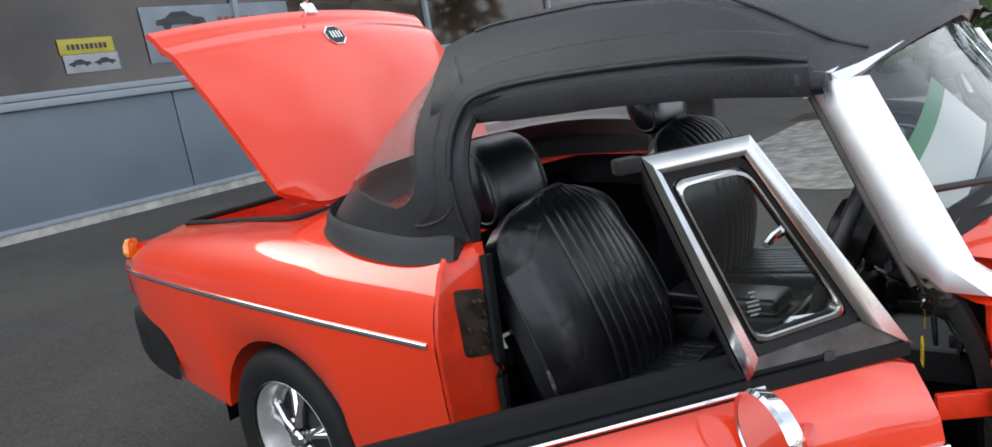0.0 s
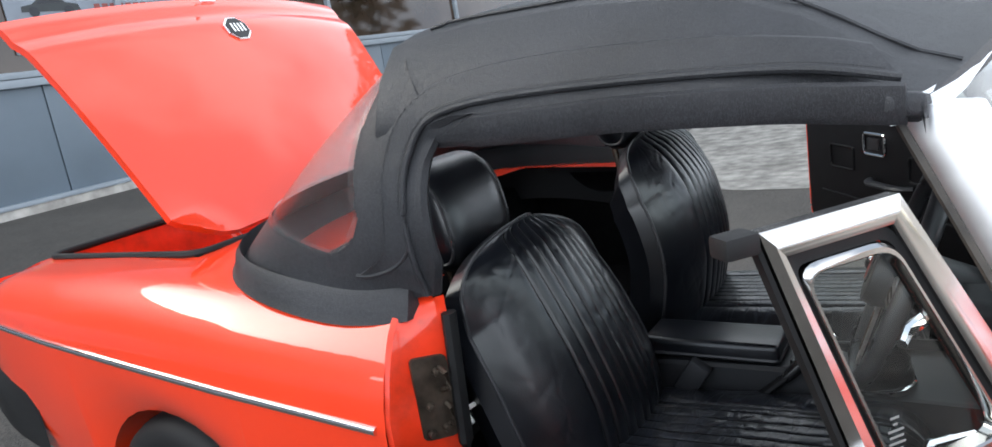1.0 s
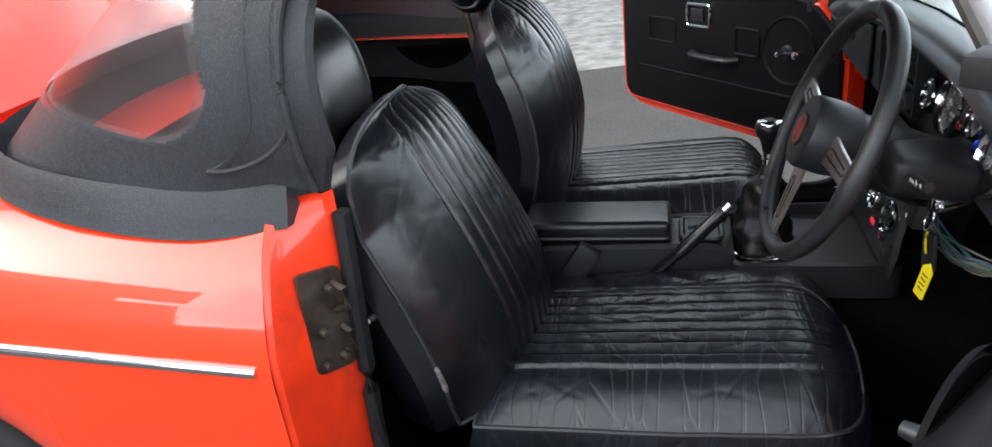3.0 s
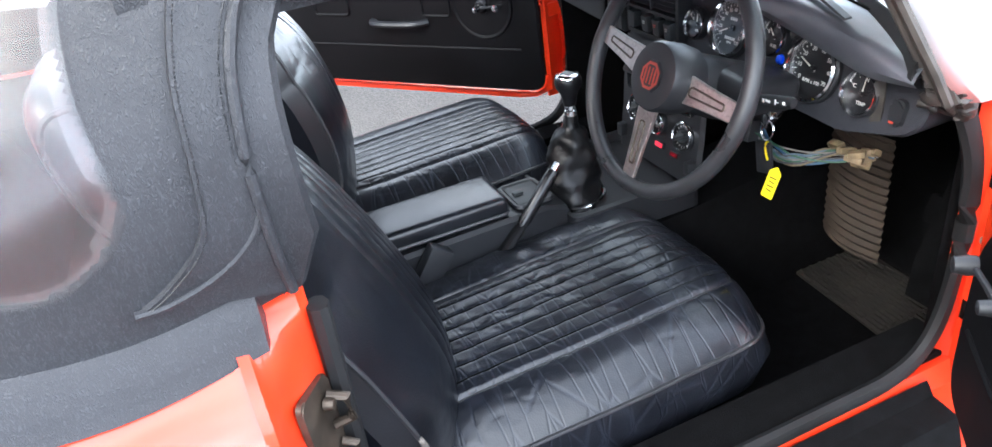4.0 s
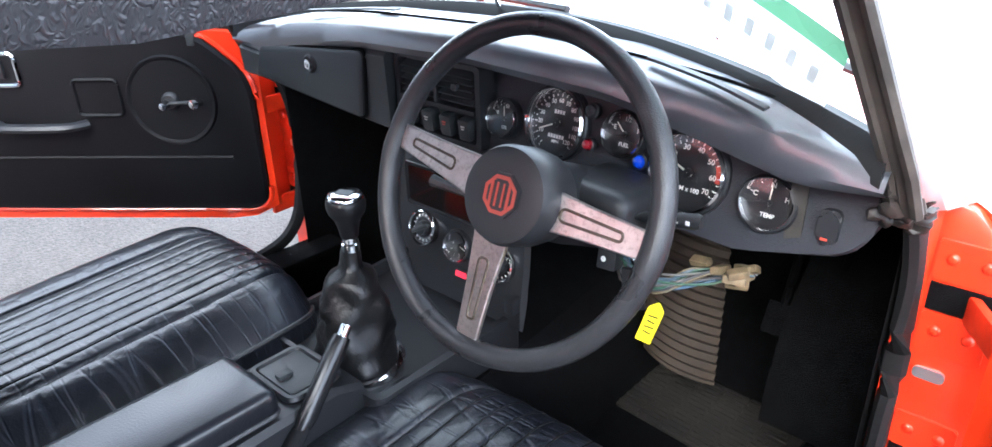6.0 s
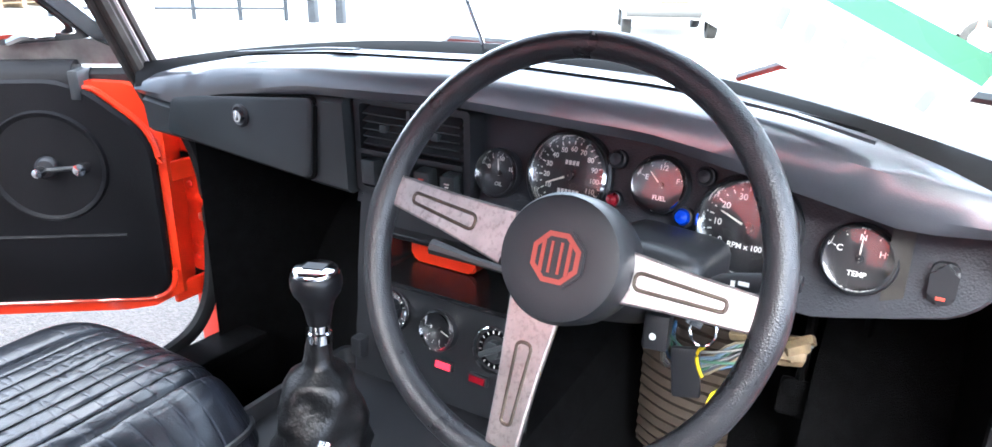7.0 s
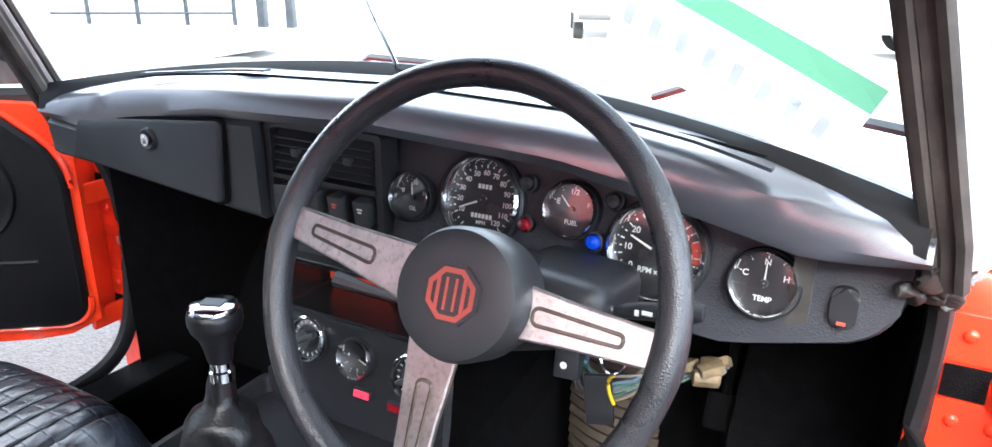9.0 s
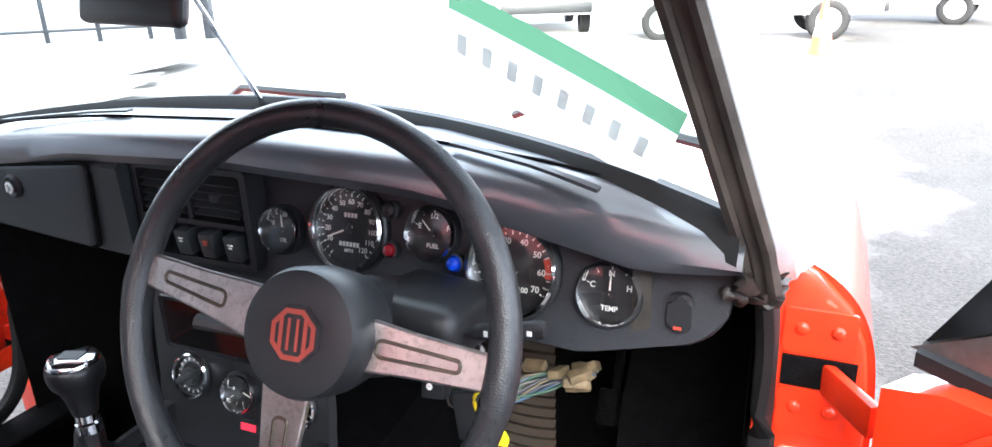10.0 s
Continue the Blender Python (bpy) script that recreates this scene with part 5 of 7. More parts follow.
# ---- seats ----
def seat(cy, prof, cush, head, wrap, yaw, crumple, lean):
    """A bucket seat. prof: side view (x, z) of the backrest's face from hip to top; cush: back x, front x, height,
    half width and centre y of the cushion; head: x, y, z and size (half depth, half width, half height) of the headrest;
    wrap: how far the backrest's sides fall back; yaw: its twist; crumple: how creased the cushion is;
    lean: the side (+1, -1) on which the backrest's shoulder slopes more."""
    st = empty("seat", car)
    st["label"] = "black leather bucket seat with fluted panels"

    def pad(name, place, hw, groove, us, fan, edges, nu=181, nv=96, crease=1.0, thick=0.07, depth=0.03, ribs=0.36, material=None, label=""):
        bm = bmesh.new()
        WREF = hw(0.5)
        front, back = [], []
        for j in range(nv + 1):
            v = j / nv
            w = hw(v)
            scale = (w / WREF) ** fan
            rf, rb = [], []
            for i in range(nu):
                u = -1 + 2 * i / (nu - 1)
                e = abs(u)
                puff = depth * (1 - max(0, (e - 0.5) / 0.5) ** 2.4) * (1 - max(0, (abs(2 * v - 1) - 0.7) / 0.3) ** 2.5 * 0.7)
                cut = 0.0
                for g in us:
                    q = u * scale - g
                    if abs(q) < 0.16:
                        cut -= groove * (0.75 * math.exp(-(q / 0.012) ** 2) + ribs * math.exp(-(q / 0.05) ** 2))
                if v > 0.97 or v < 0.02:
                    cut *= 0.2
                for g in edges:
                    cut -= 0.007 * math.exp(-((u - g) / 0.014) ** 2) + 0.003 * math.exp(-((u - g) / 0.07) ** 2)
                wp = 0.5 * noise.noise(Vector((u * 2.5, v * 3, cy * 7 + 1)))
                n1 = noise.noise(Vector((u * 4 + v * 9 + wp, v * 5 - u * 3, 3 + cy * 5)))
                n2 = noise.noise(Vector((u * 4 - v * 9 + wp, v * 5 + u * 3, 8 + cy * 5)))
                n3 = noise.noise(Vector((u * 2.2 + wp, v * 14, 5 + cy * 5)))
                amp = 0.45 + 0.9 * max(0.0, 0.35 + noise.noise(Vector((u * 1.6, v * 2.2, 11 + cy))))
                wr = min(1.0, crease) * 0.0022 * noise.noise(Vector((u * 4 + cy * 9, v * 5, len(name)))) + min(1.0, crease) * 0.0012 * noise.noise(Vector((u * 12, v * 14, 2 + cy)))
                amp *= max(0.15, min(1.0, (1 - e) / 0.25, (1 - abs(2 * v - 1)) / 0.16))
                wr -= crease * amp * (0.0017 * math.exp(-(n1 / 0.06) ** 2) + 0.0017 * math.exp(-(n2 / 0.06) ** 2) + 0.0012 * math.exp(-(n3 / 0.10) ** 2))
                rf.append(place(u, u * w, v, puff + cut + wr))
                rb.append(place(u * 0.95, u * w * 0.95, v, -thick))
            front.append(rf)
            back.append(rb)
        skin(bm, front)
        skin(bm, back)
        loop_f = front[0] + [r[-1] for r in front[1:]] + front[-1][-2::-1] + [r[0] for r in front[-2:0:-1]]
        loop_b = back[0] + [r[-1] for r in back[1:]] + back[-1][-2::-1] + [r[0] for r in back[-2:0:-1]]
        mid = [a.lerp(b, 0.4) + (a - sum(loop_f, Vector()) / len(loop_f)).normalized() * 0.018 for a, b in zip(loop_f, loop_b)]
        skin(bm, [loop_f, mid, loop_b], loop=True)
        ob = part(name, bm, material or LEATHER, st, label)
        bm = bmesh.new()
        tube(bm, loop_f, 0.0042, 6, closed=True)
        part(name + "_piping", bm, PIPE, st)
        if name == "backrest" and cy < 0:
            bm = bmesh.new()
            tube(bm, [front[j][0] + Vector((0.001, -0.001, 0)) for j in range(14, 26)], [0.003, 0.0046, 0.005, 0.0047, 0.0048, 0.0052, 0.005, 0.0047, 0.0048, 0.0046, 0.0044, 0.003], 6)
            part("worn_piping", bm, WORNP, st, "scuffed pale patch on the piping")
        for g, edge_seam in [(g, False) for g in us] + [(g, True) for g in edges]:
            pts = []
            for j in range(2, nv - 1):
                u = g if edge_seam else g * (WREF / hw(j / nv)) ** fan
                if abs(u) > 0.93:
                    continue
                f = (u + 1) / 2 * (nu - 1)
                i = int(f)
                pts.append(front[j][i].lerp(front[j][min(nu - 1, i + 1)], f - i))
            if len(pts) > 4:
                bm = bmesh.new()
                tube(bm, pts[::2], 0.0026 if edge_seam else 0.0013, 5)
                part("seam", bm, PIPE if edge_seam else SEAM_DARK, st)
        return ob

    face = curve([(x, z, 0) for x, z in prof], 97)

    def back_place(u, y, v, d):
        f = min(0.9999, max(0.0, v)) * 96
        if y * lean > 0:
            y *= 1 - 0.42 * max(0.0, (v - 0.5) / 0.5) ** 2.2
        i = int(f)
        p = face[i].lerp(face[i + 1], f - i)
        t = (face[min(96, i + 3)] - face[max(0, i - 3)]).normalized()
        nx, nz = t.y, -t.x
        if nx < 0:
            nx, nz = -nx, -nz
        d = d - wrap * abs(u) ** 2.3 * (1 - 0.75 * max(0.0, (v - 0.65) / 0.35))
        return Vector((p.x + nx * d + yaw * y * (1 - v * v), cy + y, p.y + nz * d))

    def back_hw(v):
        return 0.258 * max(0.12, 1 - (abs((v - 0.40) / 0.61) ** 8 if v > 0.4 else abs((v - 0.40) / 0.62) ** 3.5)) ** 0.5

    fl = [-0.42, -0.29, -0.16, -0.03, 0.10, 0.23, 0.36]
    pad("backrest", back_place, back_hw, 0.0060, fl, 0.55, (0.50,), crease=0.45, thick=0.105, depth=0.0, label="fluted leather backrest with creases")
    x0, x1, zc, chw, ccy = cush

    def cush_place(u, y, v, d):
        z = zc + 0.03 * v - 0.042 * max(0.0, (v - 0.80) / 0.2) ** 2.2
        return Vector((x0 + (x1 - x0) * v, ccy + y, z + d - 0.02 * abs(u) ** 3))

    def cush_hw(v):
        return chw * lerp(v, [0, 0.5, 0.8], [0.96, 1.0, 1.0]) * max(0.05, 1 - max(0.0, (v - 0.76) / 0.25) ** 3.2) ** 0.45

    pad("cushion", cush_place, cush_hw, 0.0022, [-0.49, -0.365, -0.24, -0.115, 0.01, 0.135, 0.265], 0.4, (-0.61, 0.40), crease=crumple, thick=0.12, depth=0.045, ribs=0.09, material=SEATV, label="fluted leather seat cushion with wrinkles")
    bm = bmesh.new()
    box(bm, (0.5, 0.36, 0.10), pose(1.20, cy, 0.25), 0.01)
    part("seat_base", bm, CARPET, st)
    # headrest: a fat cushion with piped ends, on a fold-down frame
    hx, hy, hz, ha, hb_, hc = head

    def ring(v, grow=0.0):
        y = hy + hb_ * v
        sc = max(0.05, (1 - abs(v) ** 6) ** 0.5)
        out = []
        for a in np.linspace(0, 2 * math.pi, 28, endpoint=False):
            c, s_ = math.cos(a), math.sin(a)
            c, s_ = math.copysign(abs(c) ** 0.8, c), math.copysign(abs(s_) ** 0.8, s_)
            out.append((hx + (ha + grow) * sc * c - 0.20 * hc * s_ * sc, y, hz + (hc + grow) * sc * s_))
        return out

    bm = bmesh.new()
    skin(bm, [ring(math.sin(k / 12 * math.pi / 2)) for k in range(-12, 13)], loop=True, cap=True)
    part("headrest", bm, LEATHER, st, "rounded black leather headrest")
    for k in (-0.86, 0.86):
        bm = bmesh.new()
        tube(bm, ring(k, 0.0015), 0.004, 6, closed=True)
        part("headrest_piping", bm, PIPE, st)
    for k in (-0.45, 0.45):
        bm = bmesh.new()
        tube(bm, [(hx - 0.01, hy + hb_ * k, hz - hc * 0.7), (hx + 0.01, hy + hb_ * k, hz - hc - 0.10)], 0.009, 8)
        part("headrest_post", bm, STEEL, st)
    return st


driver_seat = seat(-0.300, [(1.02, 0.46), (1.012, 0.58), (0.972, 0.70), (0.918, 0.82), (0.862, 0.92), (0.81, 0.975)],
                   (0.93, 1.56, 0.468, 0.260, -0.274), (0.662, -0.325, 1.0, 0.062, 0.13, 0.118), 0.085, 0.12, 0.75, 1)
bm = bmesh.new()
tube(bm, [(0.80, -0.55, 0.675), (0.79, -0.58, 0.672), (0.797, -0.585, 0.655), (0.806, -0.586, 0.648)], [0.004, 0.006, 0.006, 0.004], 8)
part("tilt_lever", bm, WHITE, driver_seat, "small white seat tilt lever")
seat(0.335, [(0.99, 0.50), (1.025, 0.63), (1.035, 0.76), (1.0, 0.91), (0.935, 1.005), (0.865, 1.05)],
     (0.92, 1.495, 0.540, 0.228, 0.365), (0.785, 0.335, 1.095, 0.052, 0.125, 0.088), 0.075, 0.0, 0.5, 0)

# ---- tunnel, console and levers ----
bm = bmesh.new()
rows = []
for x in np.linspace(0.75, 2.2, 16):
    h = lerp(x, [0.75, 1.3, 1.7, 2.2], [0.44, 0.43, 0.46, 0.52])
    rows.append([(x, y, z) for y, z in ((-0.135, 0.17), (-0.125, h - 0.05), (-0.10, h), (0, h + 0.01), (0.10, h), (0.125, h - 0.05), (0.135, 0.17))])
skin(bm, rows)
part("tunnel", bm, CARPET, car, "black carpeted transmission tunnel")
bm = bmesh.new()
rows = []
for x, z in ((0.93, 0.55), (1.0, 0.56), (1.25, 0.565), (1.33, 0.565), (1.375, 0.55), (1.385, 0.47)):
    rows.append([(x, y, zz) for y, zz in ((-0.075, 0.36), (-0.072, z - 0.008), (-0.064, z), (0.064, z), (0.072, z - 0.008), (0.075, 0.36))])
skin(bm, rows, cap=True)
cons = part("console", bm, PLAST, car, "black tunnel console with armrest and ashtray")
bm = bmesh.new()
box(bm, (0.31, 0.128, 0.045), pose(1.095, 0.0, 0.588), 0.014, 3)
part("armrest", bm, LEATHER, cons, "padded black leather armrest")
bm = bmesh.new()
tube(bm, [(x, y, 0.576) for x, y in rounded([(0.942, -0.064), (1.249, -0.064), (1.249, 0.064), (0.942, 0.064)], 0.015)], 0.004, 6, closed=True)
part("armrest_piping", bm, PIPE, cons)
bm = bmesh.new()
tube(bm, [(x, y, 0.569) for x, y in rounded([(1.272, -0.05), (1.352, -0.05), (1.352, 0.05), (1.272, 0.05)], 0.014)], 0.006, 6, closed=True)
part("ashtray_rim", bm, PLAST, cons)
bm = bmesh.new()
box(bm, (0.068, 0.085, 0.012), pose(1.312, 0, 0.567), 0.004)
box(bm, (0.022, 0.014, 0.008), pose(1.295, 0.0, 0.576), 0.003)
part("ashtray", bm, GREYP, cons, "flip-top ashtray")
# rear part of the switch console: shallow tray round the gear lever
bm = bmesh.new()
o = rounded([(1.37, -0.105), (1.68, -0.105), (1.68, 0.215), (1.37, 0.20)], 0.02)
lo = [(x, y, 0.465) for x, y in o]
rim0 = [(x, y, 0.535) for x, y in o]
c = Vector((1.525, 0.05))
rim1 = [(c.x + (x - c.x) * 0.955, c.y + (y - c.y) * 0.93, 0.537) for x, y in o]
flr = [(c.x + (x - c.x) * 0.94, c.y + (y - c.y) * 0.92, 0.512) for x, y in o]
skin(bm, [lo, rim0, rim1, flr], loop=True)
bm.faces.new(bm.verts[-len(o):])
tray = part("gear_lever_tray", bm, PLAST, car, "black plastic tray round the gear lever")
bm = bmesh.new()
lathe(bm, [(0.076, 0.0), (0.074, 0.010), (0.064, 0.014), (0.054, 0.012)], pose(1.43, 0.018, 0.512), 32)
part("gaiter_ring", bm, CHROME, tray, "chrome gaiter ring")
gl = empty("gear_lever", car)
gl["label"] = "gear lever with leather gaiter and chrome-capped knob"
bm = bmesh.new()
rows = []
for i in range(25):
    v = i / 24
    r = lerp(v, [0, 0.12, 0.3, 0.5, 0.68, 0.78, 0.815, 0.84, 1.0], [0.064, 0.062, 0.055, 0.049, 0.042, 0.036, 0.026, 0.017, 0.013])
    fold = 0.0050 * math.sin(v * 26) * max(0.0, 0.8 - v)
    wob = 1.0 if v < 0.75 else 0.3
    r += fold
    cx, cyy, cz = 1.43 + 0.014 * v, 0.018 + 0.004 * v, 0.515 + 0.192 * v
    rows.append([(cx + (r + wob * (0.005 * math.sin(3 * a + 9 * v) + 0.003 * math.sin(7 * a + 4 * v + 3 * math.sin(20 * v)))) * math.cos(a), cyy + (r + wob * (0.005 * math.sin(3 * a + 9 * v) + 0.003 * math.sin(5 * a - 11 * v))) * math.sin(a), cz) for a in np.linspace(0, 2 * math.pi, 28, endpoint=False)])
skin(bm, rows, loop=True)
part("gaiter", bm, principled("gaiter_leather", (0.006, 0.006, 0.0065), 0.36, vary=0.3, vscale=20, bump=0.3, bscale=300, spec=0.3), gl, "wrinkled black leather gaiter")
KN = pose(1.444, 0.019, 0.675)
bm = bmesh.new()
lathe(bm, [(0.008, 0.0), (0.009, 0.028), (0.0135, 0.030), (0.0135, 0.041), (0.0115, 0.043), (0.0115, 0.054)], KN, 16)
part("lever_rod", bm, CHROME, gl)
bm = bmesh.new()
lathe(bm, [(0.0125, 0.052), (0.0135, 0.056), (0.0155, 0.068), (0.019, 0.080), (0.0258, 0.090), (0.0282, 0.098), (0.0284, 0.106), (0.0268, 0.112), (0.0250, 0.1135)], KN, 32)
part("knob", bm, principled("gloss_black_knob", (0.006, 0.006, 0.007), 0.38, spec=0.3, vary=0.1, rvary=0.03), gl, "glossy black knob")
bm = bmesh.new()
lathe(bm, [(0.0262, 0.108), (0.0258, 0.114), (0.0246, 0.1175), (0.0225, 0.1190), (0.0005, 0.1195)], KN, 32)
part("knob_cap", bm, CHROME, gl)
bm = bmesh.new()
box(bm, (0.016, 0.024, 0.001), KN @ pose(0, 0, 0.1202, 0, 0, 20))
part("shift_mark", bm, PLAST, gl)
# handbrake
hb = empty("handbrake", car)
hb["label"] = "black handbrake lever with chrome button"
bm = bmesh.new()
tube(bm, [(1.262, -0.081, 0.546), (1.275, -0.079, 0.559), (1.345, -0.066, 0.628), (1.354, -0.064, 0.637)], [0.0105, 0.0135, 0.0140, 0.012], 12)
part("grip", bm, principled("gloss_grip", (0.009, 0.009, 0.010), 0.25, vary=0.15), hb)
bm = bmesh.new()
tube(bm, curve([(1.195, -0.090, 0.44), (1.200, -0.090, 0.485), (1.225, -0.087, 0.515), (1.266, -0.080, 0.550)], 10), [0.020, 0.019, 0.018, 0.017, 0.0165, 0.016, 0.015, 0.0145, 0.014, 0.0125], 10, flat=0.7)
part("lever_sleeve", bm, TRIM, hb, "black leather sleeve")
bm = bmesh.new()
tube(bm, [(1.352, -0.064, 0.634), (1.366, -0.061, 0.648)], 0.008, 10)
part("button", bm, CHROME, hb)
# seat-belt buckle
bm = bmesh.new()
box(bm, (0.05, 0.032, 0.085), pose(1.065, -0.094, 0.535, 0, 35, 0), 0.007)
bk = part("belt_buckle", bm, PLAST, car, "black seat-belt buckle")
bm = bmesh.new()
box(bm, (0.008, 0.02, 0.003), pose(1.089 - 0.02, -0.094, 0.571, 0, 35, 0), 0.001)
part("buckle_button", bm, REDL, bk)


# ---- dashboard ----
def dash_x(y):
    """Front face of the dash in plan."""
    return 1.705 - 0.17 * max(0.0, abs(y) - 0.33) ** 1.6


def dash_t(y):
    """Top of the padded roll."""
    return lerp(abs(y), [0, 0.25, 0.41, 0.5, 0.565, 0.615], [0.985, 0.977, 0.963, 0.949, 0.938, 0.928])


def dash_b(y):
    """Under edge of the padded roll."""
    return lerp(abs(y), [0, 0.26, 0.45, 0.52, 0.58, 0.615], [0.932, 0.922, 0.888, 0.876, 0.884, 0.890])


bm = bmesh.new()
ys = [-0.615, -0.61] + list(np.linspace(-0.60, 0.60, 41)) + [0.61, 0.615]
rows = []
for y in ys:
    x = dash_x(y)
    k = 0.0
    t = dash_t(y)
    rows.append([(screen_x(y, rail_z(y)) - 0.028, y, rail_z(y) - 0.016), (max(x + 0.06, screen_x(y, rail_z(y)) - 0.09) if abs(y) < 0.5 else x + 0.03, y, t + 0.004), (x + 0.03, y, t + 0.002), (x + 0.006, y, t), (x - 0.016, y, t - 0.003), (x - 0.030, y, t - 0.008), (x - 0.040, y, t - 0.018), (x - 0.044, y, 0.3 * t + 0.7 * dash_b(y)), (x - 0.036, y, dash_b(y) + 0.004), (x - 0.022, y, dash_b(y)), (x + 0.05, y, dash_b(y))])
skin(bm, rows)
dash = part("dash_top", bm, DASHV, car, "padded black vinyl dash top roll")
# groove's dark line laid on as a near-black bead
bm = bmesh.new()
tube(bm, [(0.014 + dash_x(y), y, dash_t(y) + 0.0012) for y in np.linspace(-0.60, 0.60, 31)], 0.0026, 6)
part("dash_seam", bm, SEAM_DARK, dash, "dark seam along the dash top")
for y0, y1 in ((-0.48, -0.30), (0.20, 0.40)):
    bm = bmesh.new()
    rows = [[(screen_x(y, rail_z(y)) - 0.075 + dx, y, dash_t(y) + 0.0065 + dz) for dx, dz in ((-0.008, 0), (-0.006, 0.003), (0.006, 0.003), (0.008, 0))] for y in np.linspace(y0, y1, 8)]
    skin(bm, rows, cap=True)
    part("demister_slot", bm, PLAST, dash, "dark demister slot")
# instrument panel, driver's side and centre
bm = bmesh.new()
rows = []
for y in [-0.608, -0.606, -0.602, -0.596, -0.588, -0.578, -0.565] + list(np.linspace(-0.55, 0.19, 29)):
    x = dash_x(y)
    t = dash_b(y) + 0.004
    b = lerp(y, [-0.608, -0.606, -0.602, -0.596, -0.588, -0.578, -0.565, -0.53, -0.45, 0.0, 0.165], [0.86, 0.845, 0.83, 0.817, 0.806, 0.797, 0.789, 0.778, 0.756, 0.765, 0.765])
    rows.append([(x + 0.27 * (zz - 0.80), y, zz) for zz in (t, (t + b) / 2, b + 0.006)] + [(x + 0.008, y, b), (x + 0.10, y, b)])
skin(bm, rows)
part("instrument_panel", bm, PANELV, car, "black crackle instrument panel")
# passenger side: sloping glovebox section
bm = bmesh.new()
rows = []
for y in np.linspace(0.185, 0.61, 21):
    x = dash_x(y) - 0.035
    t = dash_b(y) + 0.006
    b = lerp(y, [0.165, 0.25, 0.61], [0.785, 0.79, 0.828])
    rows.append([(x + 0.012, y, t), (x, y, t - 0.012), (x + 0.004, y, b + 0.008), (x + 0.014, y, b), (x + 0.12, y, b + 0.01)])
skin(bm, rows, cap=True)
gb = part("glovebox_section", bm, GREYP, car, "dark grey vinyl passenger dash")
bm = bmesh.new()
o = rounded([(0.556, 0.836), (0.248, 0.802), (0.236, 0.922), (0.535, 0.897)], 0.014)
skin(bm, [[(dash_x(y) - 0.033, y, z) for y, z in o], [(dash_x(y) - 0.041, y, z) for y, z in o], [(dash_x(y) - 0.043, 0.41 + (y - 0.41) * 0.975, 0.84 + (z - 0.84) * 0.96) for y, z in o]], loop=True)
bm.faces.new(bm.verts[-len(o):])
# shade in the lid gap drawn as a near-black bead
bm2 = bmesh.new()
tube(bm2, [(dash_x(y) - 0.0355, y, z) for y, z in [(0.41 + (y - 0.41) * 1.012, 0.865 + (z - 0.865) * 1.03) for y, z in o]], 0.0035, 6, closed=True)
part("lid_gap", bm2, SEAM_DARK, gb, "dark gap round the glovebox lid")
lidg = part("glovebox_lid", bm, GREYP, gb, "dark glovebox lid")
bm = bmesh.new()
lathe(bm, [(0.018, -0.004), (0.018, 0.006), (0.014, 0.009), (0.010, 0.006), (0.0005, 0.006)], facing((dash_x(0.394) - 0.042, 0.380, 0.882), (-1, 0, 0)), 28)
part("lock_escutcheon", bm, PLAST, lidg)
bm = bmesh.new()
lathe(bm, [(0.0095, 0.004), (0.009, 0.013), (0.0005, 0.014)], facing((dash_x(0.394) - 0.042, 0.380, 0.882), (-1, 0, 0)), 20)
box(bm, (0.004, 0.012, 0.003), facing((dash_x(0.394) - 0.0565, 0.380, 0.882), (-1, 0, 0)))
part("lock_barrel", bm, CHROME, lidg, "chrome glovebox lock")
# air vents and rocker switches
vb = empty("vent_panel", car)
vb["label"] = "black twin air vents above a row of rocker switches"
bm = bmesh.new()
XF = 1.700
for y0, y1, z0, z1 in ((-0.018, 0.178, 0.793, 0.928),):
    o = rounded([(y0, z0), (y1, z0), (y1, z1), (y0, z1)], 0.008)
    inn = [(0.08 + (y - 0.08) * 0.90, 0.862 + (z - 0.862) * 0.88) for y, z in o]
    skin(bm, [[(XF + 0.02, y, z) for y, z in o], [(XF - 0.014, y, z) for y, z in o], [(XF - 0.014, y, z) for y, z in inn], [(XF + 0.01, y, z) for y, z in inn]], loop=True)
    bm.faces.new(bm.verts[-len(o):])
part("vent_surround", bm, PLAST, vb)
for k, yc in enumerate((0.124, 0.036)):
    for i in range(5):
        bm = bmesh.new()
        box(bm, (0.018, 0.076, 0.0022), pose(XF - 0.006, yc, 0.868 + 0.0105 * i, 0, -25, 0))
        part("vent_slat", bm, GREYP, vb, smooth=False)
    bm = bmesh.new()
    box(bm, (0.012, 0.012, 0.012), pose(XF - 0.012, yc, 0.889), 0.003)
    part("vent_tab", bm, GREYP, vb)
bm = bmesh.new()
box(bm, (0.02, 0.006, 0.06), pose(XF - 0.006, 0.08, 0.888))
box(bm, (0.02, 0.175, 0.006), pose(XF - 0.006, 0.08, 0.853))
part("vent_divider", bm, PLAST, vb)
for i, yc in enumerate((0.150, 0.096, 0.054, 0.012)):
    bm = bmesh.new()
    box(bm, (0.022, 0.024, 0.036), pose(XF - 0.012, yc, 0.825, 0, -8 if i else 0, 0), 0.004)
    sw = part("rocker_switch", bm, GREYP, vb)
    if i:
        bm = bmesh.new()
        for dz in (0.006, 0.002):
            box(bm, (0.001, 0.008 - 0.6 * abs(dz - 0.006), 0.002), pose(XF - 0.0245, yc, 0.825 + dz, 0, -8, 0))
        part("switch_mark", bm, WHITE if i != 2 else REDP, sw)


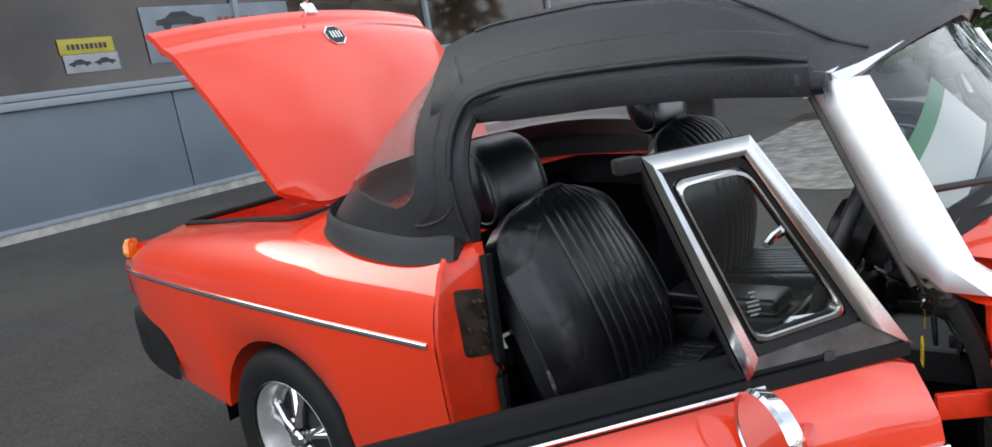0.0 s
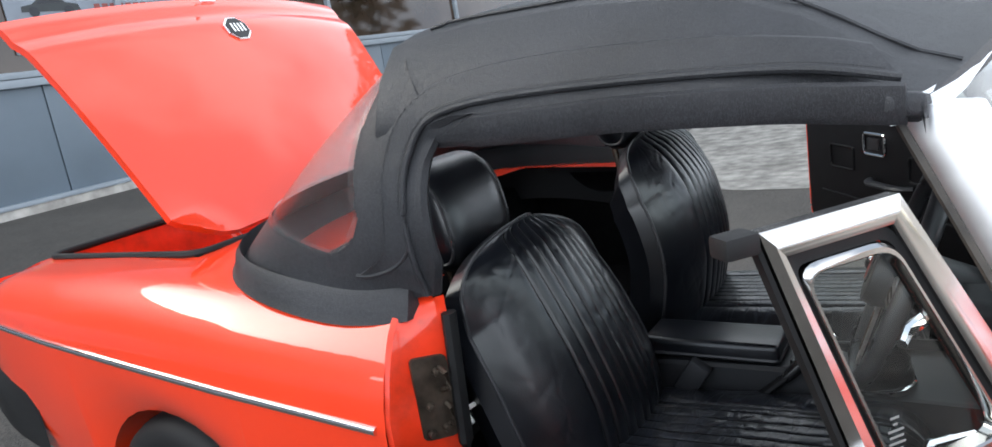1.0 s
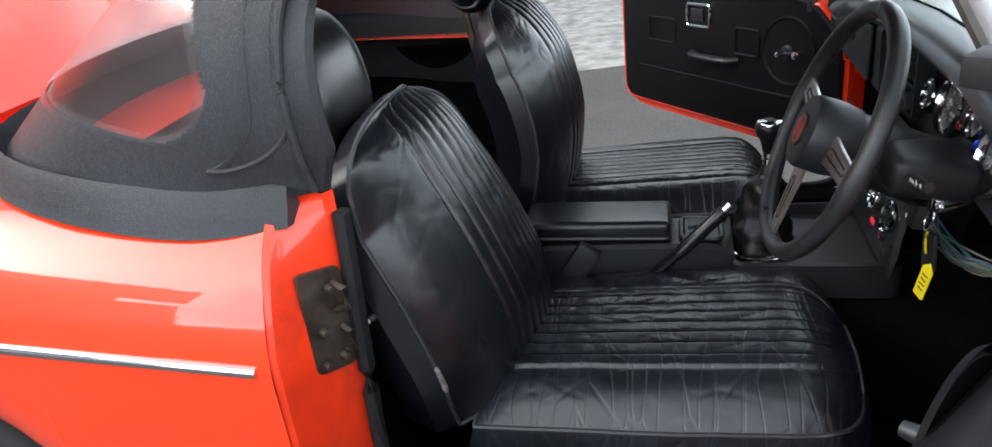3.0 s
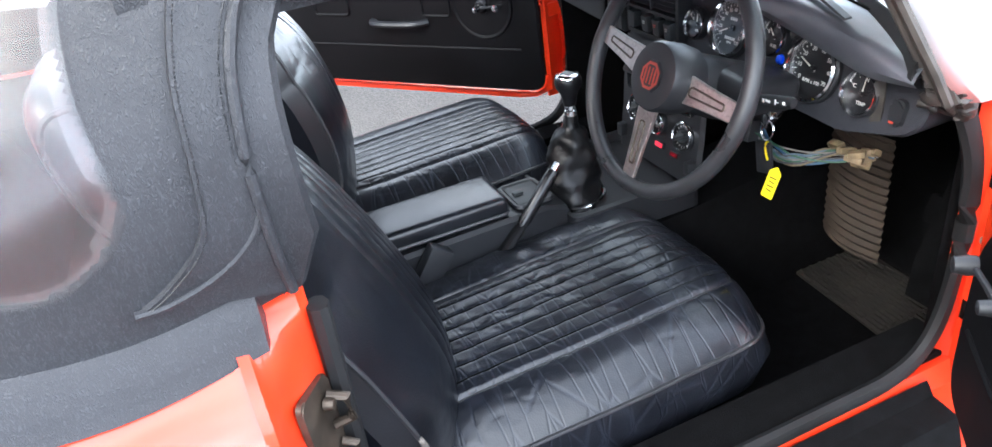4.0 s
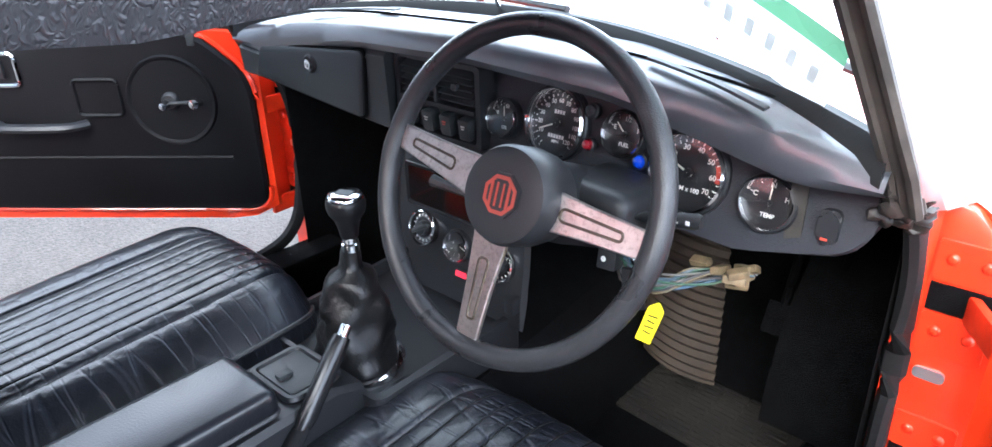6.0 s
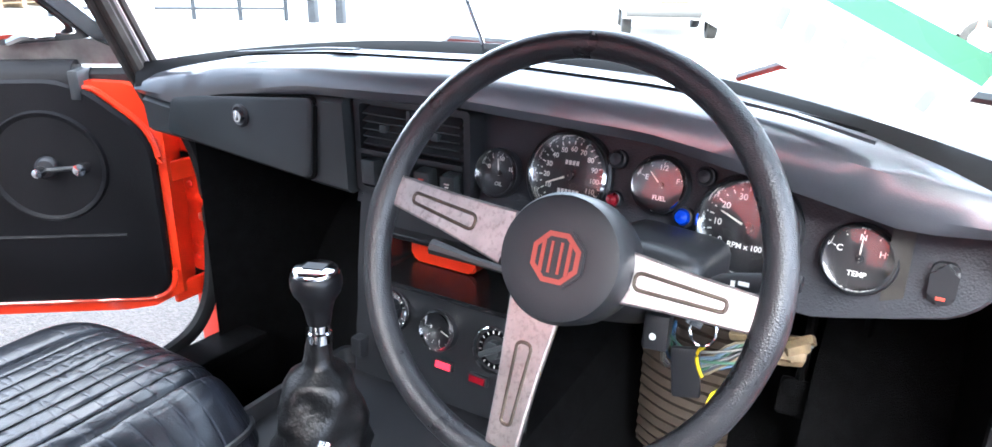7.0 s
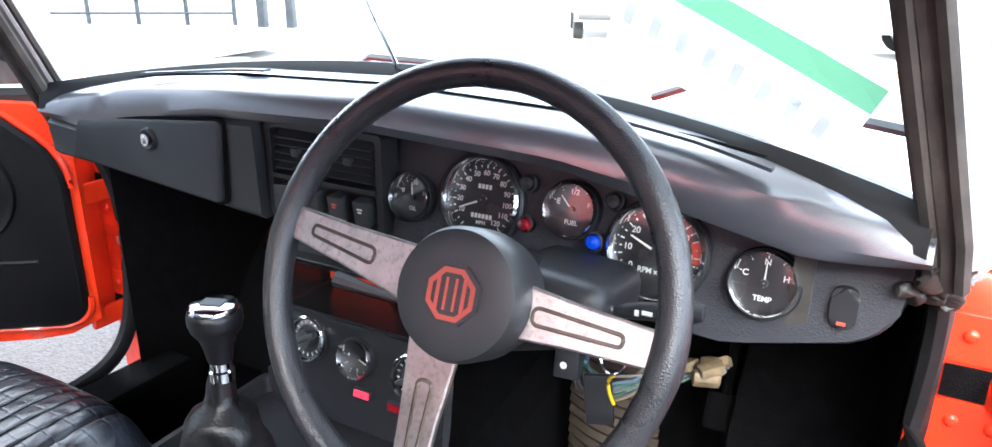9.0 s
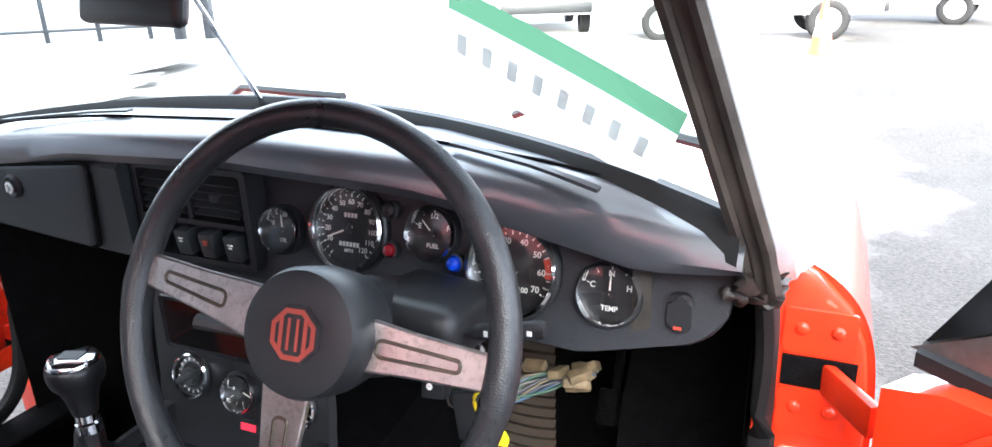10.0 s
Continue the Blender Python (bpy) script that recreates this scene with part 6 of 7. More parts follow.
# ---- gauges ----
def text_mesh(name, body, size, m, material, parent):
    cu = bpy.data.curves.new(name, "FONT")
    cu.body, cu.size, cu.align_x, cu.align_y, cu.extrude = body, size, "CENTER", "CENTER", 0.0001
    cu.offset = size * 0.018
    tmp = bpy.data.objects.new(name, cu)
    scene.collection.objects.link(tmp)
    me = bpy.data.meshes.new_from_object(tmp.evaluated_get(bpy.context.evaluated_depsgraph_get()))
    bpy.data.objects.remove(tmp)
    bpy.data.curves.remove(cu)
    me.transform(m)
    me.materials.clear()
    me.materials.append(material)
    ob = new(name, me)
    ob.parent = parent
    return ob


def gauge(name, p, r, label, numbers=(), start=220, sweep=260, needle=0.3, words="", ticks=11, red=None, wsize=None, nsize=None, normal=(-1, 0, 0.27), wy=-0.5):
    """A round instrument: bezel, black dial, tick marks, figures, needle, glass. Angles in degrees, anticlockwise from the dial's right."""
    g = empty(name, car)
    g["label"] = label
    m = facing(p, normal)
    bm = bmesh.new()
    lathe(bm, [(r * 1.12, -0.012), (r * 1.13, 0.004), (r * 1.08, 0.007), (r * 1.02, 0.005)], m, 40)
    part("surround", bm, PLAST, g)
    bm = bmesh.new()
    lathe(bm, [(r * 1.04, 0.0), (r * 1.035, 0.010), (r * 0.98, 0.013), (r * 0.89, 0.005), (r * 0.875, -0.0035)], m, 48)
    part("bezel", bm, CHROME, g, "thin chrome bezel")
    bm = bmesh.new()
    lathe(bm, [(r * 0.92, -0.004), (0.0005, -0.004)], m, 40)
    part("dial", bm, DIAL, g)
    bm = bmesh.new()
    for i in range(ticks):
        a = start - sweep * i / (ticks - 1)
        ln = 0.09 if i % 2 == 0 else 0.05
        box(bm, (r * ln, r * 0.028, 0.0004), m @ pose(0, 0, -0.0034) @ pose(0, 0, 0, 0, 0, a) @ pose(r * 0.80, 0, 0))
    part("dial_ticks", bm, WHITE, g, smooth=False)
    if red:
        bm = bmesh.new()
        a0, a1 = red
        pts = [(r * 0.72, a0 + (a1 - a0) * k / 8) for k in range(9)] + [(r * 0.85, a1 + (a0 - a1) * k / 8) for k in range(9)]
        bm.faces.new([bm.verts.new(m @ Vector((q * math.cos(radians(a)), q * math.sin(radians(a)), -0.0032))) for q, a in pts])
        part("red_sector", bm, REDP, g, smooth=False)
    for i, t in enumerate(numbers):
        if not t:
            continue
        a = radians(start - sweep * i / max(1, len(numbers) - 1))
        text_mesh("dial_figure", t, nsize or r * 0.17, m @ pose(r * 0.64 * math.cos(a), r * 0.64 * math.sin(a), -0.003), WHITE, g)
    if words:
        text_mesh("dial_word", words, wsize or r * 0.22, m @ pose(0, r * wy, -0.003), WHITE, g)
    a = start - sweep * needle
    bm = bmesh.new()
    nl = m @ pose(0, 0, 0.001) @ pose(0, 0, 0, 0, 0, a)
    plate(bm, [(-r * 0.12, -r * 0.028), (r * 0.62, -r * 0.016), (r * 0.66, 0), (r * 0.62, r * 0.016), (-r * 0.12, r * 0.028)], 0.001, nl)
    part("needle", bm, NEEDLE, g, smooth=False)
    bm = bmesh.new()
    lathe(bm, [(r * 0.12, -0.002), (r * 0.11, 0.003), (0.0005, 0.0035)], m, 18)
    part("needle_hub", bm, DIAL, g)
    bm = bmesh.new()
    lathe(bm, [(r * 0.92, 0.0068), (r * 0.5, 0.0073), (0.0005, 0.0075)], m, 32)
    gg = part("dial_glass", bm, DIALGLASS, g)
    gg.visible_shadow = False
    return g


def on_dash(y, z):
    return (dash_x(y) - 0.007 + 0.27 * (z - 0.80), y, z)


gauge("oil_gauge", on_dash(-0.046, 0.848), 0.029, "small oil pressure gauge with chrome bezel", ("0", "", "50", "", "100"), 160, 140, 0.42, "OIL", 9, nsize=0.0078, wsize=0.0072)
speedo = gauge("speedometer", on_dash(-0.146, 0.860), 0.051, "round speedometer with white figures and chrome bezel", ("", "10", "20", "30", "40", "50", "60", "70", "80", "90", "100", "110", "120"), 232, 284, 0.10, "MPH", 25, nsize=0.0088, wsize=0.0065, wy=-0.55)
SPEEDO = on_dash(-0.146, 0.860)
sm_ = facing(SPEEDO, (-1, 0, 0.27))
for lx, ly, n_ in ((0.0, 0.016, 4), (0.0, -0.020, 6)):
    for k in range(n_):
        bm = bmesh.new()
        box(bm, (0.0036, 0.0056, 0.0004), sm_ @ pose(lx + 0.0050 * (k - (n_ - 1) / 2), ly, -0.0031))
        part("odometer_digit", bm, WHITE, speedo, smooth=False)
gauge("fuel_gauge", on_dash(-0.262, 0.867), 0.031, "small fuel gauge with chrome bezel", ("E", "1/2", "F"), 160, 140, 0.18, "FUEL", 5, nsize=0.0088, wsize=0.0076)
gauge("tachometer", on_dash(-0.366, 0.839), 0.052, "round rev counter with white figures and chrome bezel", ("0", "10", "20", "30", "40", "50", "60", "70"), 215, 250, 0.235, "RPM x 100", 22, red=(-8, 25), nsize=0.0098, wsize=0.0085, wy=-0.42)
gauge("temperature_gauge", on_dash(-0.480, 0.832), 0.033, "small temperature gauge with chrome bezel", ("C", "N", "H"), 160, 140, 0.5, "TEMP", 5, nsize=0.0088, wsize=0.0076)
for p, mt, lb, r in ((on_dash(-0.209, 0.842), REDL, "dark red warning lamp", 0.0085), (on_dash(-0.295, 0.837), BLUEL, "blue main-beam lamp", 0.0098), (on_dash(-0.206, 0.888), PLAST, "black blank lamp", 0.0095), (on_dash(-0.312, 0.884), PLAST, "black blank lamp", 0.0095)):
    bm = bmesh.new()
    m = facing(p, (-1, 0, 0.27))
    lathe(bm, [(r * 1.25, -0.003), (r * 1.2, 0.005), (r, 0.006)], m, 24)
    lamp = part("warning_lamp", bm, PLAST, car, lb)
    bm = bmesh.new()
    lathe(bm, [(r, 0.004), (r * 0.75, 0.010), (0.0005, 0.012)], m, 20)
    part("lamp_lens", bm, mt, lamp)
# end of the dash with a rocker and a worn edge plate
bm = bmesh.new()
plate(bm, rounded([(-0.012, -0.021), (0.012, -0.021), (0.012, 0.021), (-0.012, 0.021)], 0.011, 6), 0.012, facing((dash_x(-0.555) - 0.004, -0.555, 0.826), (-1, 0, 0.05)), 0.004)
dim = part("dimmer_switch", bm, PLAST, car, "oval black dimmer switch")
bm = bmesh.new()
box(bm, (0.008, 0.003, 0.001), facing((dash_x(-0.555) - 0.0108, -0.555, 0.815), (-1, 0, 0.05)))
part("switch_mark", bm, REDP, dim)
WORN = principled("scuffed_vinyl", (0.034, 0.030, 0.025), 0.7, vary=0.4, vscale=40, bump=0.2, bscale=150, stain=0.5, stain_scale=30, stain_col=(0.02, 0.018, 0.016))
bm = bmesh.new()
plate(bm, rounded([(-0.010, -0.046), (0.010, -0.046), (0.010, 0.046), (-0.010, 0.046)], 0.003), 0.003, facing((dash_x(-0.515) + 0.0, -0.515, 0.826), (-1, 0, 0.02)))
part("dash_joint_strip", bm, WORN, car, "scuffed joint strip on the dash")
bm = bmesh.new()
lathe(bm, [(0.0005, 0.006), (0.010, 0.005), (0.0125, 0.0), (0.010, -0.004)], facing((1.690, 0.035, 0.752), (-1, 0, 0.1)), 24)
part("cream_knob", bm, principled("cream_plastic", (0.6, 0.52, 0.36), 0.4, vary=0.06), car, "small cream pull knob under the dash")
# centre console below the dash: radio slot, clock and heater dials
bm = bmesh.new()
ys = (-0.105, -0.10, -0.072, 0.152, 0.19, 0.195)
vs = []
for y in ys:
    e = 0.0 if abs(y - 0.045) < 0.147 else 0.01
    vs.append([bm.verts.new(p) for p in ((1.715 + e, y, 0.77), (1.709 + e, y, 0.728), (1.700 + e, y, 0.662), (1.695 + e, y, 0.60), (1.691 + e, y, 0.578), (1.689 + e, y, 0.556), (1.686 + e, y, 0.538), (1.686, y, 0.50))])
for i in range(len(ys) - 1):
    for j in range(7):
        if i != 2 or j != 1:
            bm.faces.new((vs[i][j], vs[i + 1][j], vs[i + 1][j + 1], vs[i][j + 1]))
cc = part("centre_console", bm, PLAST, car, "black centre console")
FORE = Vector((-0.040, -0.029, 0.022))
cc.location = FORE
bm = bmesh.new()
o = rounded([(-0.079, 0.655), (0.159, 0.655), (0.159, 0.735), (-0.079, 0.735)], 0.008)
inn = [(0.04 + (y - 0.04) * 0.935, 0.695 + (z - 0.695) * 0.82) for y, z in o]
skin(bm, [[(1.712, y, z) for y, z in o], [(1.691, y, z) for y, z in o], [(1.689, 0.04 + (y - 0.04) * 0.985, 0.695 + (z - 0.695) * 0.96) for y, z in o], [(1.690, y, z) for y, z in inn], [(1.80, y, z) for y, z in inn]], loop=True)
bm.faces.new(bm.verts[-len(o):])
part("radio_slot", bm, principled("gloss_black_slot", (0.010, 0.010, 0.011), 0.25, vary=0.1, rvary=0.05), cc, "empty black radio slot")
bm = bmesh.new()
plate(bm, rounded([(0.028, 0.664), (0.142, 0.664), (0.142, 0.726), (0.028, 0.726)], 0.012), 0.05, Matrix(((0, 0, -1, 1.765), (1, 0, 0, 0), (0, 1, 0, 0), (0, 0, 0, 1))), 0.003)
part("slot_block", bm, PAINT_IN, cc, "orange-red block inside the radio slot")
for y in (-0.088, 0.176):
    bm = bmesh.new()
    box(bm, (0.022, 0.02, 0.03), pose(1.682, y, 0.548), 0.004)
    part("console_foot", bm, PLAST, cc)
gauge("clock", tuple(Vector((1.692, 0.038, 0.608)) + FORE), 0.026, "small round clock with chrome bezel", ("12", "", "", "3", "", "", "6", "", "", "9", "", ""), 90, 330, 0.33, "", 12, nsize=0.006, normal=(-1, 0, 0.25))
for y, z in ((0.122, 0.616), (-0.053, 0.606)):
    bm = bmesh.new()
    m = facing(Vector((1.692, y, z)) + FORE, (-1, 0, 0.25))
    lathe(bm, [(0.031, -0.006), (0.031, 0.005), (0.027, 0.006), (0.027, 0.001), (0.0005, 0.001)], m, 36)
    kn = part("heater_dial", bm, PLAST, car, "black heater control dial with white marks")
    bm = bmesh.new()
    lathe(bm, [(0.0315, 0.002), (0.0315, 0.0075), (0.0295, 0.009), (0.0275, 0.006)], m, 40)
    part("dial_rim", bm, CHROME, kn, "thin chrome rim")
    bm = bmesh.new()
    lathe(bm, [(0.0255, 0.0016), (0.019, 0.0016)], m, 36)
    part("dial_band", bm, FRAMEC, kn)
    bm = bmesh.new()
    for i in range(16):
        box(bm, (0.004, 0.0016, 0.0006), m @ pose(0, 0, 0.0014) @ pose(0, 0, 0, 0, 0, 20 + 320 * i / 15) @ pose(0.023, 0, 0))
    part("dial_marks", bm, WHITE, kn)
    bm = bmesh.new()
    lathe(bm, [(0.013, 0.001), (0.012, 0.012), (0.0005, 0.013)], m, 20)
    box(bm, (0.040, 0.008, 0.012), m @ pose(0, 0, 0.009, 0, 0, 30), 0.003)
    part("dial_knob", bm, GREYP, kn)
for y, z, mt in ((0.026, 0.560, REDGLOW), (-0.030, 0.556, REDL)):
    bm = bmesh.new()
    m = facing(Vector((1.688, y, z)) + FORE, (-1, 0, 0.25))
    box(bm, (0.030, 0.014, 0.012), m, 0.002)
    wl2 = part("brake_warning", bm, PLAST, car, "small lit red brake warning lamp")
    bm = bmesh.new()
    box(bm, (0.024, 0.009, 0.003), m @ pose(0, 0, 0.006))
    part("lamp_lens", bm, mt, wl2)

# ---- steering ----
SW = Matrix.Translation((1.487, -0.241, 0.853)) @ pose(0, 0, 0, 0, 0, 2.6) @ facing((0, 0, 0), (-math.cos(radians(22)), 0, math.sin(radians(22))))
st = empty("steering_wheel", car)
st["label"] = "three-spoke steering wheel with black rim and worn alloy spokes"
R = 0.202
bm = bmesh.new()
rows = []
for a in np.linspace(0, 2 * math.pi, 72, endpoint=False):
    rr = 0.0142 + 0.0012 * math.exp(-((((math.degrees(a) + 10) % 180) - 4) / 8) ** 2)
    rows.append([SW @ Vector(((R + rr * math.cos(t)) * math.cos(a), (R + rr * math.cos(t)) * math.sin(a), -0.012 + rr * 1.08 * math.sin(t))) for t in np.linspace(0, 2 * math.pi, 14, endpoint=False)])
rows.append(rows[0])
skin(bm, rows, loop=True)
bmesh.ops.remove_doubles(bm, verts=bm.verts[:], dist=1e-5)
RIMV = principled("leathered_rim", (0.022, 0.022, 0.024), 0.3, vary=0.2, vscale=20, bump=0.45, bscale=620, voronoi=True, bdist=0.0008)
part("rim", bm, RIMV, st, "black grained rim")
for a in (170, -4, -94):
    S = SW @ pose(0, 0, 0, 0, 0, a)
    bm = bmesh.new()
    rows = []
    for r in (0.045, 0.08, 0.12, 0.16, 0.19):
        w = lerp(r, [0.045, 0.12, 0.19], [0.027, 0.020, 0.0165])
        z = lerp(r, [0.045, 0.19], [0.0, -0.008])
        rows.append([S @ Vector((r, y, zz)) for y, zz in ((-w, z - 0.006), (-w, z - 0.001), (-w + 0.002, z), (w - 0.002, z), (w, z - 0.001), (w, z - 0.006))])
    skin(bm, rows, loop=True, cap=True)
    sp = part("spoke", bm, BRUSH, st, "worn brushed alloy spoke", smooth=False)
    bm = bmesh.new()
    pts = [(0.085, -0.0078), (0.085, 0.0078), (0.165, 0.0052), (0.165, -0.0052)]
    o = rounded(pts, 0.009, 6)
    tube(bm, [S @ Vector((x, y, lerp(x, [0.045, 0.19], [0.0, -0.008]) + 0.0002)) for x, y in o], 0.0018, 6, closed=True)
    part("spoke_slot", bm, STEEL, sp)
SB = SW @ pose(0.023, 0, -0.012)
bm = bmesh.new()
lathe(bm, [(0.056, -0.03), (0.060, -0.005), (0.0595, 0.034), (0.056, 0.042), (0.048, 0.044), (0.03, 0.044), (0.0005, 0.044)], SB, 48)
boss = part("boss", bm, PLAST, st, "black padded wheel boss")
bm = bmesh.new()
plate(bm, [(x * 0.028, y * 0.028) for x, y in OCT], 0.004, SB @ pose(0, 0, 0.047), 0.001)
part("boss_badge", bm, PLAST, boss, "octagonal badge with dull red panels on black", smooth=False)
bm = bmesh.new()
for q0, q1 in ((0.0195, 0.0245),):
    o8 = [SB @ Vector((x * q0, y * q0, 0.0482)) for x, y in OCT], [SB @ Vector((x * q1, y * q1, 0.0482)) for x, y in OCT]
    skin(bm, [list(o8[0]), list(o8[1])], loop=True)
for x0, w in ((-0.0125, 0.0035), (-0.0045, 0.0025), (0.0045, 0.0025), (0.0125, 0.0035)):
    box(bm, (w, 0.028, 0.001), SB @ pose(x0, 0, 0.0482))
part("badge_panel", bm, principled("dull_red_enamel", (0.30, 0.045, 0.03), 0.45, vary=0.15), boss, smooth=False)
# column cowl, stalk, ignition
bm = bmesh.new()
CO = SW @ pose(0, 0, -0.03)
rows = []
for z, rx, ry, dy in ((-0.0, 0.04, 0.04, 0), (-0.02, 0.052, 0.05, -0.004), (-0.10, 0.058, 0.054, -0.008), (-0.20, 0.06, 0.056, -0.012)):
    rows.append([CO @ Vector((rx * math.copysign(abs(math.cos(a)) ** 0.7, math.cos(a)), dy + ry * math.copysign(abs(math.sin(a)) ** 0.7, math.sin(a)), z)) for a in np.linspace(0, 2 * math.pi, 28, endpoint=False)])
skin(bm, rows, loop=True, cap=True)
box(bm, (0.13, 0.118, 0.066), pose(1.635, -0.300, 0.806, 4, 8, 0), 0.026, 4)
part("column_cowl", bm, PLAST, car, "black steering column cowl")
bm = bmesh.new()
tube(bm, [(1.60, -0.30, 0.800), (1.598, -0.345, 0.811), (1.597, -0.366, 0.817)], 0.0035, 8)
part("stalk_rod", bm, CHROME, car, "chrome stalk rod")
bm = bmesh.new()
rows = [[(1.597 + 0.007 * math.cos(t), y, z + h * math.sin(t)) for t in np.linspace(0, 2 * math.pi, 12, endpoint=False)] for y, z, h in ((-0.362, 0.816, 0.003), (-0.372, 0.818, 0.008), (-0.385, 0.821, 0.0095), (-0.44, 0.832, 0.0105), (-0.446, 0.833, 0.008))]
skin(bm, rows, loop=True, cap=True)
stalk = part("indicator_stalk", bm, PLAST, car, "black indicator stalk with white symbols")
bm = bmesh.new()
for y, w, h in ((-0.386, 0.004, 0.006), (-0.396, 0.010, 0.004), (-0.413, 0.002, 0.009), (-0.417, 0.006, 0.0015), (-0.432, 0.005, 0.005)):
    box(bm, (0.001, w, h), pose(1.5897, y, 0.8215 - 0.19 * (y + 0.385)))
part("stalk_symbol", bm, WHITE, stalk, smooth=False)
bm = bmesh.new()
tube(bm, [CO @ Vector(p) for p in ((-0.05, -0.03, -0.04), (-0.11, -0.025, -0.03), (-0.16, -0.02, -0.025))], [0.004, 0.005, 0.009], 8)
part("wiper_stalk", bm, PLAST, car)
bm = bmesh.new()
box(bm, (0.028, 0.028, 0.04), pose(1.635, -0.302, 0.728, 0, 12, 8), 0.004)
lsw = part("light_switch", bm, PLAST, car, "black light switch on the column")
bm = bmesh.new()
lathe(bm, [(0.004, 0.0), (0.0005, 0.0)], facing((1.6138, -0.304, 0.730), (-1, 0, 0.2)), 12)
part("sun_symbol", bm, WHITE, lsw)
# wires under the column
WCOL = [(0.06, 0.16, 0.30), (0.20, 0.19, 0.17), (0.05, 0.16, 0.09), (0.12, 0.18, 0.24), (0.2, 0.15, 0.07), (0.06, 0.06, 0.07), (0.30, 0.30, 0.31)]
loom = tagged(empty("wiring_loom"), "loose coloured wires and connectors hanging under the dash", "wiring")
rw = random.Random(5)
for i in range(18):
    c = WCOL[i % 7]
    j = [rw.uniform(-1, 1) for _ in range(8)]
    pts = curve([(1.645 + 0.01 * j[0], -0.310 + 0.008 * j[1], 0.730 + 0.008 * j[2]), (1.680 + 0.012 * j[3], -0.312 + 0.01 * j[5], 0.676 + 0.012 * j[4]), (1.725 + 0.012 * j[5], -0.335, 0.652 + 0.013 * j[6]), (1.765, -0.375 + 0.015 * j[7], 0.660 + 0.012 * j[1]), (1.80 + 0.01 * j[2], -0.43 + 0.012 * j[4], 0.674)], 16)
    bm = bmesh.new()
    tube(bm, pts, 0.0018, 6)
    part("wire", bm, principled("wire_colour", tuple(0.6 * q for q in c), 0.5, vary=0.1), loom)
for i in range(9):
    bm = bmesh.new()
    box(bm, (0.022 + 0.014 * rw.random(), 0.016, 0.012), pose(1.755 + 0.050 * rw.random(), -0.360 - 0.080 * rw.random(), 0.656 + 0.032 * rw.random(), rw.uniform(-40, 40), rw.uniform(-30, 30), rw.uniform(0, 180)), 0.003)
    part("connector", bm, principled("connector_plastic", (0.20, 0.15, 0.085), 0.55, vary=0.3, vscale=60), loom)
# keys with the yellow tag
keys = tagged(empty("car_keys"), "keys in the ignition with black fob and yellow tag", "keys")
IG = Vector((1.652, -0.340, 0.765))
bm = bmesh.new()
lathe(bm, [(0.0005, 0.012), (0.012, 0.012), (0.014, 0.0), (0.014, -0.04)], facing(IG, (-0.8, -0.5, 0)), 20)
part("ignition_barrel", bm, CHROME, car, "chrome ignition lock")
bm = bmesh.new()
ring = IG + Vector((-0.02, -0.012, -0.022))
tube(bm, [ring + Vector((0.004 * math.sin(a), 0.014 * math.cos(a), 0.016 * math.sin(a))) for a in np.linspace(0, 2 * math.pi, 20, endpoint=False)], 0.0016, 6, closed=True)
part("key_ring", bm, CHROME, keys)
bm = bmesh.new()
box(bm, (0.002, 0.018, 0.04), Matrix.Translation(IG + Vector((-0.02, -0.006, 0.0))) @ pose(0, 0, 0, 15, 0, 0), 0.0008)
part("key_blade", bm, CHROME, keys)
TG = Vector((1.632, -0.357, 0.722))
bm = bmesh.new()
tube(bm, [TG + Vector((0, 0.011 * math.sin(a) * math.cos(a * 0.5), -0.016 + 0.018 * math.cos(a))) for a in np.linspace(0, 2 * math.pi, 24, endpoint=False)], 0.002, 6, closed=True)
part("tag_loop", bm, YELLOW, keys, "yellow tag loop")
TM = Matrix.Translation(TG + Vector((-0.004, -0.016, -0.072))) @ pose(0, 0, 0, 0, 0, 20) @ pose(0, 0, 0, 16, 0, 0)
bm = bmesh.new()
plate(bm, rounded([(-0.011, -0.032), (0.011, -0.032), (0.011, 0.024), (0.0, 0.036), (-0.011, 0.024)], 0.003), 0.002, TM @ facing((0, 0, 0), (-1, 0, 0)))
tg = part("yellow_tag", bm, YELLOW, keys, "yellow plastic key tag with handwriting")
bm = bmesh.new()
for i in range(4):
    box(bm, (0.013 - 0.002 * (i % 2), 0.002, 0.0006), TM @ facing((0, 0, 0), (-1, 0, 0)) @ pose(0, 0.012 - 0.009 * i, 0.0004, 0, 0, 6 * (-1) ** i))
part("tag_writing", bm, PLAST, tg)
bm = bmesh.new()
box(bm, (0.008, 0.032, 0.062), Matrix.Translation(TG + Vector((0.012, 0.022, -0.040))) @ pose(0, 0, 0, -6, 0, 15), 0.004)
part("key_fob", bm, PLAST, keys, "black leather fob")

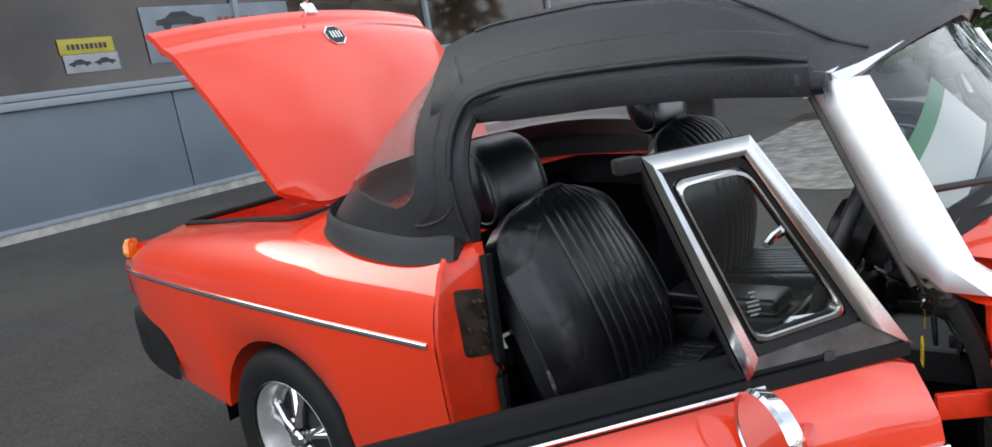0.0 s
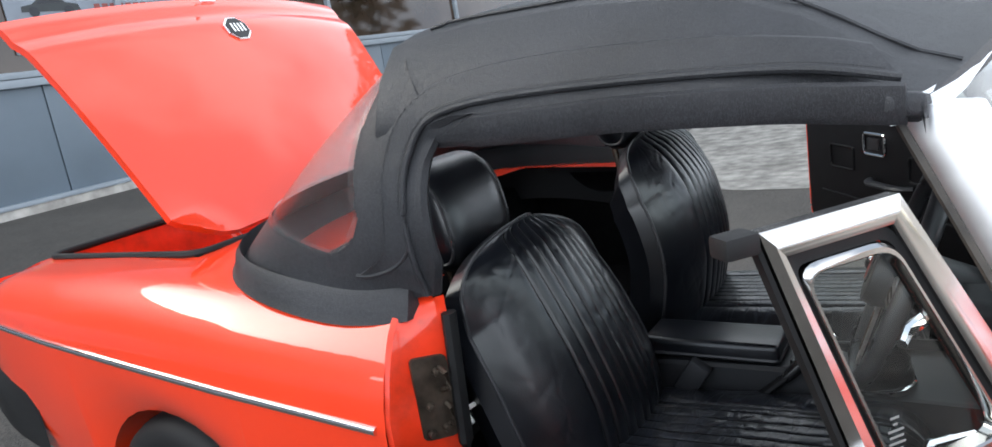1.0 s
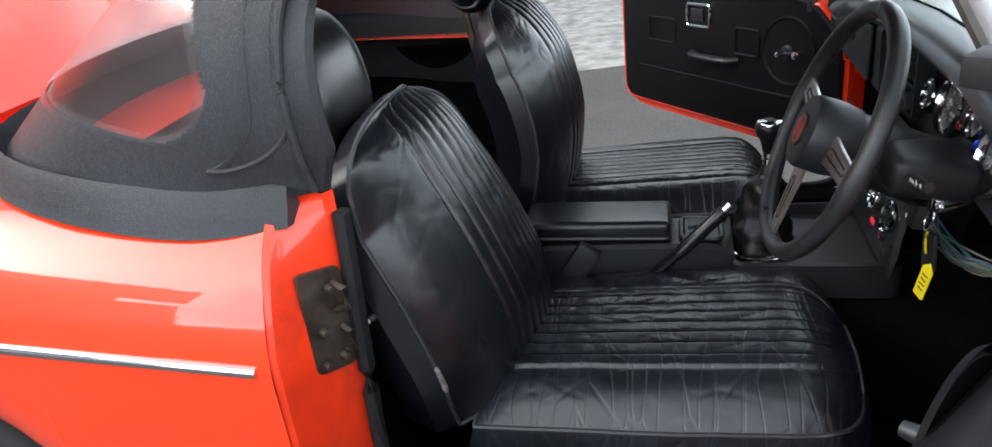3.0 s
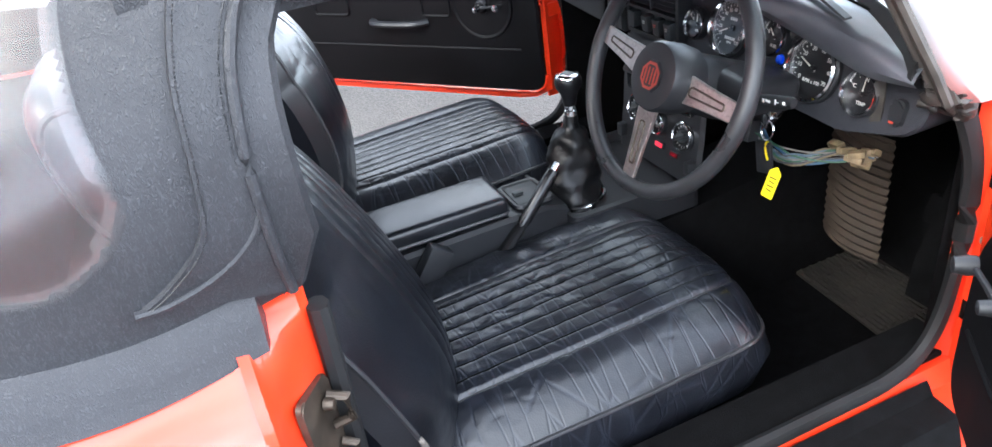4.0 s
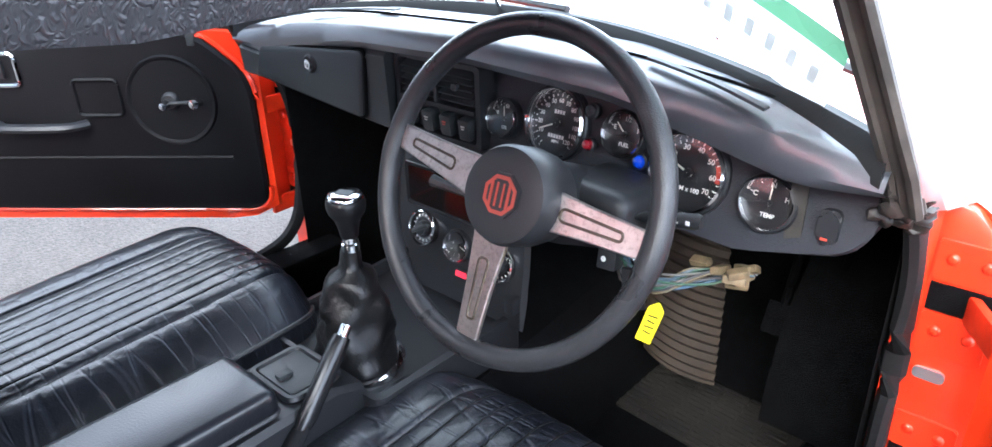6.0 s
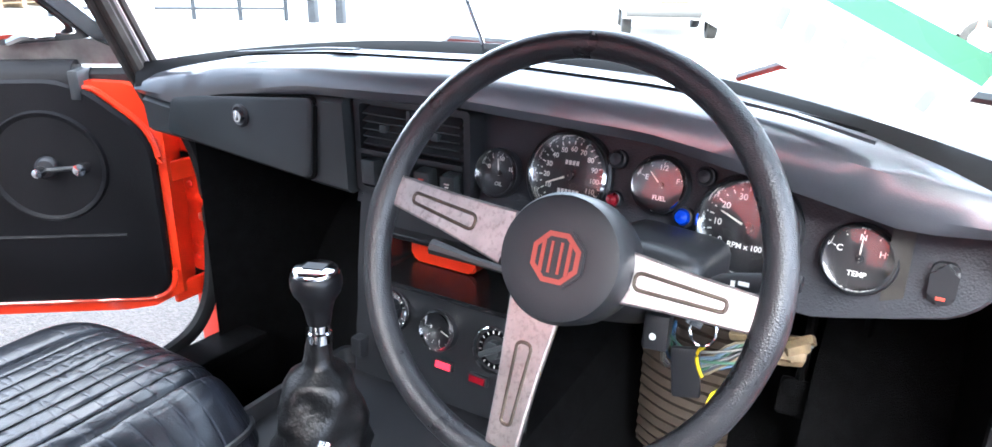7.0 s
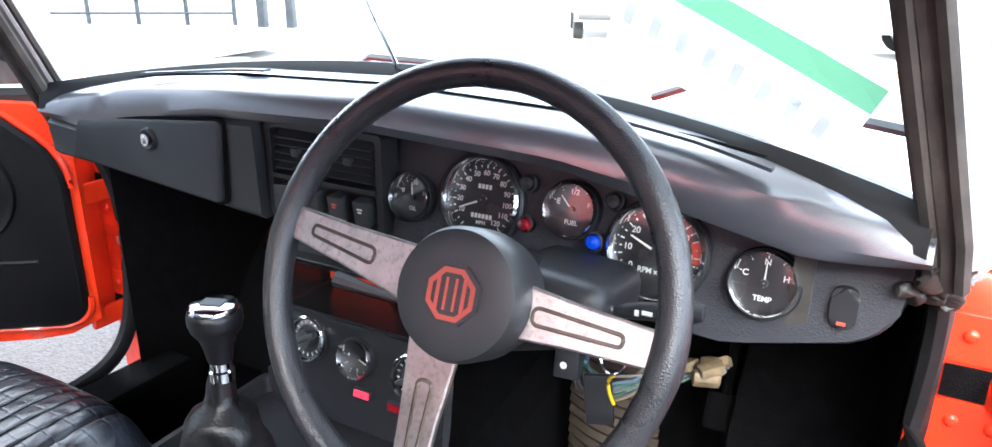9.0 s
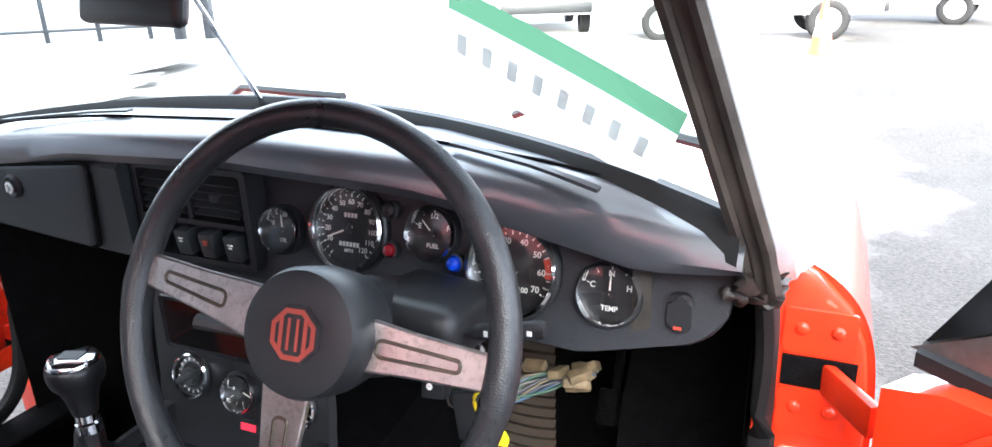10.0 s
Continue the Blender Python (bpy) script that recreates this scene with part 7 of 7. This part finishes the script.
# ---- footwell ----
bm = bmesh.new()
box(bm, (0.20, 0.34, 0.008), pose(2.03, -0.298, 0.192, 0, 0, -4), 0.002)
mat_o = tagged(part("rubber_heel_mat", bm, MATR, car), "")
mat_o["label"] = "dusty ribbed rubber heel mat"
bm = bmesh.new()
for i in range(14):
    for j in range(6):
        box(bm, (0.0075, 0.047, 0.007), pose(1.938 + 0.0140 * i, -0.430 + 0.052 * j + (0.006 if i % 2 else 0) + 0.005, 0.1972, 0, 0, -4))
part("mat_ribs", bm, MATR, mat_o, smooth=False)
bm = bmesh.new()
rows2 = []
for j in range(61):
    z = 0.33 + 0.0050 * j
    rib = 0.0035 * math.sin(j * math.pi / 2)
    rows2.append([(1.955 + rib + 0.30 * (k / 10 - 0.45) ** 2 * 0.4, -0.165 - 0.15 * k / 10, z - 0.03 * (k / 10) ** 2) for k in range(11)])
skin(bm, rows2)
part("corrugated_panel", bm, TAN, car, "dusty brown corrugated panel under the dash")
for x, y, z, lb in ((2.04, -0.40, 0.46, "clutch"), (2.04, -0.48, 0.46, "brake"), (2.07, -0.555, 0.42, "throttle")):
    pd = empty("pedal", car)
    pd["label"] = "black rubber pedal"
    bm = bmesh.new()
    box(bm, (0.016, 0.055, 0.06), pose(x, y, z, 0, 25, 0), 0.006)
    part("pad", bm, CARPET, pd)
    bm = bmesh.new()
    tube(bm, [(x + 0.01, y, z + 0.02), (x + 0.06, y, z + 0.14), (x + 0.08, y, z + 0.32)], 0.008)
    part("arm", bm, CARPET, pd)

# ---- the sale sign inside the windscreen ----
sign = tagged(empty("screen_sign"), "white paper sale sign with a green border on the windscreen", "sign")
bm = bmesh.new()


def on_screen(y, z, off):
    return Vector((screen_x(y, z) + off, y, z))


def sheet(bm, u0, u1, v0, v1, off):
    """A patch of the tilted sign: u along its upper edge, v down from it, metres."""
    skin(bm, [[on_screen(-0.33 - 0.905 * u + 0.426 * v, 1.147 - 0.426 * u - 0.905 * v, off) for u in np.linspace(u0, u1, 10)] for v in np.linspace(v0, v1, 3)])


sheet(bm, 0.0, 0.255, 0.026, 0.105, -0.004)
part("paper", bm, SHEET, sign)
bm = bmesh.new()
sheet(bm, 0.0, 0.255, 0.0, 0.026, -0.004)
part("green_band", bm, GREEN, sign)
bm = bmesh.new()
for k in range(8):
    sheet(bm, 0.012 + 0.03 * k, 0.012 + 0.03 * k + 0.011, 0.048, 0.072, -0.0055)
part("lettering", bm, thin_sheet("grey_print", (0.62, 0.66, 0.64)), sign)

# ---- building and far things ----
CLAD = principled("grey_blue_cladding", (0.115, 0.145, 0.175), 0.45, vary=0.08, vscale=1.5, bump=0.05, bscale=30, stain=0.2, stain_scale=1.2, stain_col=(0.16, 0.18, 0.2))
FRAME = principled("grey_window_frame", (0.24, 0.27, 0.30), 0.4, vary=0.06, vscale=3)
CONC = principled("concrete_plinth", (0.36, 0.34, 0.31), 0.9, vary=0.25, vscale=6, bump=0.3, bscale=60, stain=0.5, stain_scale=4, stain_col=(0.6, 0.58, 0.55))
BX = -7.0
BZ = 0.36
bld = tagged(empty("showroom_building"), "grey-blue panelled showroom building with large windows", "building", kind="structure")
bm = bmesh.new()
box(bm, (0.3, 40, 0.16), pose(BX - 0.10, 8, BZ + 0.02), 0.01)
part("plinth", bm, CONC, bld, "rough concrete plinth")
for i in range(13):
    y = -10.13 + 2.9 * i + 0.0
    bm = bmesh.new()
    box(bm, (0.06, 2.885, 1.32), pose(BX - 0.03, y, BZ + 0.13 + 0.65), 0.006)
    part("wall_panel", bm, CLAD, bld)
bm = bmesh.new()
box(bm, (0.3, 40, 4.0), pose(BX - 0.22, 8, BZ + 3.9 - 3.0 + 0.0))
part("wall_core", bm, CLAD, bld)
for z, h, d in ((BZ + 0.12, 0.05, 0.05), (BZ + 1.46, 0.07, 0.06), (BZ + 3.35, 0.1, 0.06)):
    bm = bmesh.new()
    box(bm, (0.14, 40, h), pose(BX, 8, z), 0.008)
    part("rail", bm, FRAME, bld)
# brown interior and warm reflections are put into the pane's own colour
WGL = principled("showroom_glass", (0.045, 0.029, 0.019), 0.05, vary=0.6, vscale=0.8)
for i in range(9):
    y = -8.0 + 3.56 * i
    bm = bmesh.new()
    box(bm, (0.11, 0.075, 1.9), pose(BX + 0.01, y + 1.35, BZ + 2.4), 0.006)
    part("mullion", bm, FRAME, bld)
    bm = bmesh.new()
    box(bm, (0.02, 3.48, 1.84), pose(BX - 0.01, y - 0.43, BZ + 2.41))
    part("window", bm, WGL, bld, "dark reflecting showroom window")
bm = bmesh.new()
box(bm, (0.25, 40, 1.4), pose(BX - 0.05, 8, BZ + 4.1), 0.01)
part("fascia", bm, CLAD, bld)
# unseen block, added to cut the bright sky reflected on the rear wing
bm = bmesh.new()
box(bm, (6.0, 28.5, 5.0), pose(BX - 3.2, 15.6, BZ + 7.2), 0.02)
part("unseen_upper_block", bm, CLAD, bld, "unseen taller block that cuts the sky mirrored in the wing")

bm = bmesh.new()
box(bm, (0.10, 40, 0.085), pose(BX + 0.02, 8, BZ + 1.375), 0.006)
part("window_ledge", bm, FRAME, bld, "grey pressed-metal ledge")
# poster colours darkened to stand for the dim glass they hang behind
POSTY = principled("dimmed_yellow_poster", (0.40, 0.34, 0.03), 0.5, vary=0.12)
POSTW = principled("dimmed_white_poster", (0.30, 0.31, 0.33), 0.5, vary=0.12, vscale=5)
POSTB = principled("blue_grey_poster", (0.20, 0.225, 0.26), 0.5, vary=0.15, vscale=3)
INK = principled("poster_ink", (0.018, 0.020, 0.026), 0.5, vary=0.2)
REDINK = principled("red_poster_ink", (0.22, 0.05, 0.04), 0.5, vary=0.2)


def printed_car(x, y, z, w, parent, two_tone):
    """A flat side view of a saloon car printed on a poster; w: its length."""
    k = w / 2.0
    base = [(-1.0, -0.16), (-0.98, 0.02), (-0.62, 0.09), (-0.34, 0.30), (0.22, 0.32), (0.52, 0.12), (0.94, 0.05), (1.0, -0.16)]
    bm = bmesh.new()
    plate(bm, [(p * k, q * k) for p, q in base], 0.003, facing((x, y, z), (1, 0, 0)))
    part("printed_body", bm, two_tone, parent, smooth=False)
    bm = bmesh.new()
    plate(bm, [(p * k, q * k) for p, q in ((-0.50, 0.10), (-0.30, 0.25), (0.18, 0.27), (0.38, 0.12))], 0.003, facing((x + 0.003, y, z), (1, 0, 0)))
    part("printed_glass", bm, INK, parent, smooth=False)
    for sg in (-0.60, 0.58):
        bm = bmesh.new()
        lathe(bm, [(0.17 * k, 0.0), (0.0005, 0.0)], facing((x + 0.004, y + sg * k, z - 0.16 * k), (1, 0, 0)), 20)
        part("printed_wheel", bm, INK, parent)


PX = BX + 0.018
# small poster: yellow heading above two car outlines
bm = bmesh.new()
box(bm, (0.012, 0.60, 0.17), pose(PX, 2.06, 2.30), 0.002)
ps = tagged(part("window_poster", bm, POSTY), "yellow poster heading behind the showroom window", "poster")
bm = bmesh.new()
for k in range(9):
    box(bm, (0.004, 0.036 if k % 3 else 0.026, 0.060), pose(PX + 0.007, 1.86 + 0.05 * k, 2.295))
part("printed_bars", bm, INK, ps, smooth=False)
bm = bmesh.new()
box(bm, (0.012, 0.60, 0.20), pose(PX, 2.08, 2.112), 0.002)
ps = tagged(part("window_poster", bm, POSTW), "white poster with two car drawings behind the showroom window", "poster")
for dy in (-0.14, 0.14):
    printed_car(PX + 0.010, 2.08 + dy, 2.12, 0.24, ps, INK)
# large poster: a saloon car, a red line of print and two big letters
bm = bmesh.new()
box(bm, (0.012, 2.1, 0.66), pose(PX, 3.80, 2.36), 0.002)
ps = tagged(part("window_poster", bm, POSTB), "blue-grey poster with a printed saloon car", "poster")
printed_car(PX + 0.010, 3.25, 2.52, 0.66, ps, GREYP)
bm = bmesh.new()
for k in range(9):
    box(bm, (0.004, 0.07, 0.06), pose(PX + 0.008, 3.78 + 0.10 * k, 2.50))
part("printed_bars", bm, REDINK, ps, smooth=False)
text_mesh("printed_letters", "CO", 0.20, facing((PX + 0.0075, 3.02, 2.165), (1, 0, 0)), INK, ps)

# ---- green strip beyond the yard, heightened unseen to block reflected sky ----
LEAF_SCREEN = principled("dark_green_leaves", (0.05, 0.075, 0.022), 0.7, vary=0.5, vscale=2.5, bump=0.8, bscale=14, bdist=0.08)
bm = bmesh.new()
rh = random.Random(9)
for i in range(4200):
    x, z = rh.uniform(-3.5, 6.0), rh.uniform(0.0, 1.0)
    top_z = 9.0 + 1.3 * noise.noise(Vector((x * 0.35, 2, 0)))
    deep = 1.2 * (1 - z ** 2) + 0.5 * noise.noise(Vector((x * 0.6, z * 5, 7)))
    c = Vector((x, 15.4 - deep + rh.uniform(-0.2, 0.2), z * top_z))
    t = Vector((rh.uniform(-1, 1), rh.uniform(-1, 0.3), rh.uniform(-0.4, 1))).normalized()
    w = t.orthogonal().normalized()
    r = rh.uniform(0.16, 0.34)
    bm.faces.new([bm.verts.new(c + t * r * p + w * r * q * 0.55) for p, q in ((-1, 0), (0, -1), (1, 0), (0, 1))])
tagged(part("hedge", bm, LEAF_SCREEN, smooth=False), "green strip beyond the yard, raised as an unseen leafy screen against the sky", "hedge", kind="stuff")

# ---- yard ahead of the car ----
IRON = principled("dark_grey_iron", (0.035, 0.038, 0.045), 0.5, 0.3, vary=0.2)
gate = tagged(empty("metal_gate"), "dark grey metal barred gate in the yard", "gate")
G0, G1 = Vector((12.4, 12.0, 0)), Vector((9.4, 15.6, 0))
gz = -0.22
for z in (0.25, 1.2, 2.0):
    bm = bmesh.new()
    tube(bm, [G0 + Vector((0, 0, gz + z)), G1 + Vector((0, 0, gz + z))], 0.035, 6)
    part("gate_rail", bm, IRON, gate)
for k in range(6):
    p = G0.lerp(G1, k / 5)
    bm = bmesh.new()
    box(bm, (0.07, 0.07, 2.1), Matrix.Translation(p + Vector((0, 0, gz + 1.05))), 0.005)
    part("gate_post", bm, IRON, gate)
for k, (x, y) in enumerate(((12.6, 11.4), (12.9, 10.9))):
    bm = bmesh.new()
    box(bm, (0.22, 0.16, 2.6), pose(x, y, ground_z(x, y) + 1.3, 0, 0, 20), 0.01)
    tagged(part("gate_pillar", bm, IRON), "dark grey steel gate pillar", "post")
WOOD = principled("pallet_wood", (0.35, 0.25, 0.15), 0.85, vary=0.3, vscale=5)
for k in range(4):
    pal = tagged(empty("wooden_pallet"), "weathered wooden pallet in a stack", "pallet", group="stacked pallets")
    for j in range(5):
        bm = bmesh.new()
        box(bm, (1.2, 0.12, 0.022), pose(10.6, 19.0 + 0.24 * j, -0.18 + 0.145 * k + 0.13))
        part("top_board", bm, WOOD, pal, smooth=False)
    for j in range(3):
        bm = bmesh.new()
        box(bm, (0.1, 1.1, 0.11), pose(10.05 + 0.55 * j, 19.48, -0.18 + 0.145 * k + 0.06))
        part("bearer", bm, WOOD, pal, smooth=False)


def parked_car(x, y, heading, mt, label):
    c = tagged(empty("parked_car"), label, "car")
    M = pose(x, y, ground_z(x, y), 0, 0, heading)
    prof = [(-2.1, 0.42), (-2.15, 0.75), (-2.05, 1.0), (-1.7, 1.05), (-1.25, 1.55), (0.35, 1.60), (1.0, 1.10), (1.95, 0.98), (2.1, 0.75), (2.1, 0.42)]
    bm = bmesh.new()
    rows = []
    for yy, sc in ((-0.88, 0.93), (-0.9, 0.97), (-0.82, 1.0), (0.82, 1.0), (0.9, 0.97), (0.88, 0.93)):
        rows.append([M @ Vector((a * sc, yy * (0.82 if b > 1.3 else 1.0), b * (sc if b > 0.8 else 1))) for a, b in prof])
    skin(bm, rows, loop=True, cap=True)
    part("body", bm, mt, c)
    bm = bmesh.new()
    for sgn in (-1, 1):
        skin(bm, [[M @ Vector((a, sgn * 0.84, b)) for a, b in ((-1.45, 1.1), (-1.15, 1.42), (0.25, 1.46), (0.75, 1.12))], [M @ Vector((a, sgn * 0.85, b)) for a, b in ((-1.44, 1.09), (-1.15, 1.08), (0.25, 1.08), (0.76, 1.09))]])
    part("side_glass", bm, WGL, c)
    for wx in (-1.3, 1.3):
        for sgn in (-1, 1):
            W = M @ pose(wx, sgn * 0.80, 0.33, 90 * -sgn, 0, 0)
            bm = bmesh.new()
            lathe(bm, [(0.19, 0.09), (0.26, 0.105), (0.31, 0.09), (0.33, 0.04), (0.33, -0.08), (0.2, -0.1)], W, 28)
            w = part("wheel", bm, RUBBER, c)
            bm = bmesh.new()
            lathe(bm, [(0.20, 0.085), (0.17, 0.06), (0.05, 0.07), (0.0005, 0.07)], W, 20)
            part("rim", bm, SILVER, w)
    bm = bmesh.new()
    box(bm, (0.08, 1.7, 0.2), M @ pose(-2.13, 0, 0.55), 0.03)
    part("bumper", bm, PLAST, c)
    bm = bmesh.new()
    box(bm, (0.02, 0.5, 0.11), M @ pose(-2.18, 0, 0.75), 0.004)
    part("plate", bm, YELLOW, c)
    return c


WPAINT = principled("white_car_paint", (0.75, 0.76, 0.77), 0.3, vary=0.03, coat=1.0)
SPAINT = principled("silver_car_paint", (0.45, 0.46, 0.48), 0.3, 0.5, vary=0.05, coat=1.0)
parked_car(16.5, 5.2, 25, WPAINT, "white parked hatchback in the yard")
parked_car(19.5, -1.6, 80, SPAINT, "silver parked car beyond the yard")
parked_car(15.0, 0.9, 100, SPAINT, "silver parked car beside the bonnet end")
ORANGE = principled("cone_orange", (0.8, 0.13, 0.03), 0.5, vary=0.08)


def cone(x, y):
    z = ground_z(x, y)
    c = tagged(empty("traffic_cone"), "orange traffic cone with white band", "cone", group="traffic cones")
    bm = bmesh.new()
    box(bm, (0.42, 0.42, 0.03), pose(x, y, z + 0.015), 0.01)
    part("base", bm, ORANGE, c)
    bm = bmesh.new()
    lathe(bm, [(0.16, 0.03), (0.114, 0.25), (0.073, 0.46), (0.03, 0.72), (0.02, 0.73), (0.0005, 0.73)], pose(x, y, z), 28)
    part("body", bm, ORANGE, c)
    bm = bmesh.new()
    lathe(bm, [(0.115, 0.25), (0.075, 0.46)], pose(x, y, z), 28)
    part("white_band", bm, WHITE, c)


for x, y in ((12.0, -0.5), (5.2, -2.6), (6.6, -3.4)):
    cone(x, y)
# drain cover and pale worn patch
bm = bmesh.new()
box(bm, (1.0, 0.8, 0.012), pose(-1.1, 8.55, 0.006, 0, 0, 12), 0.003)
dc = tagged(part("drain_cover", bm, principled("cast_iron", (0.11, 0.10, 0.09), 0.7, 0.5, vary=0.3)), "rusty cast-iron drain cover in the ground", "drain cover")
for i in range(9):
    bm = bmesh.new()
    box(bm, (0.9, 0.03, 0.006), pose(-1.1, 8.55, 0.0145, 0, 0, 12) @ pose(0, -0.33 + 0.082 * i, 0))
    part("rib", bm, STEEL, dc, smooth=False)
bm = bmesh.new()
rw2 = random.Random(3)
pts = []
for k in range(120):
    a = 2 * math.pi * k / 120
    r = 1 + 0.14 * math.sin(3 * a + 1) + 0.08 * math.sin(7 * a) + 0.05 * math.sin(19 * a + 2) + 0.04 * rw2.uniform(-1, 1)
    pts.append((1.0 + 7.0 * r * math.cos(a), 7.2 + 2.7 * r * math.sin(a), 0.004))
bm.faces.new([bm.verts.new(p) for p in pts])
PATCH = principled("worn_concrete", (0.26, 0.245, 0.22), 0.9, vary=0.42, vscale=7.0, bump=0.6, bscale=60, bdist=0.008, stain=0.85, stain_scale=1.6, stain_col=(0.08, 0.073, 0.064))
tagged(part("concrete_patch", bm, PATCH), "pale worn concrete patch in the yard", "pavement", kind="structure")
